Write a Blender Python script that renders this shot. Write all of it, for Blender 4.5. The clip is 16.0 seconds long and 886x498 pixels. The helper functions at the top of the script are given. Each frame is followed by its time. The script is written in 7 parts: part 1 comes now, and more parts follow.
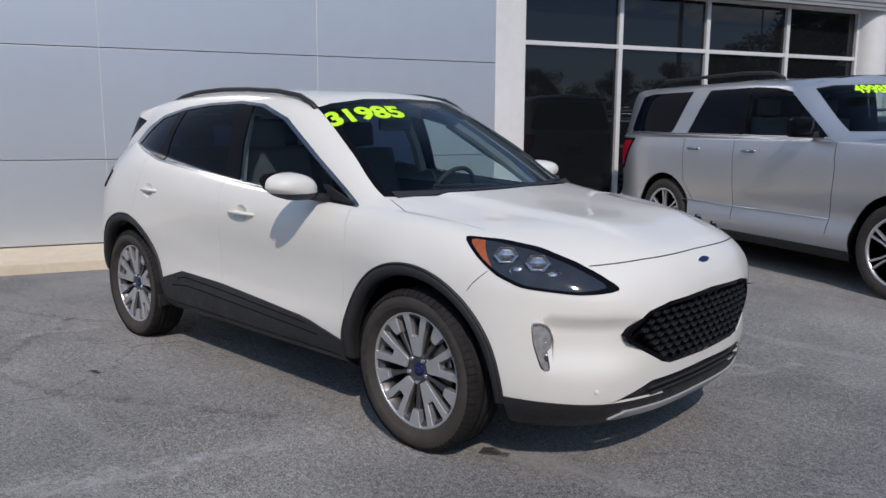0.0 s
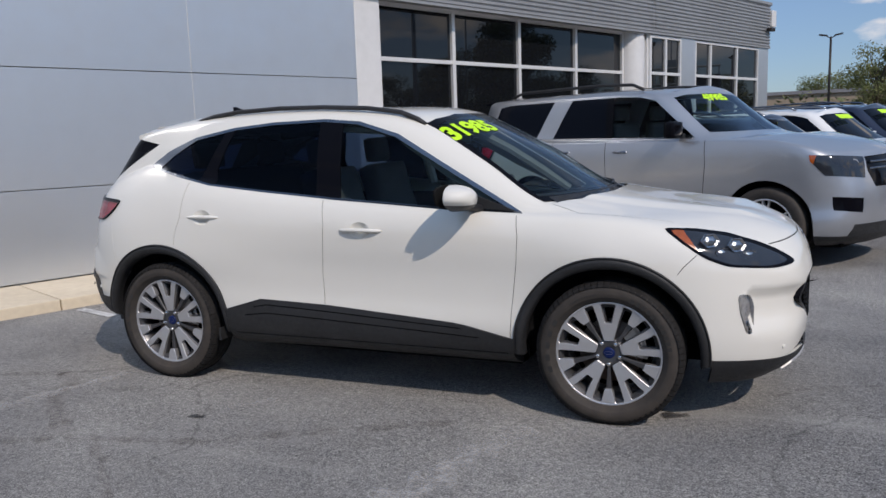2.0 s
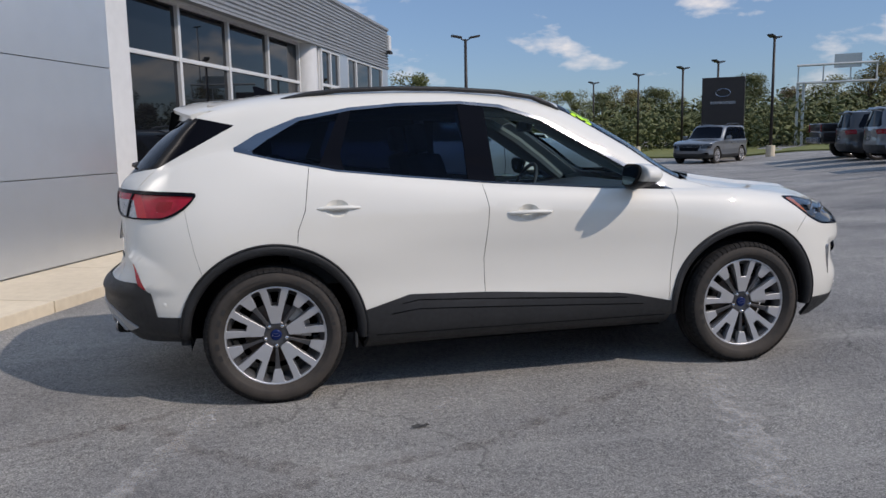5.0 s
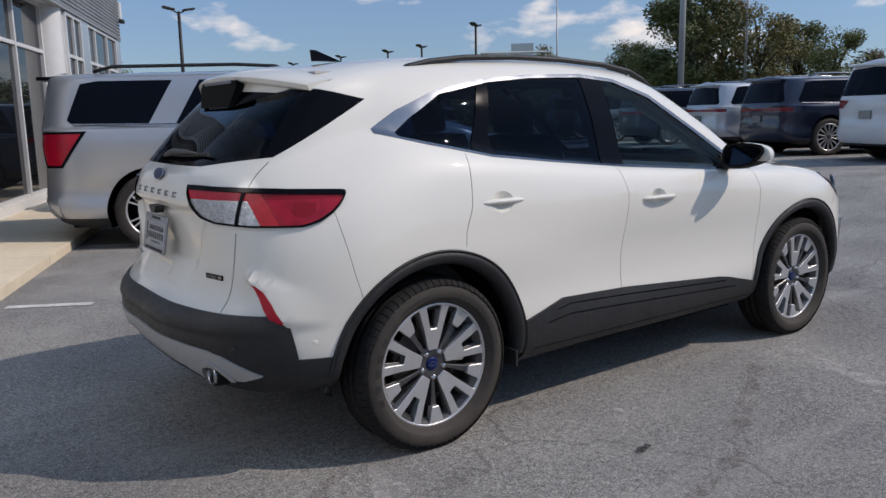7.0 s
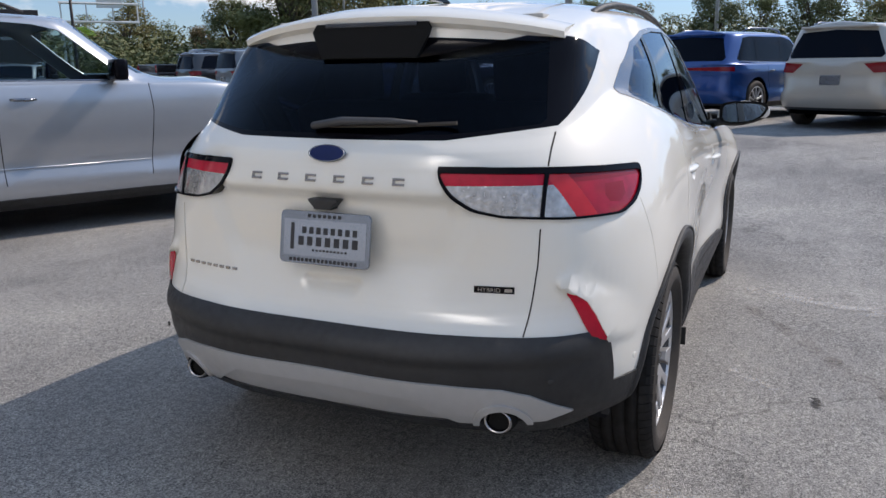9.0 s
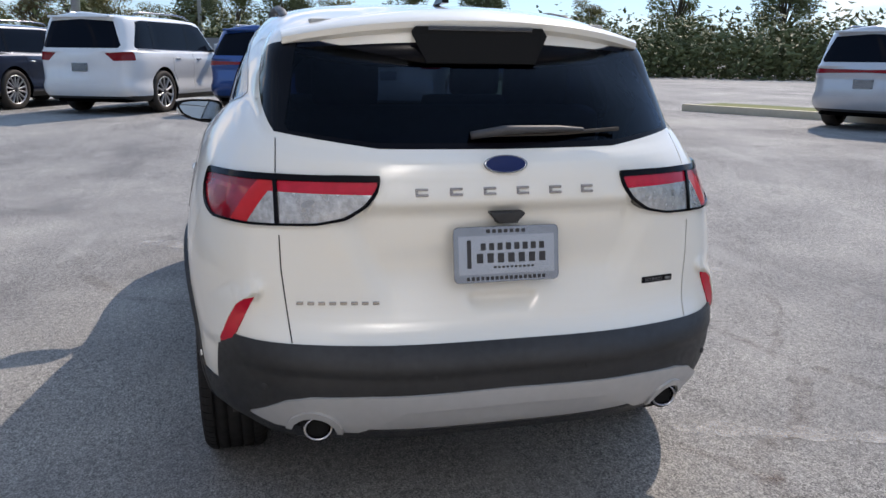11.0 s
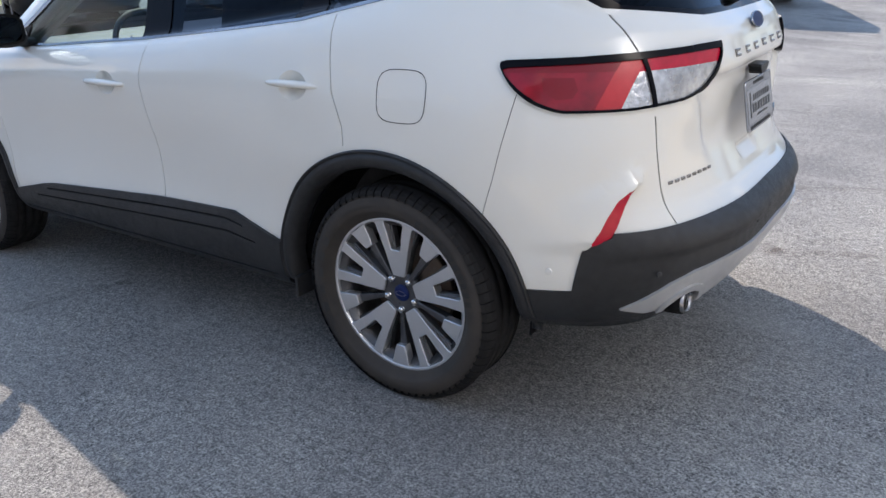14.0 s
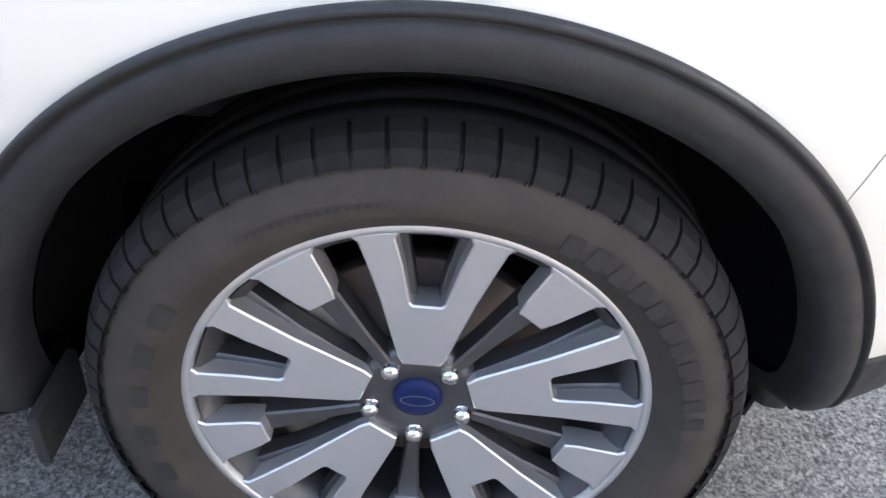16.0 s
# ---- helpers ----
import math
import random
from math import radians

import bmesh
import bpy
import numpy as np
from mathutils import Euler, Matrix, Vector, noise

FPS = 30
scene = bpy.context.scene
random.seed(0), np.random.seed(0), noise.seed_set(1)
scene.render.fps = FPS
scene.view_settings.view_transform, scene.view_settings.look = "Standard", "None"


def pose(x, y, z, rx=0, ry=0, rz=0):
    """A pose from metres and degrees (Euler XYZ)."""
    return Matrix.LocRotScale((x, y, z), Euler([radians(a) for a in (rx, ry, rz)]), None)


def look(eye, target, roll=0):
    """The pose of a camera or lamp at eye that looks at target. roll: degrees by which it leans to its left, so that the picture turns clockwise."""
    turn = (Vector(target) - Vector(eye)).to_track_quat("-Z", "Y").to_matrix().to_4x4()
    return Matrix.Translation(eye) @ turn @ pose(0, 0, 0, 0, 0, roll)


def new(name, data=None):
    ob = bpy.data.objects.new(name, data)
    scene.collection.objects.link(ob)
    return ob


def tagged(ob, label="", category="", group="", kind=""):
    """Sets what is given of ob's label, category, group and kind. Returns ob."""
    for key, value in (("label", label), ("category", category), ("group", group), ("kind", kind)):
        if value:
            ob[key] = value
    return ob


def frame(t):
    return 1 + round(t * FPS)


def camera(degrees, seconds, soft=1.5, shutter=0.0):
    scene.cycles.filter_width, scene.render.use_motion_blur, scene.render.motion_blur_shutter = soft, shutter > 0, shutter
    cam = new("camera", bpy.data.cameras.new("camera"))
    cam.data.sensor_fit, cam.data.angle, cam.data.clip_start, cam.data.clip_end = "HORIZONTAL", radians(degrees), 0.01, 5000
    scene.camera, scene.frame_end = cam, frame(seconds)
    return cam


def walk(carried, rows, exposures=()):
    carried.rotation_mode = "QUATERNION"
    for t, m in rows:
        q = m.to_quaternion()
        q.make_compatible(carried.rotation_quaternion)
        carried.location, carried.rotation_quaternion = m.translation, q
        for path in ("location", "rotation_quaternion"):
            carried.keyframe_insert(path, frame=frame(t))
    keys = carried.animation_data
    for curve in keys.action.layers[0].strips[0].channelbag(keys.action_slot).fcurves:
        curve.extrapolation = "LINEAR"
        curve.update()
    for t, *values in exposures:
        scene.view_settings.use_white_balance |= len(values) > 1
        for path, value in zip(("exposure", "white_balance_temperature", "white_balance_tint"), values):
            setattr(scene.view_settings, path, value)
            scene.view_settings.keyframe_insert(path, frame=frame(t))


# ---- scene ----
cam = camera(59.3, 16.0)
PATH = [
    (0, (5.072, -3.163, 1.42), (3.706, -1.737, 1.105), 0.2),
    (0.5, (4.727, -3.563, 1.412), (3.491, -2.02, 1.107), -0.4),
    (1, (4.335, -3.992, 1.426), (3.246, -2.341, 1.13), -1.1),
    (1.5, (3.906, -4.32, 1.418), (2.98, -2.572, 1.124), -1.5),
    (2, (3.393, -4.585, 1.444), (2.635, -2.757, 1.153), -1.9),
    (2.5, (2.874, -4.791, 1.448), (2.298, -2.897, 1.165), -2.0),
    (3, (2.282, -4.875, 1.432), (1.898, -2.93, 1.168), -1.7),
    (3.2, (2.052, -4.95, 1.425), (1.746, -2.99, 1.17), -1.8),
    (4.3, (0.78, -5.03, 1.37), (0.93, -3.06, 1.10), -1.5),
    (5.5, (-0.53, -4.674, 1.326), (0.091, -2.796, 1.031), -1.0),
    (6, (-1.01, -4.338, 1.307), (-0.205, -2.536, 0.985), -1.0),
    (6.5, (-1.409, -3.862, 1.334), (-0.428, -2.153, 0.994), -1.2),
    (7, (-1.771, -3.396, 1.369), (-0.617, -1.798, 1.03), -1.1),
    (7.5, (-2.001, -2.831, 1.37), (-0.682, -1.372, 1.005), -1.2),
    (8, (-2.314, -2.296, 1.346), (-0.824, -1.015, 0.973), -0.7),
    (8.5, (-2.521, -1.774, 1.359), (-0.881, -0.71, 0.934), -0.8),
    (9, (-2.76, -1.251, 1.386), (-0.983, -0.453, 0.935), -0.6),
    (10.25, (-3.01, -0.05, 1.42), (-1.08, -0.03, 0.94), 0.0),
    (11.5, (-2.667, 1.167, 1.443), (-0.879, 0.42, 0.948), 1.0),
    (12, (-2.366, 1.6, 1.472), (-0.708, 0.629, 0.918), 1.2),
    (12.5, (-2.15, 2.041, 1.545), (-0.611, 0.894, 0.982), 0.8),
    (13, (-2.065, 2.44, 1.624), (-0.657, 1.136, 1.06), 0.1),
    (13.5, (-1.778, 2.633, 1.561), (-0.492, 1.22, 0.971), -1.3),
    (14, (-1.434, 2.638, 1.39), (-0.357, 1.116, 0.666), -2.0),
    (14.5, (-1.024, 2.447, 1.223), (-0.252, 0.824, 0.346), -1.4),
    (15, (-0.524, 2.116, 1.124), (-0.115, 0.441, 0.11), 0.8),
    (15.6, (-0.142, 1.718, 1.073), (0.053, 0.085, -0.064), 1.0),
    (16, (0.022, 1.466, 1.027), (-0.061, -0.138, -0.165), 6.5),
]
walk(cam, [(t, look(eye, aim, roll)) for t, eye, aim, roll in PATH],
     [(t, stops, kelvin, 16) for t, stops, kelvin in ((0, 0.03, 7150), (3.0, 0.08, 7250), (7.0, 0.08, 7250), (8.0, 0.24, 7250), (9.2, 0.58, 7400), (11.4, 0.77, 7450), (13.0, 0.97, 7350), (14.0, 1.17, 7400), (15.0, 1.72, 7150), (15.5, 2.12, 7150), (16.0, 2.55, 8000))])

# ---- light ----
SUN = Vector((0.95, -0.80, 1.12)).normalized()
sun = new("sun", bpy.data.lights.new("sun", "SUN"))
sun.data.energy, sun.data.angle, sun.data.color = 2.58, radians(0.55), (1.0, 0.965, 0.92)
sun.matrix_world = look((0, 0, 30), Vector((0, 0, 30)) - SUN)
world = bpy.data.worlds.new("world")
scene.world = world
world.use_nodes = True
nt = world.node_tree
nt.nodes.clear()
sky = nt.nodes.new("ShaderNodeTexSky")
sky.sky_type, sky.sun_disc = "NISHITA", False
sky.sun_elevation = math.asin(SUN.z)
sky.sun_rotation = math.atan2(SUN.x, SUN.y)
sky.air_density, sky.dust_density, sky.ozone_density = 1.0, 0.05, 4.0
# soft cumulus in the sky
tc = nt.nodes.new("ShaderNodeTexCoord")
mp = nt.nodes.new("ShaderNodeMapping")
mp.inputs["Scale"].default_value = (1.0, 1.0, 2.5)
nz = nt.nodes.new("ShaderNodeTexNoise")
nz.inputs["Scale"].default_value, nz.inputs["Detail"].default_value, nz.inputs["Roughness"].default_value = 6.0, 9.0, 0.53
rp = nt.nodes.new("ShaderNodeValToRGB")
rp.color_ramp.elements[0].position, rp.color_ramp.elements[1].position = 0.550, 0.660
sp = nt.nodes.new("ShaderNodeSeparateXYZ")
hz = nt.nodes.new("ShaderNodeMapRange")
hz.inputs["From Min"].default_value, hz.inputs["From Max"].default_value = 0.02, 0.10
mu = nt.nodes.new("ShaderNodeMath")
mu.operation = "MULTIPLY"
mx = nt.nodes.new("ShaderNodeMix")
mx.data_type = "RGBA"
bg = nt.nodes.new("ShaderNodeBackground")
bg.inputs["Strength"].default_value = 0.145
out = nt.nodes.new("ShaderNodeOutputWorld")
lk = nt.links.new
lk(tc.outputs["Generated"], mp.inputs["Vector"]); lk(mp.outputs["Vector"], nz.inputs["Vector"]); lk(nz.outputs["Fac"], rp.inputs["Fac"])
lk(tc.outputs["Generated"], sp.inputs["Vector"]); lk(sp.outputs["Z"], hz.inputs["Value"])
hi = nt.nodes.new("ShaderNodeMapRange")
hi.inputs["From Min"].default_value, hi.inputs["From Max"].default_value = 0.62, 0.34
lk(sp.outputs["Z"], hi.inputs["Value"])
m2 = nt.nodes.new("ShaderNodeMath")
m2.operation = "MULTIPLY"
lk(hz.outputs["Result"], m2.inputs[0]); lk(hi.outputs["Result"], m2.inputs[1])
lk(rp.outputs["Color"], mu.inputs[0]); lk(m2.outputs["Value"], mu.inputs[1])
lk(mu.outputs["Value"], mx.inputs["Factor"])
# clear autumn air: a blue that pales only a little towards the horizon
clr = nt.nodes.new("ShaderNodeValToRGB")
clr.color_ramp.elements[0].position, clr.color_ramp.elements[0].color = 0.0, (0.31, 0.41, 0.585, 1)
clr.color_ramp.elements[1].position, clr.color_ramp.elements[1].color = 0.70, (1.90, 1.76, 1.50, 1)
clr.color_ramp.elements.new(0.30).color = (0.70, 0.74, 0.78, 1)
tint = nt.nodes.new("ShaderNodeMix")
tint.data_type, tint.blend_type = "RGBA", "MULTIPLY"
tint.inputs["Factor"].default_value = 1.0
lk(sp.outputs["Z"], clr.inputs["Fac"]); lk(sky.outputs["Color"], tint.inputs["A"]); lk(clr.outputs["Color"], tint.inputs["B"])
lk(tint.outputs["Result"], mx.inputs["A"])
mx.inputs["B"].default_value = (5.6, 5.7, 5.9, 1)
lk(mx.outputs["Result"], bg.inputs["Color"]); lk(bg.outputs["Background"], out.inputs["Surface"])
scene.view_settings.exposure = 0.0

# ---- materials ----
def mat(name, color, rough=0.5, metal=0.0, coat=0.0, noise=0.0, scale=20.0, bump=0.0, bump_scale=200.0, spec=0.5, flake=0.0, rand=0.0, trans=0.0, ior=1.45, rvar=0.0, detail=6.0, color2=None, alpha=1.0):
    """A surface with broad and fine variation; noise mixes color towards color2 (or a darker tone of it)."""
    m = bpy.data.materials.new(name)
    m.use_nodes = True
    n, l = m.node_tree.nodes, m.node_tree.links.new
    b = n["Principled BSDF"]
    c = (*color, 1)
    b.inputs["Base Color"].default_value, b.inputs["Roughness"].default_value, b.inputs["Metallic"].default_value = c, rough, metal
    b.inputs["Coat Weight"].default_value, b.inputs["Coat Roughness"].default_value = coat, 0.03
    b.inputs["Specular IOR Level"].default_value, b.inputs["IOR"].default_value = spec, ior
    b.inputs["Transmission Weight"].default_value = trans
    tex = n.new("ShaderNodeTexCoord")
    if noise or rvar:
        t1, t2 = n.new("ShaderNodeTexNoise"), n.new("ShaderNodeTexNoise")
        t1.inputs["Scale"].default_value, t1.inputs["Detail"].default_value = scale, detail
        t2.inputs["Scale"].default_value, t2.inputs["Detail"].default_value = scale * 0.11, 4.0
        l(tex.outputs["Object"], t1.inputs["Vector"]); l(tex.outputs["Object"], t2.inputs["Vector"])
        av = n.new("ShaderNodeMath"); av.operation = "ADD"
        l(t1.outputs["Fac"], av.inputs[0]); l(t2.outputs["Fac"], av.inputs[1])
        mr = n.new("ShaderNodeMapRange")
        mr.inputs["From Min"].default_value, mr.inputs["From Max"].default_value = 0.7, 1.3
        l(av.outputs[0], mr.inputs["Value"])
        if noise:
            mxn = n.new("ShaderNodeMix"); mxn.data_type = "RGBA"
            mxn.inputs["A"].default_value = c
            mxn.inputs["B"].default_value = (*(color2 or [v * (1 - noise) for v in color]), 1)
            l(mr.outputs["Result"], mxn.inputs["Factor"]); l(mxn.outputs["Result"], b.inputs["Base Color"])
            if rand:
                oi, hs = n.new("ShaderNodeObjectInfo"), n.new("ShaderNodeHueSaturation")
                r2 = n.new("ShaderNodeMapRange")
                r2.inputs["To Min"].default_value, r2.inputs["To Max"].default_value = 1 - rand, 1 + rand
                l(oi.outputs["Random"], r2.inputs["Value"]); l(r2.outputs["Result"], hs.inputs["Value"])
                l(mxn.outputs["Result"], hs.inputs["Color"]); l(hs.outputs["Color"], b.inputs["Base Color"])
        if rvar:
            rr = n.new("ShaderNodeMapRange")
            rr.inputs["To Min"].default_value, rr.inputs["To Max"].default_value = max(0.0, rough - rvar), rough + rvar
            l(mr.outputs["Result"], rr.inputs["Value"]); l(rr.outputs["Result"], b.inputs["Roughness"])
    if bump:
        t3, bp = n.new("ShaderNodeTexNoise"), n.new("ShaderNodeBump")
        t3.inputs["Scale"].default_value, t3.inputs["Detail"].default_value = bump_scale, 3.0
        bp.inputs["Strength"].default_value, bp.inputs["Distance"].default_value = bump, 0.004
        l(tex.outputs["Object"], t3.inputs["Vector"]); l(t3.outputs["Fac"], bp.inputs["Height"]); l(bp.outputs["Normal"], b.inputs["Normal"])
    return m


def glass(name, tint, clear):
    """Tinted car glass: a see-through sheet with a mirror-like gloss."""
    m = bpy.data.materials.new(name)
    m.use_nodes = True
    n, l = m.node_tree.nodes, m.node_tree.links.new
    n.clear()
    o, mixer, lw = n.new("ShaderNodeOutputMaterial"), n.new("ShaderNodeMixShader"), n.new("ShaderNodeLayerWeight")
    tr, gl = n.new("ShaderNodeBsdfTransparent"), n.new("ShaderNodeBsdfGlossy")
    pw, ma = n.new("ShaderNodeMath"), n.new("ShaderNodeMath")
    pw.operation, ma.operation = "POWER", "MULTIPLY_ADD"
    pw.inputs[1].default_value, ma.inputs[1].default_value, ma.inputs[2].default_value = 5.0, 0.85, 0.010
    l(lw.outputs["Facing"], pw.inputs[0]); l(pw.outputs[0], ma.inputs[0])
    tr.inputs["Color"].default_value = (tint[0] * clear, tint[1] * clear, tint[2] * clear, 1)
    gl.inputs["Roughness"].default_value = 0.015
    gl.inputs["Color"].default_value = (0.78, 0.88, 1.0, 1)
    l(ma.outputs[0], mixer.inputs["Fac"]); l(tr.outputs[0], mixer.inputs[1]); l(gl.outputs[0], mixer.inputs[2]); l(mixer.outputs[0], o.inputs["Surface"])
    return m


M = {
    "white": mat("pearl_white_paint", (0.71, 0.69, 0.63), 0.42, coat=1.0, spec=0.22, noise=0.02, scale=2.5, rvar=0.008),
    "black_plastic": mat("grained_black_plastic", (0.022, 0.0225, 0.024), 0.52, noise=0.35, scale=40, bump=0.25, bump_scale=900, rvar=0.08, spec=0.5),
    "grey_plastic": mat("satin_silver_plastic", (0.42, 0.42, 0.42), 0.38, metal=0.25, noise=0.08, scale=30, rvar=0.06),
    "gloss_black": mat("gloss_black_trim", (0.004, 0.004, 0.006), 0.08, spec=0.09, coat=0.0, rvar=0.03, scale=9),
    "chrome": mat("satin_chrome", (0.22, 0.235, 0.26), 0.24, metal=1.0, rvar=0.06, scale=12),
    "seam": mat("dark_shut_line", (0.012, 0.012, 0.012), 0.9, spec=0.1),
    "felt": mat("black_felt_liner", (0.018, 0.018, 0.020), 1.0, spec=0.0, noise=0.5, scale=30),
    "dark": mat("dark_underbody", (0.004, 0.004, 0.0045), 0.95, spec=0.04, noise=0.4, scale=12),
    "rubber": mat("tyre_rubber", (0.028, 0.0255, 0.0235), 0.72, spec=0.35, noise=0.45, scale=22, bump=0.2, bump_scale=500, rvar=0.1, color2=(0.058, 0.049, 0.042)),
    "tread_rubber": mat("worn_tread_rubber", (0.022, 0.021, 0.021), 0.85, spec=0.25, noise=0.5, scale=30, rvar=0.08),
    "machined": mat("machined_alloy", (0.62, 0.62, 0.63), 0.38, metal=0.8, noise=0.06, scale=35, rvar=0.03),
    "alloy_dark": mat("painted_dark_alloy", (0.10, 0.10, 0.105), 0.36, metal=0.6, noise=0.25, scale=30, rvar=0.1),
    "steel": mat("brushed_steel", (0.45, 0.44, 0.43), 0.35, metal=1.0, noise=0.3, scale=25, rvar=0.1),
    "iron": mat("rusty_iron", (0.20, 0.17, 0.15), 0.6, metal=0.6, noise=0.4, scale=25, color2=(0.16, 0.10, 0.07)),
    "blue": mat("blue_enamel", (0.007, 0.018, 0.085), 0.35, spec=0.18, noise=0.1, scale=60),
    "red_lens": mat("red_lamp_lens", (0.22, 0.003, 0.010), 0.22, coat=0.3, spec=0.3, noise=0.35, scale=26, color2=(0.22, 0.002, 0.006)),
    "clear_lens": mat("clear_lamp_lens", (0.62, 0.615, 0.61), 0.20, metal=0.6, coat=1.0, noise=0.6, scale=42, rvar=0.12, bump=0.7, bump_scale=85),
    "amber": mat("amber_lens", (0.40, 0.085, 0.012), 0.15, coat=1.0, noise=0.3, scale=50),
    "glass_clear": glass("windscreen_glass", (0.72, 0.84, 0.84), 0.92),
    "lamp_cover": mat("smoked_lamp_cover", (0.010, 0.012, 0.018), 0.06, coat=0.5, noise=0.5, scale=12, color2=(0.025, 0.028, 0.034)),
    "glass_tint": glass("privacy_glass", (0.16, 0.24, 0.42), 0.40),
    "red_pale": mat("orange_red_lens", (0.56, 0.018, 0.026), 0.25, coat=0.12, noise=0.2, scale=30),
    "red_deep": mat("deep_red_lens", (0.40, 0.004, 0.018), 0.16, coat=0.5, spec=0.3, noise=0.5, scale=16, color2=(0.18, 0.001, 0.008)),
    "red_bright": mat("bright_red_lens", (0.52, 0.006, 0.030), 0.25, coat=0.25, spec=0.3, noise=0.25, scale=40),
    "dark_chrome": mat("dull_chrome_lettering", (0.30, 0.30, 0.31), 0.25, metal=1.0, rvar=0.05, scale=30),
    "mirror": mat("tinted_mirror_glass", (0.30, 0.35, 0.38), 0.01, metal=1.0),
    "fabric": mat("grey_seat_fabric", (0.10, 0.10, 0.105), 0.85, noise=0.3, scale=30, bump=0.4, bump_scale=300),
    "interior": mat("dark_interior_plastic", (0.035, 0.035, 0.04), 0.6, noise=0.2, scale=20),
    "wiper": mat("weathered_grey_plastic", (0.055, 0.055, 0.058), 0.6, noise=0.3, scale=30),
    "beige": mat("pale_pillar_lining", (0.42, 0.41, 0.39), 0.7, noise=0.1, scale=20),
    "neon": mat("yellow_green_price_paint", (0.55, 0.95, 0.02), 0.5, noise=0.15, scale=60),
    "paint_white_line": mat("worn_white_road_paint", (0.72, 0.72, 0.70), 0.75, noise=0.6, scale=30, color2=(0.30, 0.30, 0.30), bump=0.3, bump_scale=250),
    "panel": mat("silver_composite_panel", (0.575, 0.605, 0.635), 0.33, metal=0.62, noise=0.06, scale=3, rand=0.03, rvar=0.05),
    "white_metal": mat("white_coated_metal", (0.66, 0.66, 0.65), 0.45, noise=0.1, scale=8, rvar=0.05),
    "mullion": mat("pale_aluminium_frame", (0.70, 0.70, 0.69), 0.4, metal=0.2, noise=0.1, scale=10),
    "corrugated": mat("grey_ribbed_cladding", (0.34, 0.345, 0.35), 0.45, metal=0.35, noise=0.15, scale=5, rvar=0.06),
    "shop_glass": mat("dark_shopfront_glass", (0.007, 0.008, 0.010), 0.015, spec=0.6, coat=0.0),
    "concrete": mat("tan_concrete", (0.68, 0.585, 0.44), 0.85, noise=0.24, scale=14, bump=0.5, bump_scale=120, color2=(0.58, 0.49, 0.365), rand=0.05),
    "silver_paint": mat("silver_metallic_paint", (0.43, 0.445, 0.47), 0.32, metal=0.66, coat=1.0, noise=0.04, scale=8),
    "pole": mat("dark_bronze_metal", (0.035, 0.03, 0.028), 0.5, metal=0.4, noise=0.2, scale=12),
    "bark": mat("tree_bark", (0.10, 0.08, 0.06), 0.9, noise=0.4, scale=18, bump=0.6, bump_scale=60),
}


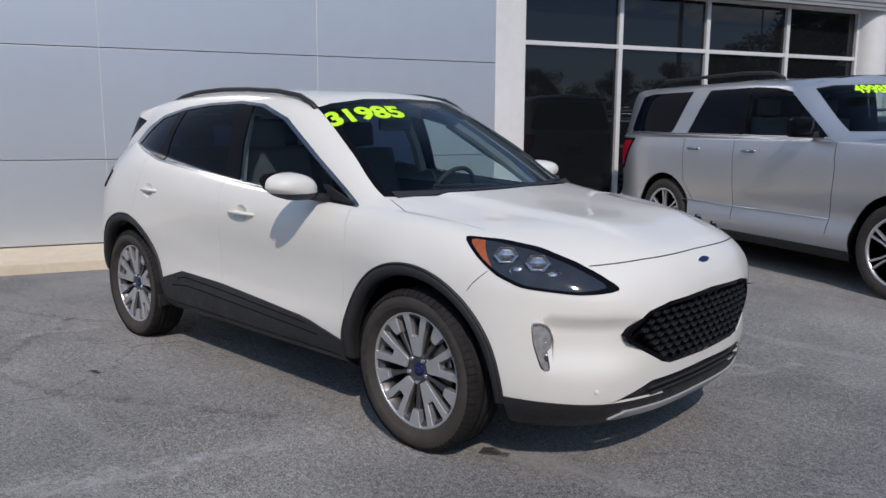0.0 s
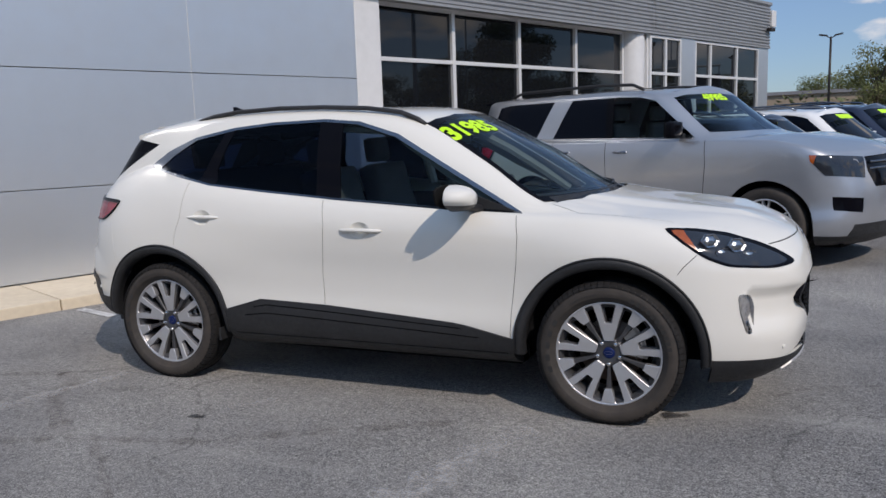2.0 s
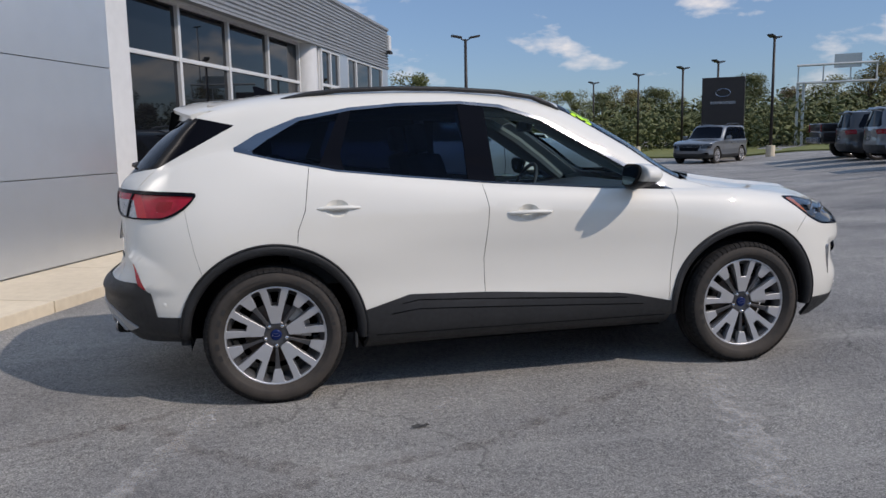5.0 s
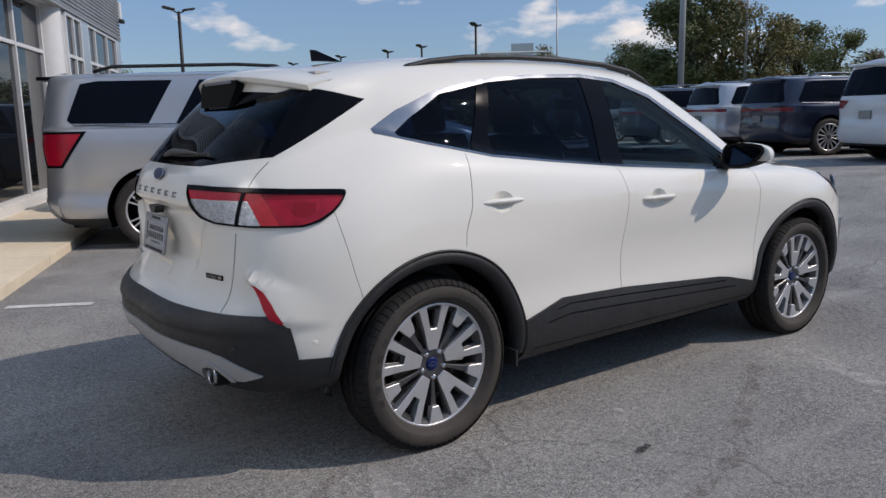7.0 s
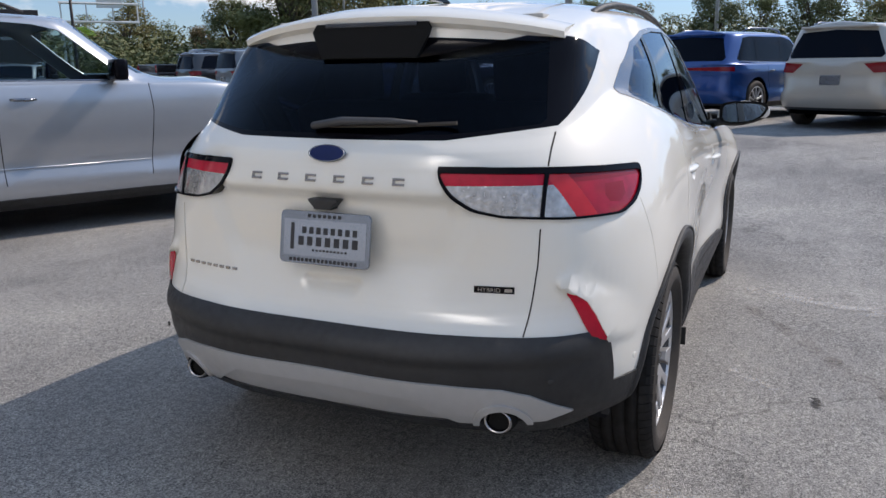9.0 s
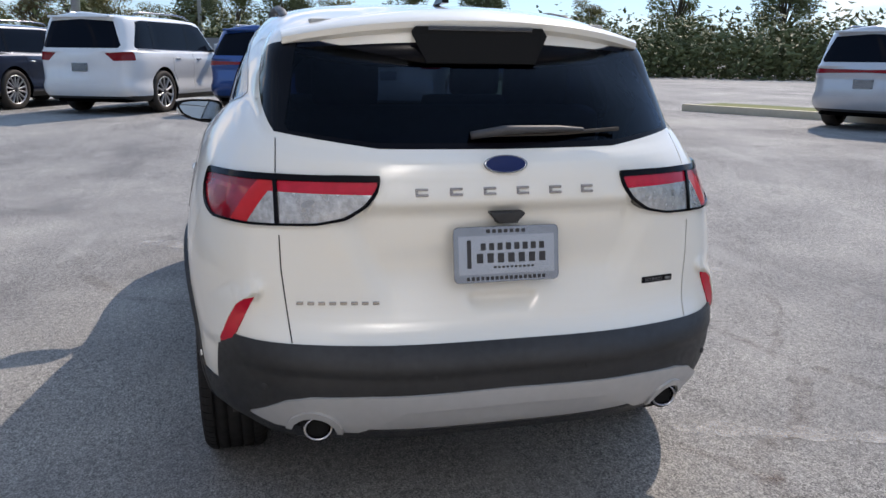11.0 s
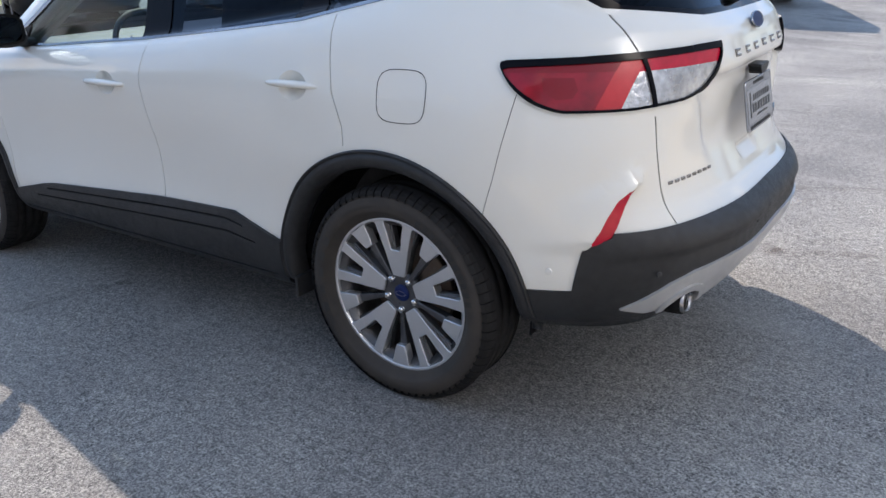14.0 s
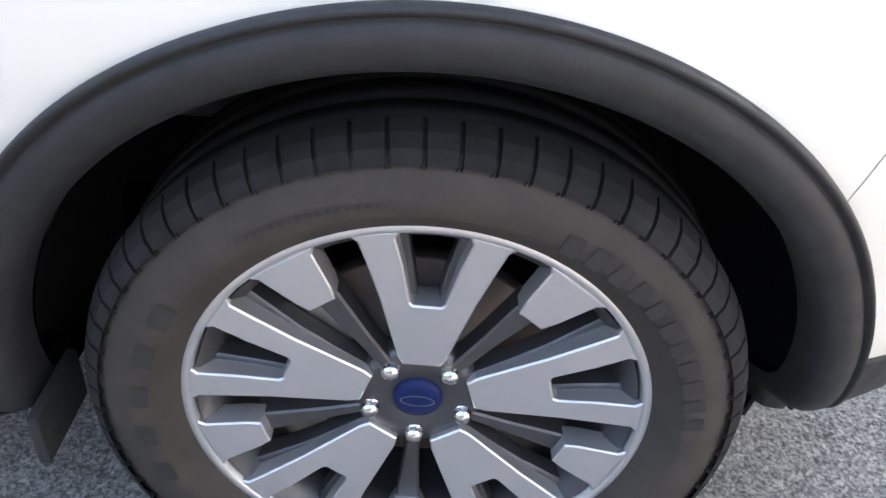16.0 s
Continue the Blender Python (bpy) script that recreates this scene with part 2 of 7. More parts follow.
def asphalt():
    m = bpy.data.materials.new("worn_asphalt")
    m.use_nodes = True
    n, l = m.node_tree.nodes, m.node_tree.links.new
    b = n["Principled BSDF"]
    tex = n.new("ShaderNodeTexCoord")

    def noise_at(scale, detail, rough=0.5):
        t = n.new("ShaderNodeTexNoise")
        t.inputs["Scale"].default_value, t.inputs["Detail"].default_value, t.inputs["Roughness"].default_value = scale, detail, rough
        l(tex.outputs["Object"], t.inputs["Vector"])
        return t.outputs["Fac"]

    def ramp(src, a, b_, ca, cb):
        r = n.new("ShaderNodeValToRGB")
        r.color_ramp.elements[0].position, r.color_ramp.elements[1].position = a, b_
        r.color_ramp.elements[0].color, r.color_ramp.elements[1].color = (*ca, 1), (*cb, 1)
        l(src, r.inputs["Fac"])
        return r.outputs["Color"]

    def blend(kind, fac, a, b_):
        mm = n.new("ShaderNodeMix")
        mm.data_type, mm.blend_type = "RGBA", kind
        if isinstance(fac, float):
            mm.inputs["Factor"].default_value = fac
        else:
            l(fac, mm.inputs["Factor"])
        for v, s in ((a, "A"), (b_, "B")):
            if isinstance(v, tuple):
                mm.inputs[s].default_value = (*v, 1)
            else:
                l(v, mm.inputs[s])
        return mm.outputs["Result"]

    worn = ramp(noise_at(0.75, 4.0, 0.6), 0.36, 0.60, (0.30, 0.30, 0.30), (1, 1, 1))
    vor = n.new("ShaderNodeTexVoronoi")
    vor.inputs["Scale"].default_value = 165.0
    l(tex.outputs["Object"], vor.inputs["Vector"])
    sepc = n.new("ShaderNodeSeparateColor")
    l(vor.outputs["Color"], sepc.inputs["Color"])
    grain = noise_at(125.0, 4.0, 0.75)
    stone = ramp(grain, 0.40, 0.61, (0.140, 0.140, 0.141), (0.450, 0.444, 0.430))
    # scattered pale and dark chips of aggregate
    stone = blend("MIX", blend("MULTIPLY", 1.0, worn, ramp(sepc.outputs["Red"], 0.82, 0.95, (0, 0, 0), (0.70, 0.70, 0.70))), stone, (0.52, 0.51, 0.49))
    stone = blend("MIX", blend("MULTIPLY", 1.0, worn, ramp(sepc.outputs["Green"], 0.70, 0.92, (0, 0, 0), (0.75, 0.75, 0.75))), stone, (0.060, 0.060, 0.062))
    stone = blend("MULTIPLY", 1.0, stone, ramp(noise_at(34.0, 5.0, 0.72), 0.38, 0.62, (0.74, 0.74, 0.75), (1.24, 1.23, 1.21)))
    broad = ramp(noise_at(0.55, 5.0, 0.6), 0.30, 0.72, (0.60, 0.60, 0.62), (1.30, 1.28, 1.23))
    col = blend("MULTIPLY", 1.0, stone, broad)
    # pale rubbed patches and dark oil stains
    col = blend("MIX", ramp(noise_at(1.7, 6.0, 0.65), 0.57, 0.74, (0, 0, 0), (0.50, 0.50, 0.50)), col, (0.36, 0.35, 0.33))
    spot = ramp(noise_at(2.3, 3.0), 0.68, 0.76, (0, 0, 0), (0.30, 0.30, 0.30))
    col = blend("MIX", spot, col, (0.035, 0.035, 0.036))
    # long pale scuffs left by tyres and water
    mpg = n.new("ShaderNodeMapping")
    mpg.inputs["Rotation"].default_value, mpg.inputs["Scale"].default_value = (0, 0, radians(38)), (0.28, 1.9, 1.0)
    l(tex.outputs["Object"], mpg.inputs["Vector"])
    sn = n.new("ShaderNodeTexNoise")
    sn.inputs["Scale"].default_value, sn.inputs["Detail"].default_value, sn.inputs["Roughness"].default_value = 1.0, 8.0, 0.68
    l(mpg.outputs["Vector"], sn.inputs["Vector"])
    col = blend("MIX", ramp(sn.outputs["Fac"], 0.56, 0.72, (0, 0, 0), (0.62, 0.62, 0.62)), col, (0.40, 0.39, 0.37))
    col = blend("MIX", ramp(sn.outputs["Fac"], 0.28, 0.42, (0.55, 0.55, 0.55), (0, 0, 0)), col, (0.11, 0.11, 0.113))
    # hairline cracks, broken up along their run
    warp, wm = n.new("ShaderNodeVectorMath"), n.new("ShaderNodeVectorMath")
    wn = n.new("ShaderNodeTexNoise")
    wn.inputs["Scale"].default_value, wn.inputs["Detail"].default_value = 1.3, 5.0
    l(tex.outputs["Object"], wn.inputs["Vector"])
    wm.operation, wm.inputs["Scale"].default_value = "SCALE", 1.1
    l(wn.outputs["Color"], wm.inputs[0]); l(tex.outputs["Object"], warp.inputs[0]); l(wm.outputs[0], warp.inputs[1])
    ck = n.new("ShaderNodeTexVoronoi")
    ck.feature, ck.inputs["Scale"].default_value = "DISTANCE_TO_EDGE", 0.42
    l(warp.outputs[0], ck.inputs["Vector"])
    crack = ramp(ck.outputs["Distance"], 0.0015, 0.0055, (1, 1, 1), (0, 0, 0))
    part_of = ramp(noise_at(0.35, 2.0), 0.54, 0.64, (0, 0, 0), (0.42, 0.42, 0.42))
    col = blend("MIX", blend("MULTIPLY", 1.0, crack, part_of), col, (0.025, 0.025, 0.026))
    l(col, b.inputs["Base Color"])
    b.inputs["Roughness"].default_value = 0.85
    b.inputs["Specular IOR Level"].default_value = 0.3
    bp = n.new("ShaderNodeBump")
    bp.inputs["Strength"].default_value, bp.inputs["Distance"].default_value = 1.0, 0.010
    l(grain, bp.inputs["Height"])
    l(bp.outputs["Normal"], b.inputs["Normal"])
    return m


M["asphalt"] = asphalt()


# ---- mesh helpers ----
def mesh_of(bm, name, material=None, smooth=True):
    me = bpy.data.meshes.new(name)
    bm.normal_update()
    bm.to_mesh(me)
    bm.free()
    if material:
        me.materials.append(material)
    if smooth:
        me.polygons.foreach_set("use_smooth", [True] * len(me.polygons))
    return me


def part(name, bm, material, parent=None, label="", smooth=False, at=None):
    me = bm if isinstance(bm, bpy.types.Mesh) else mesh_of(bm, name, material, smooth)
    ob = new(name, me)
    if at is not None:
        ob.matrix_local = at
    if parent:
        ob.parent = parent
    if label:
        ob["label"] = label
    return ob


def thing(name, label, category, group="", kind="", at=None):
    ob = new(name)
    ob.empty_display_size = 0.2
    if at is not None:
        ob.matrix_world = at
    return tagged(ob, label, category, group, kind)


def box_bm(x0, x1, y0, y1, z0, z1, bevel=0.0, bm=None):
    b = bmesh.new()
    bmesh.ops.create_cube(b, size=1, matrix=Matrix.Translation(((x0 + x1) / 2, (y0 + y1) / 2, (z0 + z1) / 2)) @ Matrix.Diagonal((x1 - x0, y1 - y0, z1 - z0, 1)))
    if bevel:
        bmesh.ops.bevel(b, geom=b.edges[:], offset=bevel, segments=2, affect="EDGES", profile=0.7)
    if bm is None:
        return b
    me = bpy.data.meshes.new("tmp")
    b.to_mesh(me)
    b.free()
    bm.from_mesh(me)
    bpy.data.meshes.remove(me)
    return bm


def lathe(profile, n=48, axis="Y", bm=None, closed=False):
    """Turns (radius, offset along the axis) round that axis."""
    b = bm or bmesh.new()
    rings = []
    for r, h in profile:
        ring = []
        for k in range(n):
            a = 2 * math.pi * k / n
            c, s = r * math.cos(a), r * math.sin(a)
            ring.append(b.verts.new({"Y": (c, h, s), "Z": (c, s, h), "X": (h, c, s)}[axis]))
        rings.append(ring)
    pairs = list(zip(rings, rings[1:])) + ([(rings[-1], rings[0])] if closed else [])
    for p, q in pairs:
        for k in range(n):
            b.faces.new((p[k], p[(k + 1) % n], q[(k + 1) % n], q[k]))
    return b


def tube(points, radius, n=8, bm=None, flat=1.0):
    """A round bar along points, with closed ends."""
    b = bm or bmesh.new()
    pts = [Vector(p) for p in points]
    rings = []
    for i, p in enumerate(pts):
        d = (pts[min(i + 1, len(pts) - 1)] - pts[max(i - 1, 0)]).normalized()
        up = Vector((0, 0, 1)) if abs(d.z) < 0.9 else Vector((1, 0, 0))
        u = d.cross(up).normalized()
        w = u.cross(d)
        r = radius[i] if isinstance(radius, (list, tuple)) else radius
        rings.append([b.verts.new(p + r * (math.cos(2 * math.pi * k / n) * u + flat * math.sin(2 * math.pi * k / n) * w)) for k in range(n)])
    for a, c in zip(rings, rings[1:]):
        for k in range(n):
            b.faces.new((a[k], a[(k + 1) % n], c[(k + 1) % n], c[k]))
    b.faces.new(rings[0][::-1])
    b.faces.new(rings[-1])
    return b


def prism(outline, depth, bevel=0.0, bm=None):
    """Outline in (x, y), pushed to z = depth."""
    b = bmesh.new()
    vs = [b.verts.new((x, y, 0)) for x, y in outline]
    f = b.faces.new(vs)
    r = bmesh.ops.extrude_face_region(b, geom=[f])
    bmesh.ops.translate(b, verts=[v for v in r["geom"] if isinstance(v, bmesh.types.BMVert)], vec=(0, 0, depth))
    bmesh.ops.recalc_face_normals(b, faces=b.faces[:])
    if bevel:
        bmesh.ops.bevel(b, geom=b.edges[:], offset=bevel, segments=1, affect="EDGES")
    if bm is None:
        return b
    me = bpy.data.meshes.new("tmp")
    b.to_mesh(me)
    b.free()
    bm.from_mesh(me)
    bpy.data.meshes.remove(me)
    return bm


def join_bm(dst, src, matrix=None):
    if matrix is not None:
        bmesh.ops.transform(src, matrix=matrix, verts=src.verts[:])
    me = bpy.data.meshes.new("tmp")
    src.to_mesh(me)
    src.free()
    dst.from_mesh(me)
    bpy.data.meshes.remove(me)
    return dst

# ---- ground ----
def rise(x, y):
    """The lot climbs gently away from the building, past the nose of the parked car."""
    s = 0.85 * x - 0.5 * y
    k = min(max((s - 3.6) / 5.0, 0.0), 1.0)
    return 0.36 * k * k * (3 - 2 * k) + 0.004 * min(max(s - 8.6, 0.0), 40.0)


def ground_sheet():
    b = bmesh.new()
    xs = [-400, -150, -60, -30, -15] + [-8 + 0.8 * k for k in range(50)] + [36, 45, 60, 90, 150, 400]
    ys = [-400, -150, -80, -50] + [-34 + 0.9 * k for k in range(80)] + [42, 55, 75, 110, 200, 400]
    grid = [[b.verts.new((x, y, rise(x, y))) for y in ys] for x in xs]
    for p, q in zip(grid, grid[1:]):
        for k in range(len(ys) - 1):
            b.faces.new((p[k], q[k], q[k + 1], p[k + 1]))
    return b


ground = part("ground", ground_sheet(), M["asphalt"], smooth=True)
tagged(ground, "worn grey asphalt parking lot with pale aggregate", "ground", kind="structure")

# ---- building frame: s runs along the front, n points out to the lot ----
B0 = Vector((-2.643, 2.702, 0))
BD, BN = Vector((0.386, 0.922, 0)).normalized(), Vector((0.922, -0.386, 0)).normalized()
WALL = Matrix(((BD.x, BN.x, 0, B0.x), (BD.y, BN.y, 0, B0.y), (0, 0, 1, 0), (0, 0, 0, 1)))
S_END, S_START = 15.7, -16.8


building = thing("dealership_building", "silver-panelled dealership building with glazed showroom front and ribbed fascia", "building", kind="structure", at=WALL)
# core volume behind the skin
core = box_bm(S_START, 2.36, -9, -0.06, 0, 5.6)
box_bm(2.36, 9.95, -9, -2.6, 0, 4.3, bm=core)
box_bm(2.36, 9.95, -2.6, -0.10, 3.36, 4.3, bm=core)
box_bm(9.95, S_END, -9, -0.05, 0, 4.3, bm=core)
part("wall", core, M["white_metal"], building)
# composite panels, 2.4 by 1.2 m, with open joints
JOINT = 0.0045
panel_mesh = mesh_of(box_bm(JOINT, 2.4 - JOINT, -0.045, 0, JOINT, 1.2 - JOINT, bevel=0.004), "panel", M["panel"], False)
low_mesh = mesh_of(box_bm(JOINT, 2.4 - JOINT, -0.045, 0, JOINT, 0.92 - JOINT, bevel=0.004), "panel", M["panel"], False)
for i in range(-7, 1):
    s0 = 2.4 * (i - 0) + (0.0 if i < 0 else 0.0)
    part("joint_seal", box_bm(s0 - .004, s0 + .004, -.030, -.006, .11, 5.5), M["mullion"], building, "pale sealant in a panel joint")
    for z0, me in ((0.11, low_mesh), (1.03, panel_mesh), (2.23, panel_mesh), (3.43, panel_mesh), (4.63, low_mesh)):
        part("panel", me, None, building, at=Matrix.Translation((s0, 0, z0)))
# white corner pier beside the glazing, its edge rounded
pier = box_bm(2.40, 2.86, -0.40, -0.012, 0.11, 5.55, bevel=0.03)
part("pier", pier, M["white_metal"], building, "white coated metal corner pier")
# showroom glazing
MUL = (2.895, 4.58, 6.19, 7.83, 9.42)
for a, c in zip(MUL, MUL[1:]):
    for z0, z1 in ((0.30, 2.52), (2.58, 3.30)):
        part("pane", box_bm(a + 0.02, c - 0.02, -0.335, -0.325, z0, z1), M["shop_glass"], building)
for s in MUL:
    part("mullion", box_bm(s - 0.035, s + 0.035, -0.37, -0.27, 0.13, 3.33, bevel=0.006), M["mullion"], building)
for z in (0.27, 2.55, 3.32):
    part("transom", box_bm(2.88, 9.42, -0.365, -0.28, z - 0.03, z + 0.03, bevel=0.006), M["mullion"], building)
part("plinth", box_bm(2.86, 9.45, -0.42, -0.26, 0.1, 0.24), M["white_metal"], building)
# dark back of the glazing and the soffit
part("soffit", box_bm(2.9, 9.95, -2.6, -0.02, 3.34, 3.40), M["mullion"], building)
# round column at the end of the recess
col = lathe([(0.29, 0.11), (0.29, 3.36)], 36, "Z")
bmesh.ops.translate(col, verts=col.verts[:], vec=(9.72, -0.31, 0))
part("column", col, M["white_metal"], building, "round white column", smooth=True)
# ribbed fascia
def ribs(s0, s1, z0, z1, pitch=0.075):
    b = bmesh.new()
    prof, z = [], z0
    while z < z1 - 0.01:
        prof += [(0.0, z), (0.028, z + 0.018), (0.028, z + pitch * 0.62), (0.0, z + pitch * 0.80)]
        z += pitch
    prof.append((0.0, z1))
    rows = [(b.verts.new((s0, n_, z_)), b.verts.new((s1, n_, z_))) for n_, z_ in prof]
    for p, q in zip(rows, rows[1:]):
        b.faces.new((p[0], q[0], q[1], p[1]))
    return b


part("fascia", ribs(2.38, 10.08, 3.35, 4.36), M["corrugated"], building, "grey horizontally ribbed metal fascia")
part("fascia", ribs(10.10, S_END + 0.03, 3.35, 4.36), M["corrugated"], building, "grey horizontally ribbed metal fascia")
part("coping", box_bm(2.36, S_END + 0.06, -0.30, 0.05, 4.36, 4.43, bevel=0.01), M["corrugated"], building)
part("fascia_edge", box_bm(2.36, S_END + 0.04, -0.10, 0.035, 3.31, 3.35), M["corrugated"], building)
# windows of the office end
for s0, s1, cuts in ((10.02, 11.25, (10.63,)), (11.9, 15.12, (12.62, 13.95))):
    win = part("window", box_bm(s0, s1, -0.08, -0.046, 0.92, 3.27), M["shop_glass"], building)
    for s in (s0, *cuts, s1):
        part("window_frame", box_bm(s - 0.035, s + 0.035, -0.06, 0.0, 0.90, 3.30, bevel=0.005), M["mullion"], win)
    for z in (0.92, 2.54, 3.27):
        part("window_frame", box_bm(s0, s1, -0.055, -0.004, z - 0.03, z + 0.03, bevel=0.005), M["mullion"], win)
part("wall", box_bm(11.27, 11.88, -0.05, 0.0, 0.11, 3.31), M["panel"], building)
part("wall", box_bm(15.14, S_END, -0.05, 0.0, 0.11, 3.31), M["panel"], building)
part("wall", box_bm(9.97, 15.14, -0.05, -0.005, 0.11, 0.90), M["panel"], building)
# floodlight and antenna box on the end corner
lampbox = box_bm(S_END + 0.04, S_END + 0.30, -0.10, 0.06, 3.85, 4.25, bevel=0.02)
part("wall_box", lampbox, M["white_metal"], building, "small white box fixed to the building corner")
camb = box_bm(S_END - 0.25, S_END + 0.02, 0.05, 0.16, 3.72, 3.80, bevel=0.02)
part("wall_lamp", camb, M["pole"], building)

# ---- concrete walk along the front ----
walkway = thing("pavement", "tan concrete walk along the building front", "pavement", kind="structure", at=WALL)
for k in range(-9, 11):
    s0 = 1.62 * k - 0.4
    part("slab", box_bm(s0 + 0.006, s0 + 1.614, -0.42 if 2.2 < s0 < 9.6 else -0.02, 1.13, -0.05, 0.10, bevel=0.012), M["concrete"], walkway)


# ---- painted bay lines ----
def line_mark(name, p, q, w=0.10, z=0.005):
    p, q = Vector((*p, 0)), Vector((*q, 0))
    d = (q - p).normalized()
    c = Vector((-d.y, d.x, 0)) * w / 2
    b = bmesh.new()
    n_ = max(1, int((q - p).length / 0.8))
    rows = []
    for k in range(n_ + 1):
        o = p.lerp(q, k / n_)
        rows.append([b.verts.new((v.x, v.y, rise(v.x, v.y) + z)) for v in (o + c, o - c)])
    for a, e in zip(rows, rows[1:]):
        b.faces.new((a[0], e[0], e[1], a[1]))
    return tagged(part(name, b, M["paint_white_line"]), "worn white painted bay line on the asphalt", "road marking", "bay lines", "structure")


line_mark("line_1", (-2.24, 0.48), (-1.72, 0.34), 0.09)
line_mark("line_2", (-1.10, 3.17), (-0.55, 2.87), 0.09)
line_mark("line_3", (0.05, 5.86), (0.55, 5.60), 0.09)

# ---- car bodies: a half shell lofted through plan lines, then cut into its panels ----
def hermite(P, counts, mirror=False):
    """Smooth curves through P (n, m, 3) along the first axis, counts[i] steps in span i."""
    P = np.asarray(P, float)
    if mirror:
        g0, g1 = P[1:2] * (1, -1, 1), P[-2:-1] * (1, -1, 1)
    else:
        g0, g1 = 2 * P[:1] - P[1:2], 2 * P[-1:] - P[-2:-1]
    Q = np.concatenate([g0, P, g1])
    d = np.maximum(np.linalg.norm(np.diff(Q, axis=0), axis=2), 1e-4) ** 0.5
    d = d[..., None]
    s = np.diff(Q, axis=0) / d
    tan = (s[:-1] * d[1:] + s[1:] * d[:-1]) / (d[:-1] + d[1:])
    res = []
    for i, c in enumerate(counts):
        for k in range(c):
            t = k / c
            h = d[i + 1]
            res.append((2 * t**3 - 3 * t**2 + 1) * P[i] + (t**3 - 2 * t**2 + t) * h * tan[i] + (-2 * t**3 + 3 * t**2) * P[i + 1] + (t**3 - t**2) * h * tan[i + 1])
    res.append(P[-1])
    return np.array(res)


def half_shell(levels, step=0.035):
    """The left half of a body from its plan lines, given from the sill up to the roof's middle."""
    L = np.array(levels, float)
    ucount = [max(3, int(np.linalg.norm(L[4:8, i + 1] - L[4:8, i], axis=1).max() / step)) for i in range(L.shape[1] - 1)]
    cols = hermite(L.transpose(1, 0, 2), ucount, mirror=True).transpose(1, 0, 2)
    vcount = [max(2, int(np.median(np.linalg.norm(L[i + 1] - L[i], axis=1)) / step)) for i in range(L.shape[0] - 1)]
    G = hermite(cols, vcount)
    G[:, :, 1] = np.maximum(G[:, :, 1], 0)
    b = bmesh.new()
    V = [[b.verts.new(p) for p in row] for row in G]
    for p, q in zip(V, V[1:]):
        for k in range(len(p) - 1):
            b.faces.new((p[k], p[k + 1], q[k + 1], q[k]))
    bmesh.ops.remove_doubles(b, verts=b.verts[:], dist=0.0008)
    bmesh.ops.recalc_face_normals(b, faces=b.faces[:])
    fs = b.faces[:]
    c = max(fs, key=lambda f: f.calc_center_median().y)
    if c.normal.y < 0:
        bmesh.ops.reverse_faces(b, faces=fs)
    return b


def hull(points):
    pts = sorted(set(points))
    def half(ps):
        r = []
        for p in ps:
            while len(r) > 1 and (r[-1][0] - r[-2][0]) * (p[1] - r[-2][1]) - (r[-1][1] - r[-2][1]) * (p[0] - r[-2][0]) <= 1e-9:
                r.pop()
            r.append(p)
        return r
    a, c = half(pts), half(pts[::-1])
    return a[:-1] + c[:-1]


def planes_of(points, axis):
    """Planes round a convex outline: axis y takes (x, z), axis x takes (y, z), axis z takes (x, y); normals point out."""
    h = hull([tuple(p) for p in points])
    res = []
    for (a0, a1), (b0, b1) in zip(h, h[1:] + h[:1]):
        nx, nz = b1 - a1, -(b0 - a0)
        if axis == "y":
            res.append((Vector((a0, 0, a1)), Vector((nx, 0, nz)).normalized()))
        elif axis == "x":
            res.append((Vector((0, a0, a1)), Vector((0, nx, nz)).normalized()))
        else:
            res.append((Vector((a0, a1, 0)), Vector((nx, nz, 0)).normalized()))
    return res


def rounded(pts, r=0.016):
    """A convex outline with its corners rounded off."""
    pts = [Vector(p) for p in hull([tuple(p) for p in pts])]
    res = []
    for a, p, c in zip(pts[-1:] + pts[:-1], pts, pts[1:] + pts[:1]):
        u, w = a - p, c - p
        u, w = u * min(r / u.length, .42), w * min(r / w.length, .42)
        res += [tuple(p + u), tuple(p + .25 * (u + w)), tuple(p + w)]
    return res


def carve(b, planes, where=lambda c: True):
    """Cuts the region inside all planes out of b and gives it back as a bmesh of its own."""
    def near(f):
        return where(f.calc_center_median()) and all(any((v.co - p).dot(n_) < 1e-6 for v in f.verts) for p, n_ in planes)
    region = [f for f in b.faces if near(f)]
    for p, n_ in planes:
        if not region:
            break
        geom = list({e for f in region for e in f.edges}) + list({v for f in region for v in f.verts}) + region
        r = bmesh.ops.bisect_plane(b, geom=geom, dist=1e-5, plane_co=p, plane_no=n_)
        faces = {g for g in r["geom"] if isinstance(g, bmesh.types.BMFace)} | {f for f in region if f.is_valid}
        region = [f for f in faces if f.is_valid and (f.calc_center_median() - p).dot(n_) < 0 and where(f.calc_center_median())]
    piece = bmesh.new()
    vm = {}
    for f in region:
        vs = []
        for v in f.verts:
            if v not in vm:
                vm[v] = piece.verts.new(v.co)
                vm[v].normal = v.normal
            vs.append(vm[v])
        piece.faces.new(vs)
    bmesh.ops.delete(b, geom=region, context="FACES")
    return piece


def push(b, d):
    """Moves every vertex along its normal."""
    b.normal_update()
    for v in b.verts:
        v.co += v.normal * d
    return b


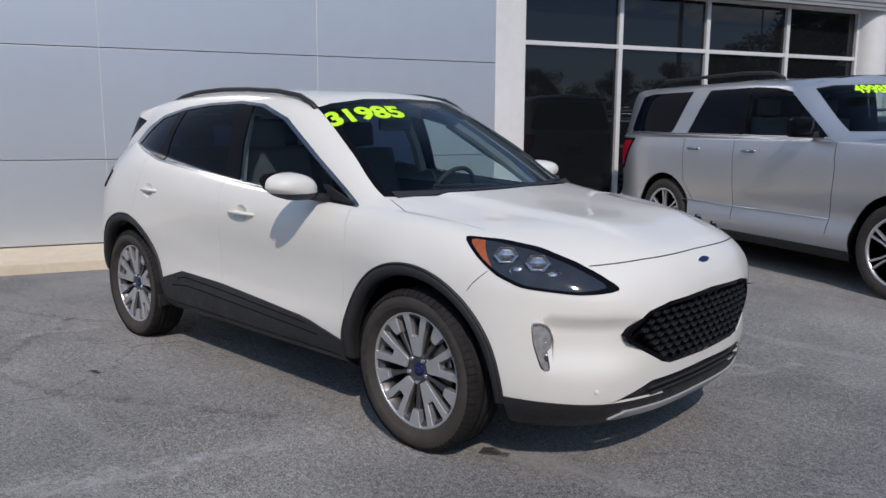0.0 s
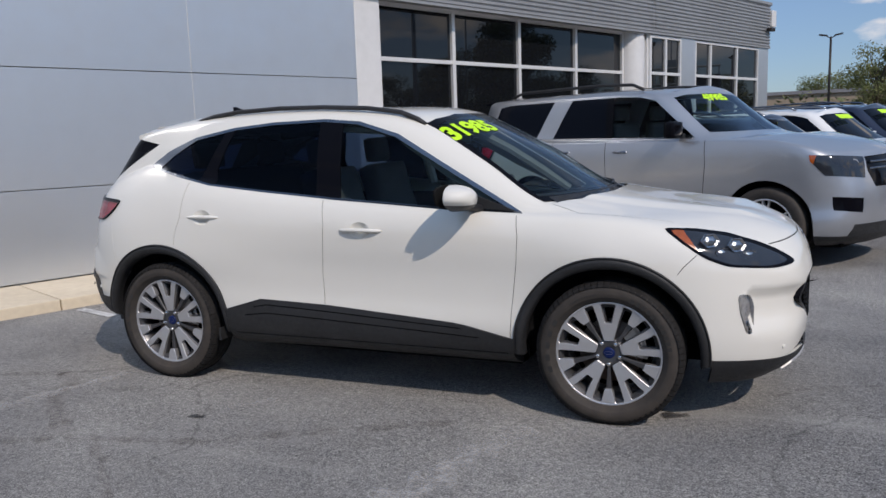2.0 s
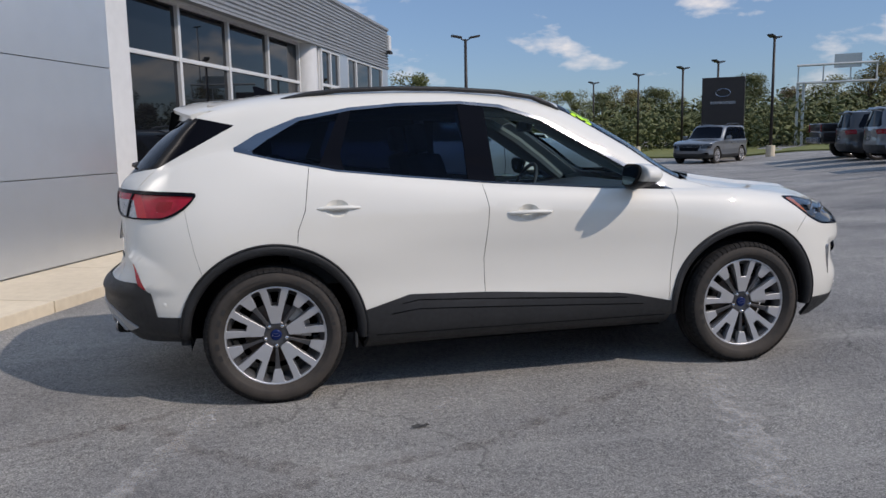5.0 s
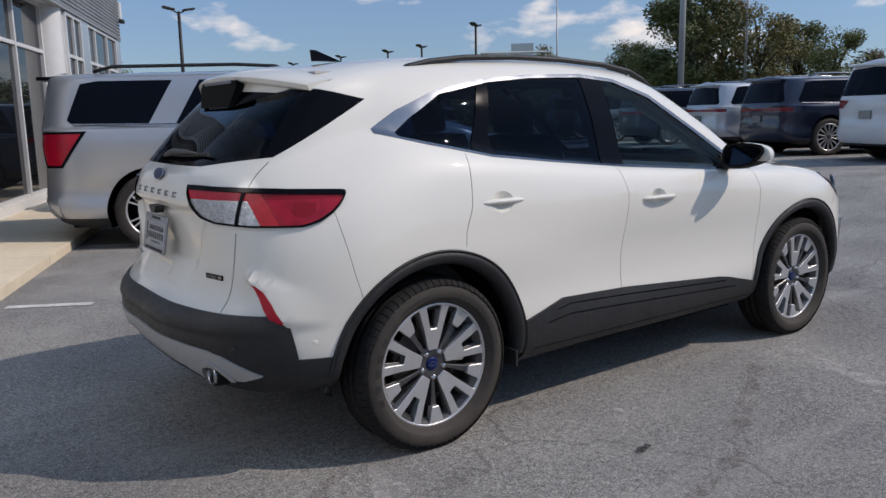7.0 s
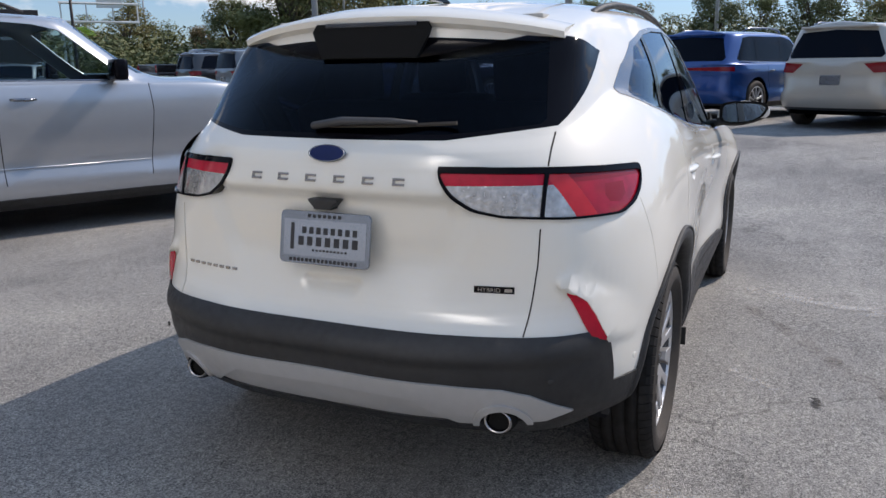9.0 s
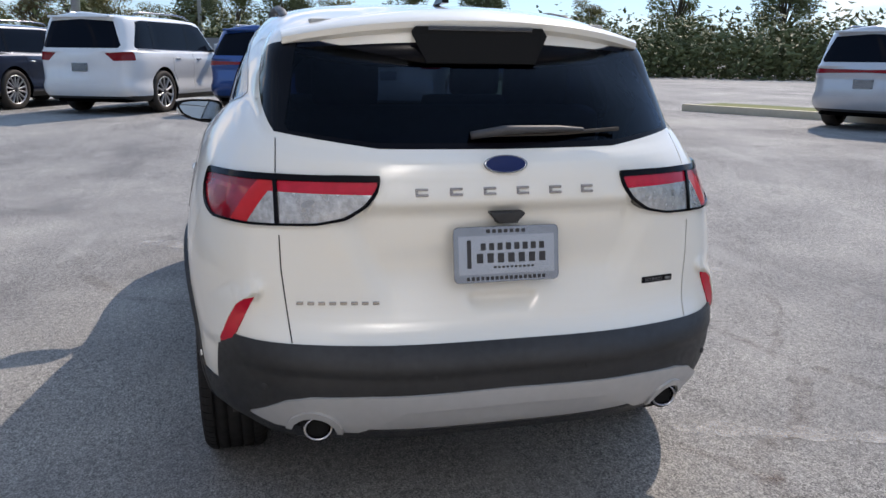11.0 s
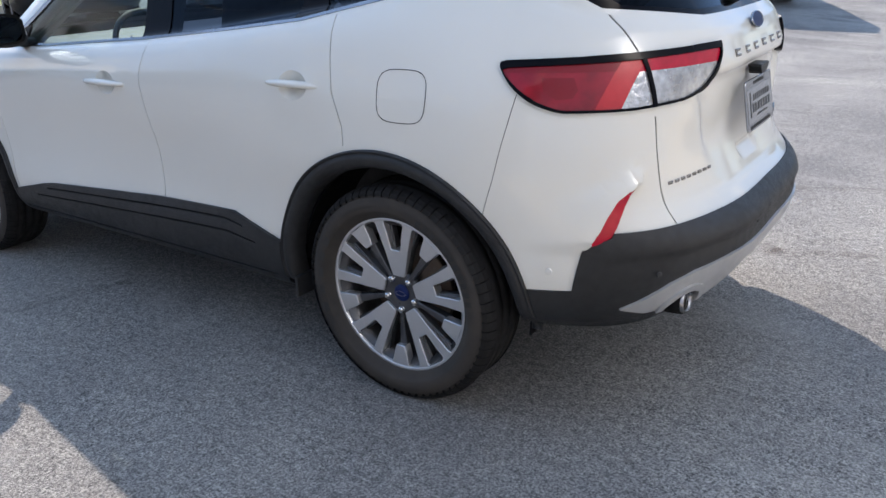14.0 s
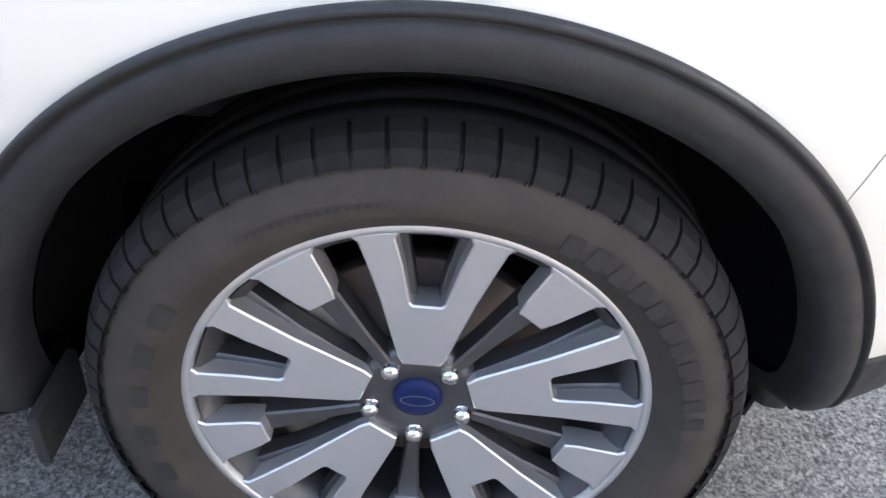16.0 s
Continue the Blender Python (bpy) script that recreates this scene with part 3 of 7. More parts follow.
def rim(b, d):
    """Folds the open edge inwards by d, which gives a panel its thickness."""
    b.normal_update()
    edges = [e for e in b.edges if e.is_boundary and max(abs(v.co.y) for v in e.verts) > 0.0015]
    nrm = {v: v.normal.copy() for e in edges for v in e.verts}
    for e in edges:
        e.smooth = False
    r = bmesh.ops.extrude_edge_only(b, edges=edges)
    vs = [g for g in r["geom"] if isinstance(g, bmesh.types.BMVert)]
    for v in vs:
        o = min((w for e in v.link_edges for w in e.verts if w in nrm), key=lambda w: (w.co - v.co).length, default=None)
        if o:
            v.co -= nrm[o] * d
    return b


def flipped(b):
    c = b.copy()
    for v in c.verts:
        v.co.y = -v.co.y
    bmesh.ops.reverse_faces(c, faces=c.faces[:])
    return c


def both(b):
    """The piece and its mirror image in one mesh."""
    r = join_bm(b, flipped(b))
    bmesh.ops.remove_doubles(r, verts=[v for v in r.verts if abs(v.co.y) < 0.002], dist=0.0025)
    return r


def pair(name, b, material, parent, label="", smooth=True, thick=0.0):
    """The same part on the left and on the right."""
    if thick:
        rim(b, thick)
    o2 = part(name, flipped(b), material, parent, label, smooth)
    o1 = part(name, b, material, parent, label, smooth)
    return o1, o2


def centre(name, b, material, parent, label="", smooth=True, thick=0.0):
    if thick:
        rim(b, thick)
    return part(name, both(b), material, parent, label, smooth)


def disc(cx, cz, r, n=44, squash=1.0):
    return [(cx + r * math.cos(2 * math.pi * k / n), cz + squash * r * math.sin(2 * math.pi * k / n)) for k in range(n)]


def strip_planes(p, q, w):
    """A narrow band in side view from p to q."""
    (x0, z0), (x1, z1) = p, q
    l_ = math.hypot(x1 - x0, z1 - z0)
    nx, nz = -(z1 - z0) / l_ * w / 2, (x1 - x0) / l_ * w / 2
    return [(x0 + nx, z0 + nz), (x1 + nx, z1 + nz), (x1 - nx, z1 - nz), (x0 - nx, z0 - nz)]


def seam(b, pts, axis, where, w=0.006):
    """A shut line: a narrow sunk band along pts."""
    res = bmesh.new()
    for p, q in zip(pts, pts[1:]):
        s = carve(b, planes_of(strip_planes(p, q, w), axis), where)
        push(s, -0.003)
        join_bm(res, s)
    return res

# ---- the white crossover ----
from mathutils.bvhtree import BVHTree
hero = thing("white_crossover", "pearl white compact crossover with black lower cladding, parked on asphalt", "car")
HERO_LINES = [
    # each line runs nose middle -> corner -> flank -> tail middle
    [(3.50, 0, .215), (3.47, .40, .215), (3.36, .64, .22), (3.14, .79, .23), (2.71, .78, .255), (2.2, .745, .250), (1.15, .745, .250), (.1, .77, .255), (-.42, .78, .335), (-.66, .66, .335), (-.78, .40, .34), (-.80, 0, .34)],
    [(3.60, 0, .29), (3.57, .40, .29), (3.46, .66, .30), (3.17, .84, .31), (2.71, .865, .315), (2.2, .862, .312), (1.15, .866, .312), (.1, .87, .320), (-.42, .855, .380), (-.70, .69, .395), (-.85, .40, .41), (-.88, 0, .41)],
    [(3.625, 0, .42), (3.60, .40, .42), (3.50, .66, .42), (3.19, .862, .43), (2.71, .905, .45), (2.2, .895, .44), (1.15, .89, .44), (.1, .905, .45), (-.44, .875, .48), (-.745, .70, .51), (-.895, .40, .53), (-.92, 0, .53)],
    [(3.635, 0, .56), (3.61, .40, .56), (3.515, .655, .56), (3.20, .862, .57), (2.71, .918, .60), (2.2, .885, .58), (1.15, .872, .57), (.1, .915, .62), (-.45, .875, .60), (-.745, .705, .62), (-.88, .40, .625), (-.905, 0, .625)],
    [(3.645, 0, .68), (3.62, .40, .68), (3.515, .655, .68), (3.19, .862, .70), (2.71, .93, .75), (2.2, .885, .72), (1.15, .875, .72), (.1, .932, .78), (-.44, .882, .74), (-.70, .715, .72), (-.815, .40, .70), (-.835, 0, .70)],
    [(3.63, 0, .78), (3.60, .40, .78), (3.50, .655, .78), (3.16, .862, .81), (2.71, .925, .85), (2.2, .893, .85), (1.15, .892, .86), (.1, .925, .89), (-.41, .880, .88), (-.685, .715, .86), (-.786, .40, .83), (-.806, 0, .83)],
    [(3.595, 0, .86), (3.56, .40, .86), (3.44, .645, .855), (3.10, .850, .90), (2.71, .898, .935), (2.2, .885, .95), (1.15, .892, .985), (.1, .908, 1.02), (-.38, .857, 1.01), (-.665, .705, .985), (-.796, .40, .965), (-.817, 0, .965)],
    [(3.54, 0, .915), (3.49, .40, .92), (3.34, .625, .92), (3.03, .805, .968), (2.71, .855, 1.00), (2.2, .845, 1.025), (1.15, .850, 1.085), (.1, .865, 1.16), (-.33, .808, 1.135), (-.64, .675, 1.10), (-.79, .39, 1.09), (-.812, 0, 1.09)],
    [(3.34, 0, .985), (3.28, .37, 1.00), (3.13, .575, 1.00), (2.90, .745, 1.01), (2.66, .800, 1.03), (2.2, .810, 1.042), (1.15, .812, 1.112), (.1, .800, 1.245), (-.22, .728, 1.285), (-.60, .645, 1.175), (-.765, .38, 1.155), (-.79, 0, 1.15)],
    [(2.62, 0, 1.098), (2.57, .36, 1.096), (2.44, .64, 1.088), (2.36, .742, 1.080), (2.29, .775, 1.066), (2.15, .790, 1.054), (1.15, .796, 1.125), (.1, .778, 1.262), (-.17, .705, 1.315), (-.575, .632, 1.205), (-.735, .38, 1.185), (-.757, 0, 1.18)],
    [(2.18, 0, 1.350), (2.14, .34, 1.343), (2.06, .575, 1.318), (2.00, .668, 1.300), (1.92, .705, 1.296), (1.75, .725, 1.305), (1.05, .735, 1.360), (.20, .720, 1.415), (-.13, .665, 1.420), (-.46, .620, 1.345), (-.585, .37, 1.350), (-.603, 0, 1.352)],
    [(1.73, 0, 1.572), (1.71, .30, 1.563), (1.67, .50, 1.535), (1.62, .585, 1.512), (1.50, .612, 1.532), (1.30, .625, 1.552), (.95, .632, 1.572), (.3, .622, 1.566), (-.08, .607, 1.532), (-.346, .600, 1.484), (-.408, .36, 1.500), (-.425, 0, 1.506)],
    [(1.64, 0, 1.598), (1.62, .24, 1.592), (1.58, .42, 1.575), (1.53, .515, 1.560), (1.44, .545, 1.573), (1.27, .552, 1.592), (.93, .555, 1.612), (.3, .545, 1.603), (-.06, .530, 1.572), (-.31, .520, 1.528), (-.365, .31, 1.550), (-.385, 0, 1.558)],
    [(1.46, 0, 1.618), (1.44, .14, 1.615), (1.40, .26, 1.609), (1.36, .33, 1.606), (1.29, .35, 1.612), (1.15, .36, 1.622), (.86, .36, 1.637), (.28, .35, 1.632), (-.04, .34, 1.605), (-.26, .33, 1.574), (-.325, .20, 1.580), (-.335, 0, 1.584)],
    [(1.34, 0, 1.624), (1.32, 0, 1.625), (1.28, 0, 1.626), (1.24, 0, 1.628), (1.18, 0, 1.631), (1.05, 0, 1.636), (.80, 0, 1.645), (.26, 0, 1.642), (-.02, 0, 1.620), (-.20, 0, 1.603), (-.27, 0, 1.597), (-.30, 0, 1.594)],
]
H = half_shell(HERO_LINES, 0.03)

HZ, TYRE_R, WB = 0.355, 0.361, 2.71
side = lambda c: c.y > 0.5
# wheel openings with their black mouldings
arches = []
flank = BVHTree.FromBMesh(H)


def moulding(cx):
    """A moulding round a wheel opening: rolled inner edge, flat face, groove, and a bead against the body."""
    b = bmesh.new()
    prof = ((0.0, -.060), (0.0, -.026), (.05, -.014), (.14, -.004), (.28, .004), (.50, .008), (.76, .009), (.80, .0045), (.84, .0045), (.88, .010), (.94, .012), (.99, .009), (1.0, .003), (1.0, -.012))
    n, rows, last = 110, [], .87
    for k in range(n + 1):
        a = radians(-5.2 + 190.4 * k / n)
        ci, co = Vector((cx + .428 * math.cos(a), 0, .352 + .428 * math.sin(a))), Vector((cx + .480 * math.cos(a), 0, .362 + .480 * math.sin(a)))
        row = []
        for u, d in prof:
            p = ci.lerp(co, u)
            hit = flank.ray_cast(Vector((p.x, 2.0, p.z)), Vector((0, -1, 0)))[0]
            last = hit.y if hit else last
            row.append(b.verts.new((p.x, last + d, p.z)))
        rows.append(row)
    for p, q in zip(rows, rows[1:]):
        for i in range(len(prof) - 1):
            b.faces.new((p[i], p[i + 1], q[i + 1], q[i]))
    bmesh.ops.recalc_face_normals(b, faces=b.faces[:])
    b.faces.ensure_lookup_table()
    if b.faces[(n // 2) * (len(prof) - 1) + 5].normal.y < 0:
        bmesh.ops.reverse_faces(b, faces=b.faces[:])
    return b


for cx in (0.0, WB):
    carve(H, planes_of(disc(cx, 0.362, 0.480, 96), "y"), side).free()
    arches.append(moulding(cx))
# side glazing
DLO = [(2.27, 1.036), (1.83, 1.056), (1.19, 1.103), (.71, 1.150), (.35, 1.190), (.04, 1.253), (-.165, 1.303), (-.168, 1.322), (-.05, 1.392), (.16, 1.474), (.44, 1.524), (.71, 1.546), (1.05, 1.553), (1.28, 1.532), (1.53, 1.455), (1.83, 1.262)]
DLI = [(2.21, 1.047), (1.83, 1.065), (1.19, 1.112), (0.71, 1.159), (0.35, 1.199), (0.05, 1.262), (-0.070, 1.288), (-0.078, 1.303), (0.005, 1.362), (0.172, 1.456), (0.451, 1.508), (0.71, 1.530), (1.05, 1.537), (1.270, 1.516), (1.513, 1.440), (1.813, 1.249)]
trim = carve(H, planes_of(DLO, "y"), lambda c: c.y > 0.45)
dark = carve(trim, planes_of(DLI, "y"))
panes = [carve(dark, planes_of(o, "y")) for o in (
    [(1.225, 1.00), (1.195, 1.30), (1.175, 1.60), (2.12, 1.60), (2.12, 1.00)],
    [(.420, 1.00), (.405, 1.19), (.372, 1.28), (.478, 1.60), (1.03, 1.60), (1.065, 1.00)],
    [(.205, 1.10), (.252, 1.26), (.43, 1.60), (-.20, 1.60), (-.20, 1.10)])]
# windscreen, tail glass
wind = carve(H, planes_of([(-.1, 1.097), (.36, 1.096), (.64, 1.089), (.73, 1.086), (.655, 1.300), (.574, 1.508), (.50, 1.532), (.30, 1.560), (-.1, 1.568)], "x"), lambda c: c.x > 1.55)
wframe = wind
wind = carve(wframe, planes_of([(-.1, 1.125), (.36, 1.122), (.62, 1.115), (.70, 1.112), (.63, 1.300), (.555, 1.495), (.48, 1.517), (.30, 1.543), (-.1, 1.552)], "x"))
tail_edge = [(Vector((0, .36, 1.188)), Vector((0, .004, -.36)).normalized()), (Vector((0, .36, 1.189)), Vector((0, .035, -.27)).normalized()), (Vector((-.163, 0, 1.440)), Vector((.043, 0, .202)).normalized()),
             (Vector((-.592, 0, 1.205)), Vector((.233, 0, -.43)).normalized())]
tail = carve(H, tail_edge, lambda c: c.x < -0.1 and c.y < .72)
tglass = carve(tail, planes_of([(-.1, 1.20), (.36, 1.204), (.590, 1.230), (.600, 1.245), (.560, 1.44), (.545, 1.49), (-.1, 1.50)], "x"), lambda c: c.x < -.33)
# tail lamps, wrapping round the corner
def lamp_planes(d, top):
    """The lamp outline seen from behind and from the side, drawn in by d; top is its upper edge."""
    back = [(.352 + d, top + .003), (.362 + 1.3 * d, 1.076 + .3 * d), (.392 + 1.3 * d, 1.034 + .8 * d), (.448 + d, .998 + d), (.53, .981 + d), (.70, .973 + d), (1.2, .973 + d), (1.2, top - .001), (.70, top)]
    flank = [(-.352 - d, top - .020), (-.370 - 1.3 * d, 1.068), (-.410 - 1.2 * d, 1.026 + .6 * d), (-.465 - d, .992 + d), (-.530, .972 + d), (-1.2, .972 + d), (-1.2, top + .016)]
    return planes_of(rounded(back), "x") + planes_of(rounded(flank, .022), "y")
lamp = carve(H, lamp_planes(0.0, 1.120), lambda c: c.x < -.3)
lens = carve(lamp, lamp_planes(.007, 1.103))
split = carve(lens, planes_of([(.628, .90), (.638, .90), (.638, 1.2), (.628, 1.2)], "x"), lambda c: c.x < -.6)
red_outer = carve(lens, [(Vector((-.668, 0, 1.03)), Vector((-1, 0, -.22)).normalized())])
red_band = carve(red_outer, [(Vector((-.618, 0, 1.03)), Vector((1, 0, .30)).normalized())])
red_slit = carve(red_outer, [(Vector((0, 0, 1.072)), Vector((0, 0, -1)))])
red_core = carve(red_outer, planes_of([(-.470, 1.060), (-.545, 1.060), (-.560, 1.030), (-.552, 1.010), (-.515, 1.006), (-.480, 1.026)], "y"))
red_top = carve(lens, [(Vector((0, 0, 1.068)), Vector((0, 0, -1)))])
clear_in = lens
# head lamps
head = carve(H, planes_of(rounded([(2.955, .976), (3.10, .966), (3.24, .940), (3.38, .894), (3.47, .852), (3.540, .803), (3.532, .787), (3.45, .779), (3.25, .797), (3.15, .838), (3.07, .893)], .03), "y"), lambda c: c.y > .5 and c.x > 2.9)
hlens = carve(head, planes_of(rounded([(2.985, .968), (3.10, .957), (3.23, .931), (3.37, .885), (3.46, .843), (3.520, .804), (3.44, .790), (3.26, .807), (3.16, .847), (3.085, .895)], .03), "y"))
amber = carve(hlens, planes_of([(2.9, 1.0), (3.045, .968), (3.185, .80), (2.9, .80)], "y"))
# grille and lower intake
nose = lambda c: c.x > 3.2
grille = carve(H, planes_of([(-.1, .742), (.34, .727), (.46, .704), (.555, .640), (.572, .612), (.555, .586), (.36, .480), (.30, .462), (-.1, .452)], "x"), nose)
grille_back = carve(grille, planes_of([(-.1, .724), (.33, .709), (.45, .688), (.535, .632), (.548, .610), (.53, .590), (.35, .497), (.29, .480), (-.1, .470)], "x"))
chin_low = carve(H, [(Vector((3.2, 0, .352)), Vector((0.04, 0, 1)).normalized())], lambda c: c.x > 2.95)
lip = carve(chin_low, planes_of([(-.1, .300), (.52, .298), (.56, .262), (-.1, .262)], "x"), nose)
intake = carve(H, planes_of([(-.1, .412), (.40, .408), (.60, .340), (-.1, .330)], "x"), nose)
fog = carve(H, planes_of(rounded([(3.296, .670), (3.345, .666), (3.366, .62), (3.370, .49), (3.362, .474), (3.336, .480), (3.306, .58)], .02), "y"), lambda c: c.y > .55)
# rocker cladding
rocker = carve(H, planes_of([(.40, .447), (.575, .447), (.640, .500), (.705, .535), (1.15, .518), (1.90, .468), (1.99, .455), (2.14, .390), (2.30, .386), (2.30, .10), (.40, .10)], "y"), side)
grooves = [seam(rocker, pts, "y", side, 0.007) for pts in ([(.66, .487), (.75, .502), (1.95, .440)], [(.60, .437), (.75, .455), (2.05, .398)], [(.52, .330), (2.2, .326)])]
FENDER_EDGE = [(.702, .790), (.738, .766), (.762, .744), (.786, .698), (.812, .630), (.838, .540), (.848, .484)]


def lip_at(z):
    """How far out the rear edge of the fender lies at height z."""
    for (y0, z0), (y1, z1) in zip(FENDER_EDGE, FENDER_EDGE[1:]):
        if z >= z1:
            return y0 + (y1 - y0) * min(1.0, max(0.0, (z0 - z) / (z0 - z1)))
    return FENDER_EDGE[-1][0]


refl = carve(H, planes_of([(.708, .768), (.738, .766), (.762, .744), (.786, .698), (.812, .630), (.808, .620), (.770, .640), (.742, .700)], "x"), lambda c: -.85 < c.x < -.40 and c.y > .5)
# tail bumper: dark grained upper, satin lower band
bumper_bm = carve(H, [(Vector((0, 0, .482)), Vector((0, 0, 1)))], lambda c: c.x < -.40)
bump_side = carve(H, planes_of([(-.580, .40), (-.580, .484), (-.594, .505), (-.614, .652), (-1.2, .652), (-1.2, .40)], "y"), lambda c: c.x < -.28)
join_bm(bumper_bm, bump_side)
bmesh.ops.remove_doubles(bumper_bm, verts=bumper_bm.verts[:], dist=2e-4)
band_all = carve(bumper_bm, planes_of([(-.1, .528), (.40, .522), (.56, .510), (.63, .488), (.725, .420), (.66, .395), (.45, .392), (-.1, .392)], "x"), lambda c: c.x < -.55)
inset = carve(band_all, planes_of([(-.1, .478), (.30, .470), (.43, .392), (-.1, .385)], "x"), lambda c: c.x < -.55)
cup = carve(band_all, planes_of(disc(.548, .388, .078, 40), "x"), lambda c: c.x < -.55)
cup_in = carve(cup, planes_of(disc(.548, .384, .062, 40), "x"))
band = band_all

# shut lines
gaps = []
for pts in ([(2.245, 1.03), (2.262, .93), (2.255, .80), (2.225, .55), (2.215, .392)], [(1.125, 1.105), (1.150, .98), (1.142, .88), (1.120, .70), (1.125, .515)],
            [(.205, 1.212), (.192, 1.13), (.175, 1.00), (.135, .90), (.130, .842)], [(3.115, .853), (3.06, .800), (3.035, .765)], [(-.418, 1.03), (-.405, .95), (-.375, .80), (-.345, .694)]):
    gaps.append(seam(H, pts, "y", lambda c: c.y > .55, 0.0020 if pts[0][0] < 0 else 0.0034))
for pts in ([(2.40, .728), (2.55, .775), (2.80, .770), (3.00, .745)],):
    gaps.append(seam(H, pts, "z", lambda c: c.z > .93 and c.x > 2.3, 0.004))
for pts in ([(-.01, .898), (.40, .893), (.62, .880)],):
    gaps.append(seam(H, pts, "x", lambda c: c.x > 3.2, 0.004))
for pts in ([(.628, 1.208), (.634, 1.118)], [(.632, .950), (.630, .85), (.620, .75), (.609, .655)]):
    gaps.append(seam(H, pts, "x", lambda c: c.x < -.45, 0.0042))

# dished cups behind the door handles, fuel flap
def dish(cx, cz):
    d = carve(H, planes_of(disc(cx, cz, 0.062, 26, 0.72), "y"), lambda c: c.y > .6)
    bmesh.ops.subdivide_edges(d, edges=d.edges[:], cuts=3, use_grid_fill=True)
    for v in d.verts:
        r = math.hypot((v.co.x - cx) / 0.062, (v.co.z - cz) / 0.0447)
        v.co.y -= 0.024 * max(0.0, 1 - r * r)
    return d
dishes = [dish(1.372, .945), dish(.338, 1.006)]
# panels of the body
hood = carve(H, planes_of([(2.40, -.1), (2.40, .726), (2.55, .772), (2.80, .767), (3.00, .742), (3.20, .62), (3.48, .5), (3.65, -.1)], "z"), lambda c: c.z > .897 and c.x > 2.38)
fdoor = carve(H, planes_of([(2.242, 1.06), (2.259, .93), (2.252, .80), (2.222, .55), (2.212, .38), (1.128, .38), (1.123, .70), (1.146, .88), (1.154, .98), (1.128, 1.12)], "y"), lambda c: c.y > .55 and c.z < 1.11)
rdoor = carve(H, planes_of([(1.120, .38), (1.114, .70), (1.136, .88), (1.144, .98), (1.120, 1.12), (.208, 1.24), (.198, 1.13), (.180, 1.00), (.140, .90), (.136, .80), (.40, .40)], "y"), lambda c: c.y > .55 and c.z < 1.24)
gate = carve(H, planes_of([(-.1, 1.20), (.625, 1.22), (.630, 1.118), (.628, .950), (.626, .85), (.616, .75), (.605, .64), (-.1, .64)], "x"), lambda c: c.x < -.5)
W = M["white"]


def ease(t):
    t = min(max(t, 0.0), 1.0)
    return t * t * (3 - 2 * t)


# the gate folds in below the lettering, holds the plate in a shallow field and swells again over the bumper
bmesh.ops.subdivide_edges(gate, edges=gate.edges[:], cuts=2, use_grid_fill=True)
for v in gate.verts:
    ay, z = abs(v.co.y), v.co.z
    wide = ease((.50 - .45 * max(0.0, 1.0 - z) - ay) / .09)
    v.co.x += .026 * ease((1.036 - z) / .022) * ease((z - .70) / .16) * wide - .006 * ease((.045 - abs(z - 1.052)) / .04) * ease((.56 - ay) / .1)
    # hollow of the pull
    v.co.x += .016 * ease((.774 - z) / .010) * ease((z - .712) / .045) * ease((.118 - .5 * (.774 - z) - ay) / .025)
# raised middle of the hood, with a crease along each side
bmesh.ops.subdivide_edges(hood, edges=hood.edges[:], cuts=1, use_grid_fill=True)
for v in hood.verts:
    line = .56 - .21 * (v.co.x - 2.45)
    v.co.z += .015 * ease((line - abs(v.co.y)) / .05) * ease((3.50 - v.co.x) / .25) * ease((v.co.x - 2.42) / .14)
# scoop beside each fog lamp
for v in H.verts:
    if v.co.x > 3.2 and v.co.y > .40:
        k = ease((.690 - v.co.z) / .035) * ease((v.co.z - .45) / .13) * ease((v.co.x - 3.325) / .05) * ease((v.co.y - .42) / .22)
        v.co.x -= .034 * k
        v.co.y -= .018 * k
# the fender stands proud of the bumper and the reflector, with a rounded edge that fades out above
corner = [e for e in H.edges if all(.45 < v.co.z < .86 and -.86 < v.co.x < -.46 and .62 < v.co.y for v in e.verts)]
bmesh.ops.subdivide_edges(H, edges=corner, cuts=2, use_grid_fill=True)
for v in H.verts:
    if v.co.x < -.40 and .45 < v.co.z < .83 and v.co.y > .60:
        out = v.co.y - lip_at(v.co.z)
        v.co.x -= .029 * ease((.830 - v.co.z) / .055) * ease((v.co.z - .585) / .05) * (ease(1 + out / .034) if out < 0 else 1 - ease(out / .085))
for v in refl.verts:
    v.co.x -= .021 * ease(1 + (v.co.y - lip_at(v.co.z)) / .042) * ease((v.co.z - .585) / .05)
for d_ in dishes:
    pair("handle_cup", d_, W, hero)
shell = centre("body_shell", H, W, hero, thick=0.012)
centre("hood", hood, W, hero, thick=0.008)
pair("front_door", fdoor, W, hero, thick=0.012)
pair("rear_door", rdoor, W, hero, thick=0.012)
tailgate = centre("tailgate", gate, W, hero, thick=0.012)
for g_ in gaps:
    pair("shut_line", g_, M["seam"], hero)
for a in arches:
    pair("arch_moulding", a, M["black_plastic"], hero, "grained black wheel-arch moulding")
pair("window_surround", push(trim, 0.002), M["chrome"], hero, "satin chrome window surround", thick=0.01)
for o_ in ([(.90, 1.0), (1.5, 1.0), (1.5, 1.7), (.90, 1.7)], [(-.3, 1.0), (.90, 1.0), (.90, 1.7), (-.3, 1.7)], [(1.5, 1.0), (2.4, 1.0), (2.4, 1.7), (1.5, 1.7)]):
    pair("pillar_trim", carve(dark, planes_of(o_, "y")), M["gloss_black"], hero, thick=0.01)
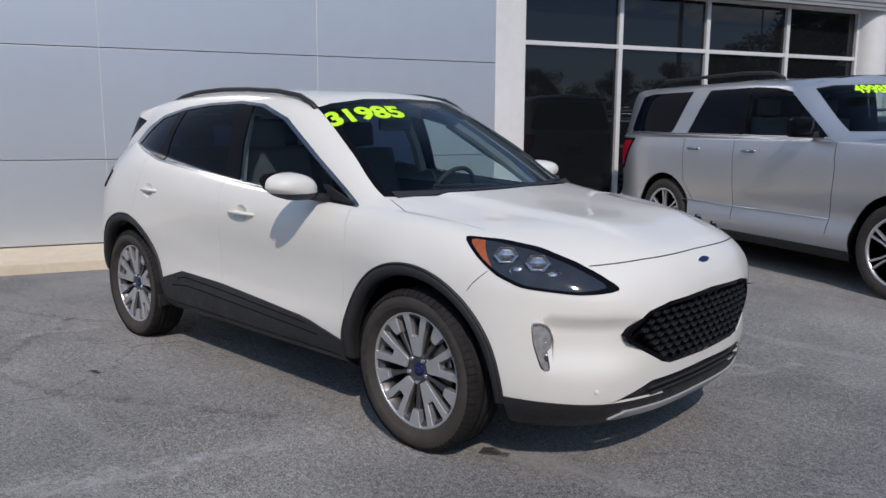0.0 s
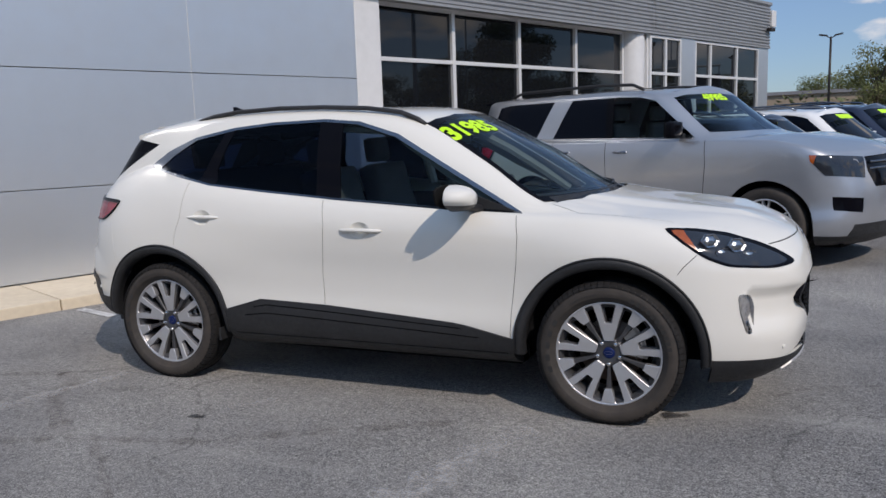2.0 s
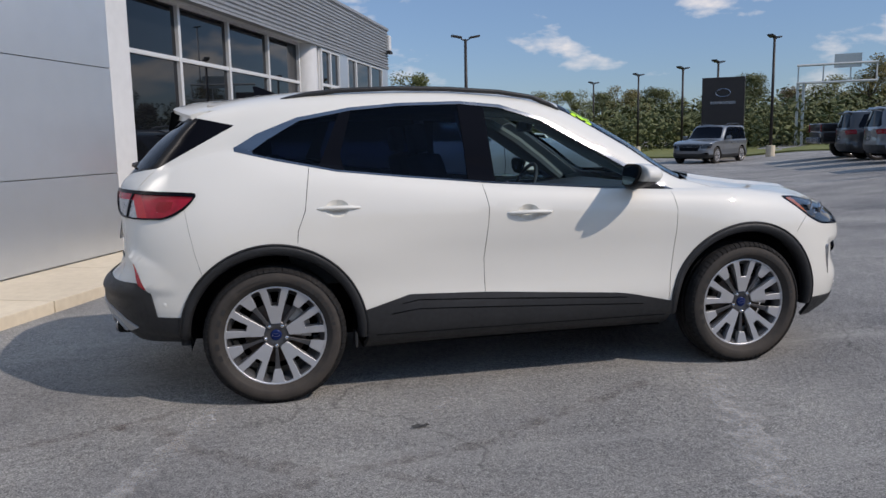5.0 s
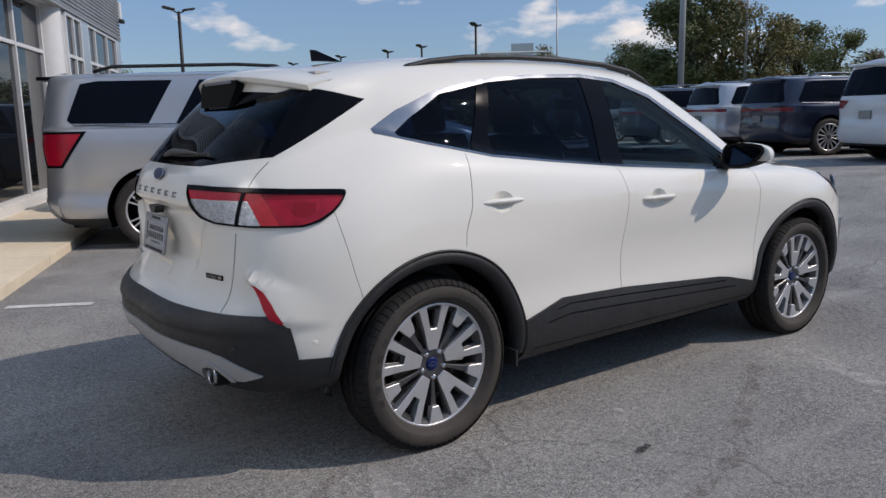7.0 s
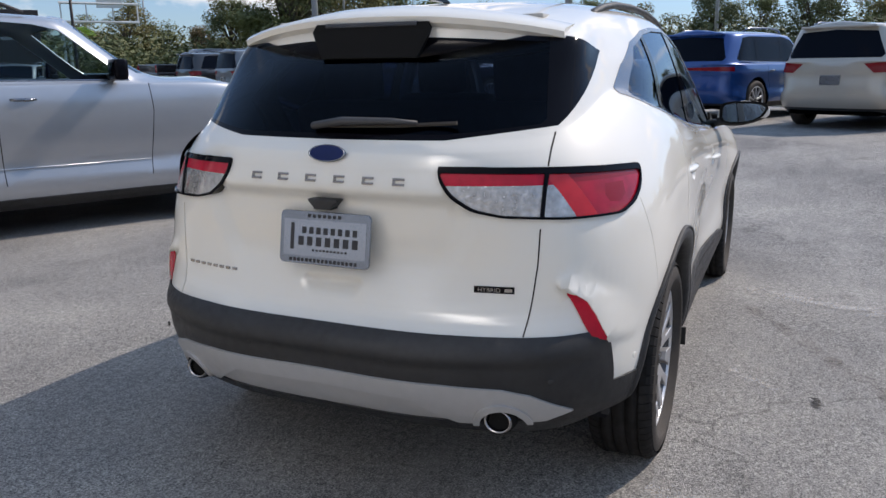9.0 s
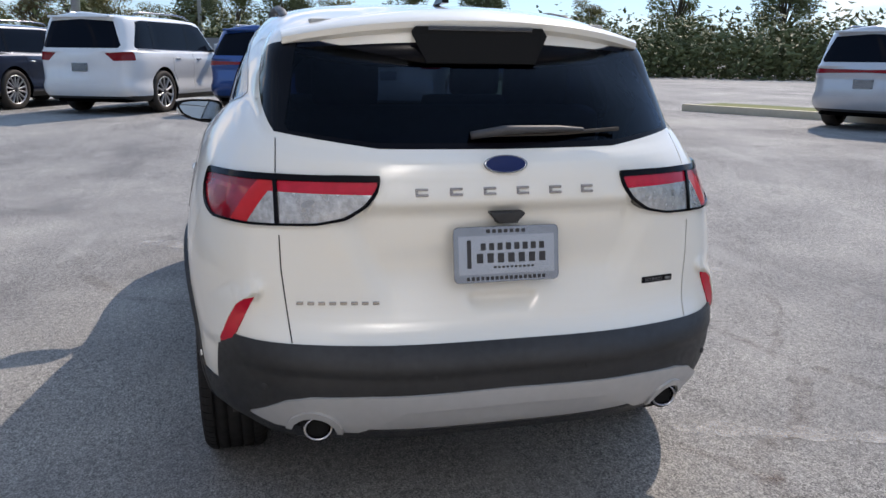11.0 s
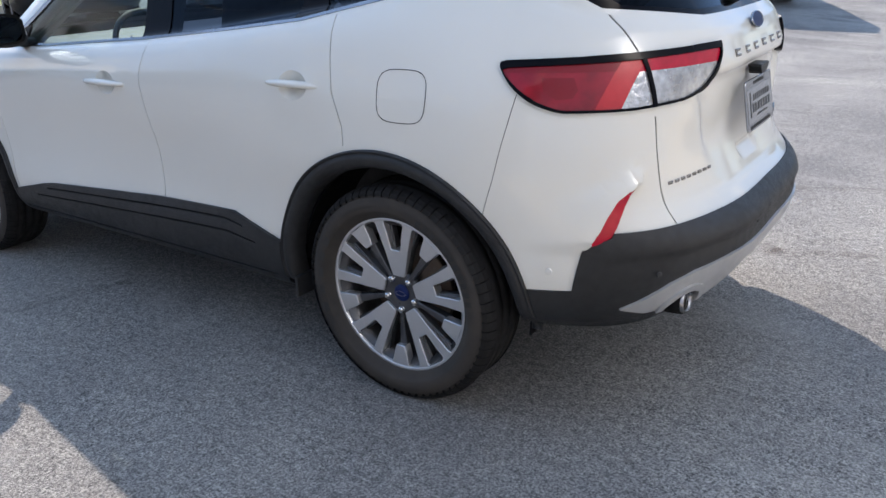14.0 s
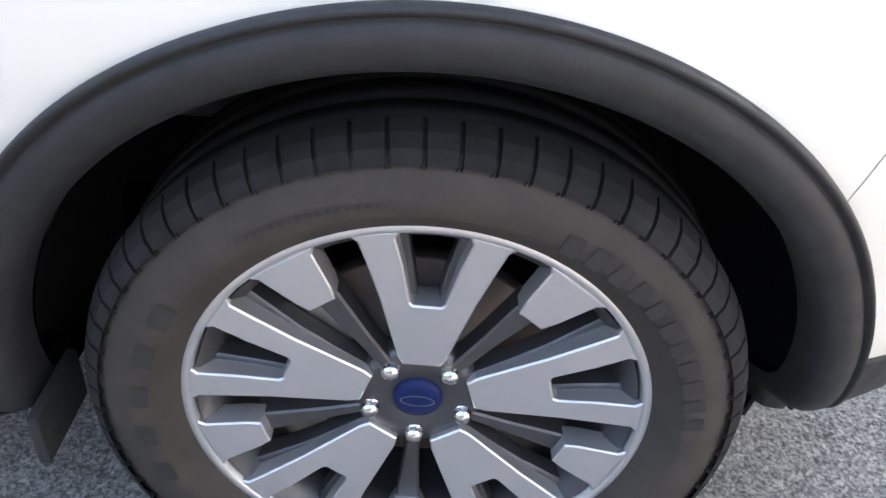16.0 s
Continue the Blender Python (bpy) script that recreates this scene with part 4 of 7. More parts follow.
for p, g_ in zip(panes, ("glass_clear", "glass_tint", "glass_tint")):
    pair("side_window", push(p, -0.003), M[g_], hero, "tinted side window glass")
wsf = centre("windscreen_frame", push(wframe, 0.001), M["gloss_black"], hero)
windscreen = centre("windscreen", wind, M["glass_clear"], hero, "clear windscreen glass")
centre("tailgate_glass_surround", tail, M["gloss_black"], hero, thick=0.01)
centre("tailgate_glass", tglass, M["glass_tint"], hero, "dark tinted rear window glass")
LAMP_L = "red and clear wrap-round tail lamp in a black bezel"
join_bm(lamp, split)
bez = pair("tail_lamp", push(lamp, 0.010), M["gloss_black"], hero, LAMP_L, thick=0.03)
for k, (b_, m_) in enumerate(((red_outer, "red_deep"), (red_band, "red_pale"), (red_slit, "red_lens"), (red_core, "red_lens"), (red_top, "red_bright"), (clear_in, "clear_lens"))):
    push(b_, 0.004)
    part("lens", flipped(b_), M[m_], bez[1], smooth=True)
    part("lens", b_, M[m_], bez[0], smooth=True)
bez = pair("head_lamp", push(head, 0.002), M["gloss_black"], hero, "dark head lamp with amber side marker", thick=0.03)
for b_, m_, lb in ((hlens, "lamp_cover", ""), (amber, "amber", "amber side marker")):
    push(b_, 0.001)
    part("lens", flipped(b_), M[m_], bez[1], lb, smooth=True)
    part("lens", b_, M[m_], bez[0], lb, smooth=True)
centre("grille_surround", push(grille, -0.004), M["gloss_black"], hero, thick=0.05)
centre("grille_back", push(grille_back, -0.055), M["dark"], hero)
centre("chin_spoiler", push(chin_low, 0.004), M["black_plastic"], hero, "black plastic chin below the bumper", thick=0.02)
centre("lower_intake", push(intake, -0.02), M["black_plastic"], hero, "black lower intake", thick=0.03)
centre("chin_lip", push(lip, 0.012), M["grey_plastic"], hero, "silver plastic skid lip", thick=0.02)
for v in push(fog, 0.0).verts:
    v.co -= v.normal * (0.004 + 0.030 * min(max((v.co.x - 3.30) / 0.07, 0.0), 1.0))
pair("fog_lamp", fog, M["clear_lens"], hero, "clear vertical fog lamp in a pocket", thick=-0.02)
for g_ in grooves:
    pair("cladding_groove", push(g_, 0.010), M["seam"], hero)
pair("rocker_cladding", push(rocker, 0.012), M["black_plastic"], hero, "black plastic rocker cladding", thick=0.03)
bmesh.ops.subdivide_edges(bumper_bm, edges=bumper_bm.edges[:], cuts=1, use_grid_fill=True)
for v in bumper_bm.verts:
    if v.co.x < -.55:
        v.co.x -= .012 * ease((v.co.z - .572) / .018) * ease((.66 - v.co.z) / .05) * ease((-.60 - v.co.x) / .12)
centre("rear_bumper", push(bumper_bm, 0.006), M["black_plastic"], hero, "dark grey grained plastic rear bumper", thick=0.02)
centre("bumper_band", push(band, 0.014), M["grey_plastic"], hero, "silver plastic lower bumper band", thick=0.02)
pair("exhaust_flare", push(cup, 0.022), M["grey_plastic"], hero, "silver flare over the exhaust tip", thick=0.03)
pair("exhaust_pocket", push(cup_in, -0.03), M["dark"], hero, thick=-0.03)
centre("band_recess", push(inset, 0.002), M["grey_plastic"], hero, "recessed middle of the silver band", thick=0.01)
pair("reflector", push(refl, 0.003), M["red_bright"], hero, "red bumper reflector", thick=0.006)

# ---- wheels ----
RIM = 1.03


def grown(me):
    """Rim pieces, at the size of this wheel."""
    me.transform(Matrix.Diagonal((RIM, 1, RIM, 1)))
    return me


def sector(r0, r1, a0, a1, y, n=6, bm=None):
    """A flat curved plate between two radii, facing +y."""
    b = bm or bmesh.new()
    rows = [[b.verts.new((r * math.cos(a0 + (a1 - a0) * k / n), y, r * math.sin(a0 + (a1 - a0) * k / n))) for k in range(n + 1)] for r in (r0, r1)]
    for k in range(n):
        b.faces.new((rows[0][k], rows[0][k + 1], rows[1][k + 1], rows[1][k]))
    return b


def plate(outline, y, depth, bevel=0.003):
    """An outline in (x, z), facing +y, with depth behind it."""
    b = prism(list(outline), depth, 0)
    bmesh.ops.transform(b, matrix=Matrix.Rotation(math.pi / 2, 4, "X"), verts=b.verts[:])
    bmesh.ops.translate(b, verts=b.verts[:], vec=(0, y - max(v.co.y for v in b.verts), 0))
    bmesh.ops.recalc_face_normals(b, faces=b.faces[:])
    if bevel:
        bmesh.ops.bevel(b, geom=[e for e in b.edges if all(v.co.y > y - 1e-4 for v in e.verts)], offset=bevel, segments=1, affect="EDGES")
    return b


def polar(r, a):
    return (r * math.cos(a), r * math.sin(a))


def tyre_bm(R=TYRE_R, r0=0.264, half=0.112, n=120, grooves=True):
    prof = [(r0 - 0.012, 0.070), (r0, 0.088), (r0 + 0.010, 0.094), (r0 + 0.020, 0.107), (R - 0.070, half), (R - 0.045, half - 0.001), (R - 0.028, half - 0.008), (R - 0.014, half - 0.016), (R - 0.006, half - 0.028), (R, half - 0.042)]
    tread = []
    for g in (0.062, 0.022):
        tread += [(R, g + 0.004), (R - 0.008, g + 0.003), (R - 0.008, g - 0.003), (R, g - 0.004)]
    full = prof + tread
    full = full + [(r, -h) for r, h in full[::-1]]
    return lathe(full, n)


TYRE = mesh_of(tyre_bm(), "tyre", M["rubber"])
TYRE.materials.append(M["tread_rubber"])
for p_ in TYRE.polygons:
    if math.hypot(p_.center.x, p_.center.z) > TYRE_R - .013:
        p_.material_index = 1


def tread_blocks():
    """Shoulder sipes: small proud blocks round the edge of the tread."""
    b = bmesh.new()
    n = 70
    for s in (1, -1):
        for k in range(n):
            a0, a1 = 2 * math.pi * k / n, 2 * math.pi * (k + 0.86) / n
            pts = [(TYRE_R + 0.0035, 0.068), (TYRE_R - 0.0015, 0.086), (TYRE_R - 0.010, 0.0995), (TYRE_R - 0.022, 0.108)]
            rows = []
            for a in (a0, (a0 + a1) / 2, a1):
                rows.append([b.verts.new((r * math.cos(a + s * 0.10 * (h - 0.068)), s * h, r * math.sin(a + s * 0.10 * (h - 0.068)))) for r, h in pts])
            low = []
            for a in (a0, a1):
                low.append([b.verts.new(((r - 0.007) * math.cos(a), s * (h - 0.004), (r - 0.007) * math.sin(a))) for r, h in pts])
            for p, q in zip(rows, rows[1:]):
                for i in range(3):
                    b.faces.new((p[i], q[i], q[i + 1], p[i + 1]))
            for i in range(3):
                b.faces.new((low[0][i], rows[0][i], rows[0][i + 1], low[0][i + 1]))
                b.faces.new((rows[2][i], low[1][i], low[1][i + 1], rows[2][i + 1]))
    bmesh.ops.recalc_face_normals(b, faces=b.faces[:])
    return b


TREAD = mesh_of(tread_blocks(), "tread", M["tread_rubber"], False)


def sidewall_marks():
    """Raised lettering left as plain bars, two arcs of different size."""
    b = bmesh.new()
    y = 0.1125
    def bar(a0, a1, r0, r1):
        sector(r0, r1, a0, a1, y + 0.0008, 3, b)
    for k in range(11):
        a = radians(114 + 5.6 * k)
        bar(a - radians(1.6), a + radians(1.6), TYRE_R - 0.074, TYRE_R - 0.052)
    for k in range(16):
        a = radians(80 - 1.7 * k)
        bar(a - radians(0.5), a + radians(0.5), TYRE_R - 0.060, TYRE_R - 0.055)
    for k in range(5):
        a = radians(30 - 12 * k)
        bar(a - radians(3), a + radians(3), TYRE_R - 0.076, TYRE_R - 0.056)
    bmesh.ops.recalc_face_normals(b, faces=b.faces[:])
    return b


M["nut_chrome"] = mat("bright_nut_chrome", (0.62, 0.61, 0.60), 0.12, metal=1.0, rvar=0.04, scale=60)
M["tyre_mark"] = mat("raised_tyre_lettering", (0.026, 0.025, 0.024), 0.65, noise=0.3, scale=60)
MARKS = mesh_of(sidewall_marks(), "sidewall_marking", M["tyre_mark"], False)

# rim barrel and outer lip
BARREL = mesh_of(lathe([(0.238, -0.095), (0.224, -0.06), (0.215, 0.02), (0.224, 0.055), (0.2395, 0.074)], 72), "rim_barrel", M["alloy_dark"])
LIP = mesh_of(lathe([(0.2400, 0.060), (0.2435, 0.0805), (0.2450, 0.0825), (0.2515, 0.0830), (0.2545, 0.0810), (0.2590, 0.070)], 110), "rim_lip", M["machined"])
FACE = 0.0815


def fork_spoke():
    """A machined spoke that leaves the hub as one blade and opens into two; its face dips towards the hub."""
    up = math.pi / 2
    o = [(0.020, 0.060), (0.026, 0.072), (0.0385, 0.120)]
    o += [polar(0.160, up - 0.298), polar(0.215, up - 0.300), polar(0.236, up - 0.302), polar(0.2455, up - 0.335), polar(0.2455, up - 0.125), polar(0.236, up - 0.152), polar(0.200, up - 0.132)]
    left = [(-x, z) for x, z in o[::-1]]
    pts = o + [(0.0175, 0.153), (0.0140, 0.149), (-0.0140, 0.149), (-0.0175, 0.153)] + left
    return dip(plate(pts, FACE, 0.034, 0.0018))


def dip(b):
    """Leans the face of a spoke in towards the hub."""
    for v in b.verts:
        v.co.y -= 0.085 * max(0.0, 0.2455 - v.co.z)
    return b


def fan_spoke():
    """The foot between two forks: bright, narrow at its inner end, flared where it meets the rim."""
    up = math.pi / 2
    pts = [polar(0.176, up - 0.088), polar(0.192, up - 0.112), polar(0.236, up - 0.134), polar(0.2455, up - 0.165)]
    return dip(plate(pts + [(-x, z) for x, z in pts[::-1]], FACE, 0.030, 0.0018))


def stem():
    return plate([(0.007, 0.055), (0.009, 0.110), (0.0145, 0.182), (-0.0145, 0.182), (-0.009, 0.110), (-0.007, 0.055)], FACE - 0.022, 0.028, 0.0025)


def underspoke():
    up = math.pi / 2
    o = [(0.020, 0.050), (0.036, 0.108), polar(0.160, up - 0.318), polar(0.238, up - 0.345), polar(0.238, up - 0.115), polar(0.175, up - 0.085)]
    return plate(o + [(0.010, 0.142), (-0.010, 0.142)] + [(-x, z) for x, z in o[::-1]], FACE - 0.026, 0.024, 0.002)


def lone(make, name, material):
    b = make()
    bmesh.ops.recalc_face_normals(b, faces=b.faces[:])
    return mesh_of(b, name, material, False)


FORK, FAN = lone(fork_spoke, "spoke", M["machined"]), lone(fan_spoke, "spoke_foot", M["machined"])
STEM, UNDER = lone(stem, "stem", M["alloy_dark"]), lone(underspoke, "spoke_back", M["alloy_dark"])
HUB = mesh_of(lathe([(0.0005, 0.050), (0.030, 0.052), (0.040, 0.056), (0.068, 0.058), (0.076, 0.050), (0.078, 0.030)], 60), "hub", M["alloy_dark"])
CAP = mesh_of(lathe([(0.0005, 0.0600), (0.020, 0.0595), (0.0275, 0.0575), (0.0295, 0.048)], 40), "centre_cap", M["blue"])
oval = bmesh.new()
vs = [oval.verts.new((0.020 * math.cos(2 * math.pi * k / 28), 0.0608, 0.0085 * math.sin(2 * math.pi * k / 28))) for k in range(28)]
vi = [oval.verts.new((0.0187 * math.cos(2 * math.pi * k / 28), 0.0608, 0.0072 * math.sin(2 * math.pi * k / 28))) for k in range(28)]
for k in range(28):
    oval.faces.new((vs[k], vi[k], vi[(k + 1) % 28], vs[(k + 1) % 28]))
bmesh.ops.recalc_face_normals(oval, faces=oval.faces[:])
OVAL = mesh_of(oval, "badge_ring", M["steel"], False)
NUT = mesh_of(lathe([(0.0003, 0.0705), (0.0045, 0.0700), (0.0085, 0.0680), (0.0112, 0.0640), (0.0118, 0.050), (0.0150, 0.0490), (0.0165, 0.046)], 12), "wheel_nut", M["nut_chrome"], True)
ROTOR = mesh_of(lathe([(0.055, 0.012), (0.085, 0.012), (0.087, 0.0), (0.158, 0.0), (0.160, -0.004), (0.158, -0.024), (0.087, -0.024)], 60), "brake_disc", M["iron"])


def caliper_bm():
    b = bmesh.new()
    for r0, r1, y0, y1 in ((0.10, 0.178, 0.006, 0.030), (0.162, 0.182, -0.045, 0.030)):
        n = 8
        g = [[[b.verts.new((r * math.cos(a), y, r * math.sin(a))) for a in [radians(-28 + 56 * k / n) for k in range(n + 1)]] for r in (r0, r1)] for y in (y0, y1)]
        for k in range(n):
            for q in ((g[1][0][k], g[1][0][k + 1], g[1][1][k + 1], g[1][1][k]), (g[0][0][k], g[0][1][k], g[0][1][k + 1], g[0][0][k + 1]),
                      (g[0][1][k], g[1][1][k], g[1][1][k + 1], g[0][1][k + 1]), (g[0][0][k], g[0][0][k + 1], g[1][0][k + 1], g[1][0][k])):
                b.faces.new(q)
        b.faces.new((g[0][0][0], g[1][0][0], g[1][1][0], g[0][1][0]))
        b.faces.new((g[0][0][n], g[0][1][n], g[1][1][n], g[1][0][n]))
    bmesh.ops.recalc_face_normals(b, faces=b.faces[:])
    return b


CALIPER = mesh_of(caliper_bm(), "brake_caliper", M["steel"], False)
BACK = mesh_of(lathe([(0.0005, -0.05), (0.20, -0.05), (0.20, -0.06)], 40), "dust_shield", M["dark"])


for me in (BARREL, LIP, FORK, FAN, STEM, UNDER):
    grown(me)


def wheel(parent, x, y, z, turn=0.0, full=True):
    """A wheel whose bright face looks along +y; on the right it is turned about."""
    s = 1 if y > 0 else -1
    m = Matrix.Translation((x, y, z)) @ (Matrix.Identity(4) if s > 0 else Matrix.Rotation(math.pi, 4, "Z"))
    w = part("wheel", HUB, None, parent, "two-tone ten-spoke alloy wheel", at=m)
    spun = lambda k, o=0.0: Matrix.Rotation(-(radians(72 * k) + o + turn), 4, "Y")
    t = part("tyre", TYRE, None, w)
    if full:
        tagged(part("tread", TREAD, None, w), kind="stuff")
        tagged(part("sidewall_marking", MARKS, None, w, at=Matrix.Rotation(-turn, 4, "Y")), kind="stuff")
    for me in (BARREL, LIP, BACK):
        part(me.name, me, None, w)
    for k in range(5):
        part("spoke", FORK, None, w, at=spun(k))
        part("spoke_back", UNDER, None, w, at=spun(k))
        part("spoke_foot", FAN, None, w, at=spun(k, radians(36)))
        part("stem", STEM, None, w, at=spun(k, radians(36)))
        part("wheel_nut", NUT, None, w, at=spun(k, radians(36)) @ Matrix.Translation((0, 0, 0.0565)))
    part("centre_cap", CAP, None, w, "blue centre cap", at=Matrix.Rotation(-turn, 4, "Y"))
    part("badge_ring", OVAL, None, w, at=Matrix.Rotation(-turn, 4, "Y"))
    part("brake_disc", ROTOR, None, w)
    part("brake_caliper", CALIPER, None, w, at=Matrix.Rotation(radians(-20) if s > 0 else radians(200), 4, "Y"))
    return w


for x in (0.0, WB):
    for y in (0.796, -0.796):
        wheel(hero, x, y, HZ, turn=0.0)
# wheel housings
for cx in (0.0, WB):
    liner = bmesh.new()
    n = 28
    rows = []
    for yy, rr in ((0.835, 0.430), (0.815, 0.436), (0.52, 0.436)):
        rows.append([liner.verts.new((cx + rr * math.cos(a), min(yy, .775) if math.sin(a) < .06 else yy, 0.352 + rr * math.sin(a))) for a in [radians(-9 + 198 * k / n) for k in range(n + 1)]])
    for p, q in zip(rows, rows[1:]):
        for k in range(n):
            liner.faces.new((p[k], q[k], q[k + 1], p[k + 1]))
    liner.faces.new(rows[-1][::-1])
    bmesh.ops.recalc_face_normals(liner, faces=liner.faces[:])
    pair("wheel_housing", liner, M["felt"], hero)
part("underbody", box_bm(-0.36, 3.25, -0.55, 0.55, 0.26, 0.40, bevel=0.03), M["dark"], hero)
part("floor_pan", box_bm(0.46, 2.24, -0.74, 0.74, 0.225, 0.30, bevel=0.01), M["dark"], hero)

# ---- fittings of the white crossover ----
# grille lattice: staggered rounded cells
bars = bmesh.new()
for r in range(9):
    z = 0.480 + r * 0.029
    wmax = 0.50 - abs(z - 0.615) * 1.25 if z < 0.615 else 0.53 - (z - 0.615) * 1.5
    n = int(wmax / 0.062) + 1
    for k in range(-n, n + 1):
        y = (k + 0.5 * (r % 2)) * 0.062
        if abs(y) > wmax:
            continue
        x = 3.632 - 0.15 * y * y - 0.35 * max(0.0, abs(y) - 0.35) ** 2
        cell = prism([(0.024 * math.cos(a) * (1 if abs(math.cos(a)) < .8 else 1.1), 0.0105 * math.sin(a)) for a in [2 * math.pi * q / 8 + .39 for q in range(8)]], 0.012)
        bmesh.ops.inset_region(cell, faces=[f for f in cell.faces if f.normal.z > .9], thickness=0.006, depth=-0.008)
        join_bm(bars, cell, Matrix.Translation((x - 0.012, y, z)) @ Matrix(((0, 0, 1, 0), (1, 0, 0, 0), (0, 1, 0, 0), (0, 0, 0, 1))))
M["grille_bar"] = mat("satin_black_grille", (0.016, 0.017, 0.019), 0.14, noise=0.2, scale=40)
tagged(part("grille_mesh", bars, M["grille_bar"], hero, "gloss black honeycomb grille"), kind="stuff")
for z, w in ((0.352, 0.40), (0.376, 0.42)):
    part("intake_bar", tube([(3.612 - .12 * y * y, y, z) for y in [w * k / 8 for k in range(-8, 9)]], 0.006, 6), M["black_plastic"], hero)


def badge(name, loc, nrm, w, h, parent=hero):
    """A plain oval badge: blue field in a bright rim."""
    q = Vector(nrm).normalized().to_track_quat("Z", "Y").to_matrix().to_4x4()
    m = Matrix.Translation(loc) @ q
    o = lathe([(1.0, 0.0), (1.0, 0.05), (0.93, 0.075), (0.90, 0.06)], 40, "Z")
    bmesh.ops.scale(o, verts=o.verts[:], vec=(w, h, 0.08))
    ob = part(name, o, M["chrome"], parent, "plain blue oval badge with bright rim", smooth=True, at=m)
    f = lathe([(0.90, 0.06), (0.5, 0.075), (0.001, 0.08)], 40, "Z")
    bmesh.ops.scale(f, verts=f.verts[:], vec=(w, h, 0.08))
    part("badge_field", f, M["blue"], ob, smooth=True)
    return ob


badge("badge", (3.598, 0, 0.843), (1, 0, .45), 0.058, 0.024)
badge("badge", (-0.800, 0, 1.147), (-1, 0, .35), 0.064, 0.026)

M["lamp_module"] = mat("chromed_lamp_module", (0.46, 0.47, 0.49), 0.16, metal=1.0, noise=0.4, scale=60, rvar=0.08, bump=0.4, bump_scale=120)
# head lamp units
for s in (1, -1):
    for x, y, z, r, n_ in ((3.175, .826, .918, .046, 6), (3.290, .772, .893, .046, 6), (3.232, .810, .862, .040, 4), (3.345, .748, .846, .038, 4), (3.415, .702, .832, .022, 4)):
        u = lathe([(1.0, 0.0), (0.95, 0.28), (0.70, 0.05), (0.55, 0.22), (0.30, 0.40), (0.001, 0.45)], n_ if n_ == 6 else 8, "Z")
        d = Vector((0.62, 0.75 * s, 0.20)).normalized()
        bmesh.ops.scale(u, verts=u.verts[:], vec=(r * 1.15, r * (.80 if n_ == 6 else .62), r * .5))
        part("lamp_unit", u, M["lamp_module"], hero, at=Matrix.Translation(Vector((x, y * s, z)) - d * 0.008) @ d.to_track_quat("Z", "Y").to_matrix().to_4x4())
    for z in (.625, .575, .525):
        u = lathe([(.014, -.004), (.014, .004), (.008, .001), (.001, .004)], 14, "X")
        part("fog_unit", u, M["chrome"], hero, smooth=True, at=Matrix.Translation((3.330 + (.63 - z) * .10, s * .765, z)) @ Matrix.Rotation(radians(38 * s), 4, "Z"))

# price painted inside the windscreen
def lettering(name, text, size, m, material, parent, extrude=0.001, bold=0.0):
    cu = bpy.data.curves.new(name, "FONT")
    cu.body, cu.size, cu.extrude, cu.offset = text, size, extrude, bold
    cu.align_x, cu.align_y = "CENTER", "CENTER"
    tmp = bpy.data.objects.new(name, cu)
    me = bpy.data.meshes.new_from_object(tmp)
    bpy.data.objects.remove(tmp)
    me.materials.append(material)
    ob = new(name, me)
    ob.matrix_local = m
    ob.parent = parent
    return ob


def on_slope(p, right, up):
    """A pose whose x runs along right and y along up."""
    x = Vector(right).normalized()
    z = x.cross(Vector(up)).normalized()
    y = z.cross(x)
    return Matrix(((x.x, y.x, z.x, p[0]), (x.y, y.y, z.y, p[1]), (x.z, y.z, z.z, p[2]), (0, 0, 0, 1)))


PM = on_slope((1.862, -0.412, 1.484), (0.20, 1, 0.0), (-0.89, 0.0, 0.46)) @ Matrix.Diagonal((1.02, 1, 1, 1))
price = lettering("price", "31985", 0.182, PM, M["neon"], hero, extrude=0.0, bold=0.008)
price["label"] = "yellow-green painted price on the windscreen"
ws_bm = bmesh.new()
ws_bm.from_mesh(windscreen.data)
ws_bm.from_mesh(wsf.data)
ws_tree = BVHTree.FromBMesh(ws_bm)
for v in price.data.vertices:
    hit = ws_tree.find_nearest(PM @ v.co)
    up = hit[1] if hit[1].z > 0 else -hit[1]
    v.co = PM.inverted() @ (hit[0] + up * 0.003)
ws_bm.free()

# mirrors
def mirror_bm():
    b = bmesh.new()
    bmesh.ops.create_uvsphere(b, u_segments=28, v_segments=18, radius=1)
    for v in b.verts:
        c = v.co
        f = lambda t, p: math.copysign(abs(t) ** p, t)
        x, y, z = f(c.x, .90), f(c.y, .72), f(c.z, .76)
        x = 0.125 * x if x > 0 else 0.020 * x
        v.co = (x + 0.0, 0.136 * y * (1 - 0.10 * z), 0.068 * z * (1 - 0.30 * max(y, 0.0)) + 0.016 * y)
    return b


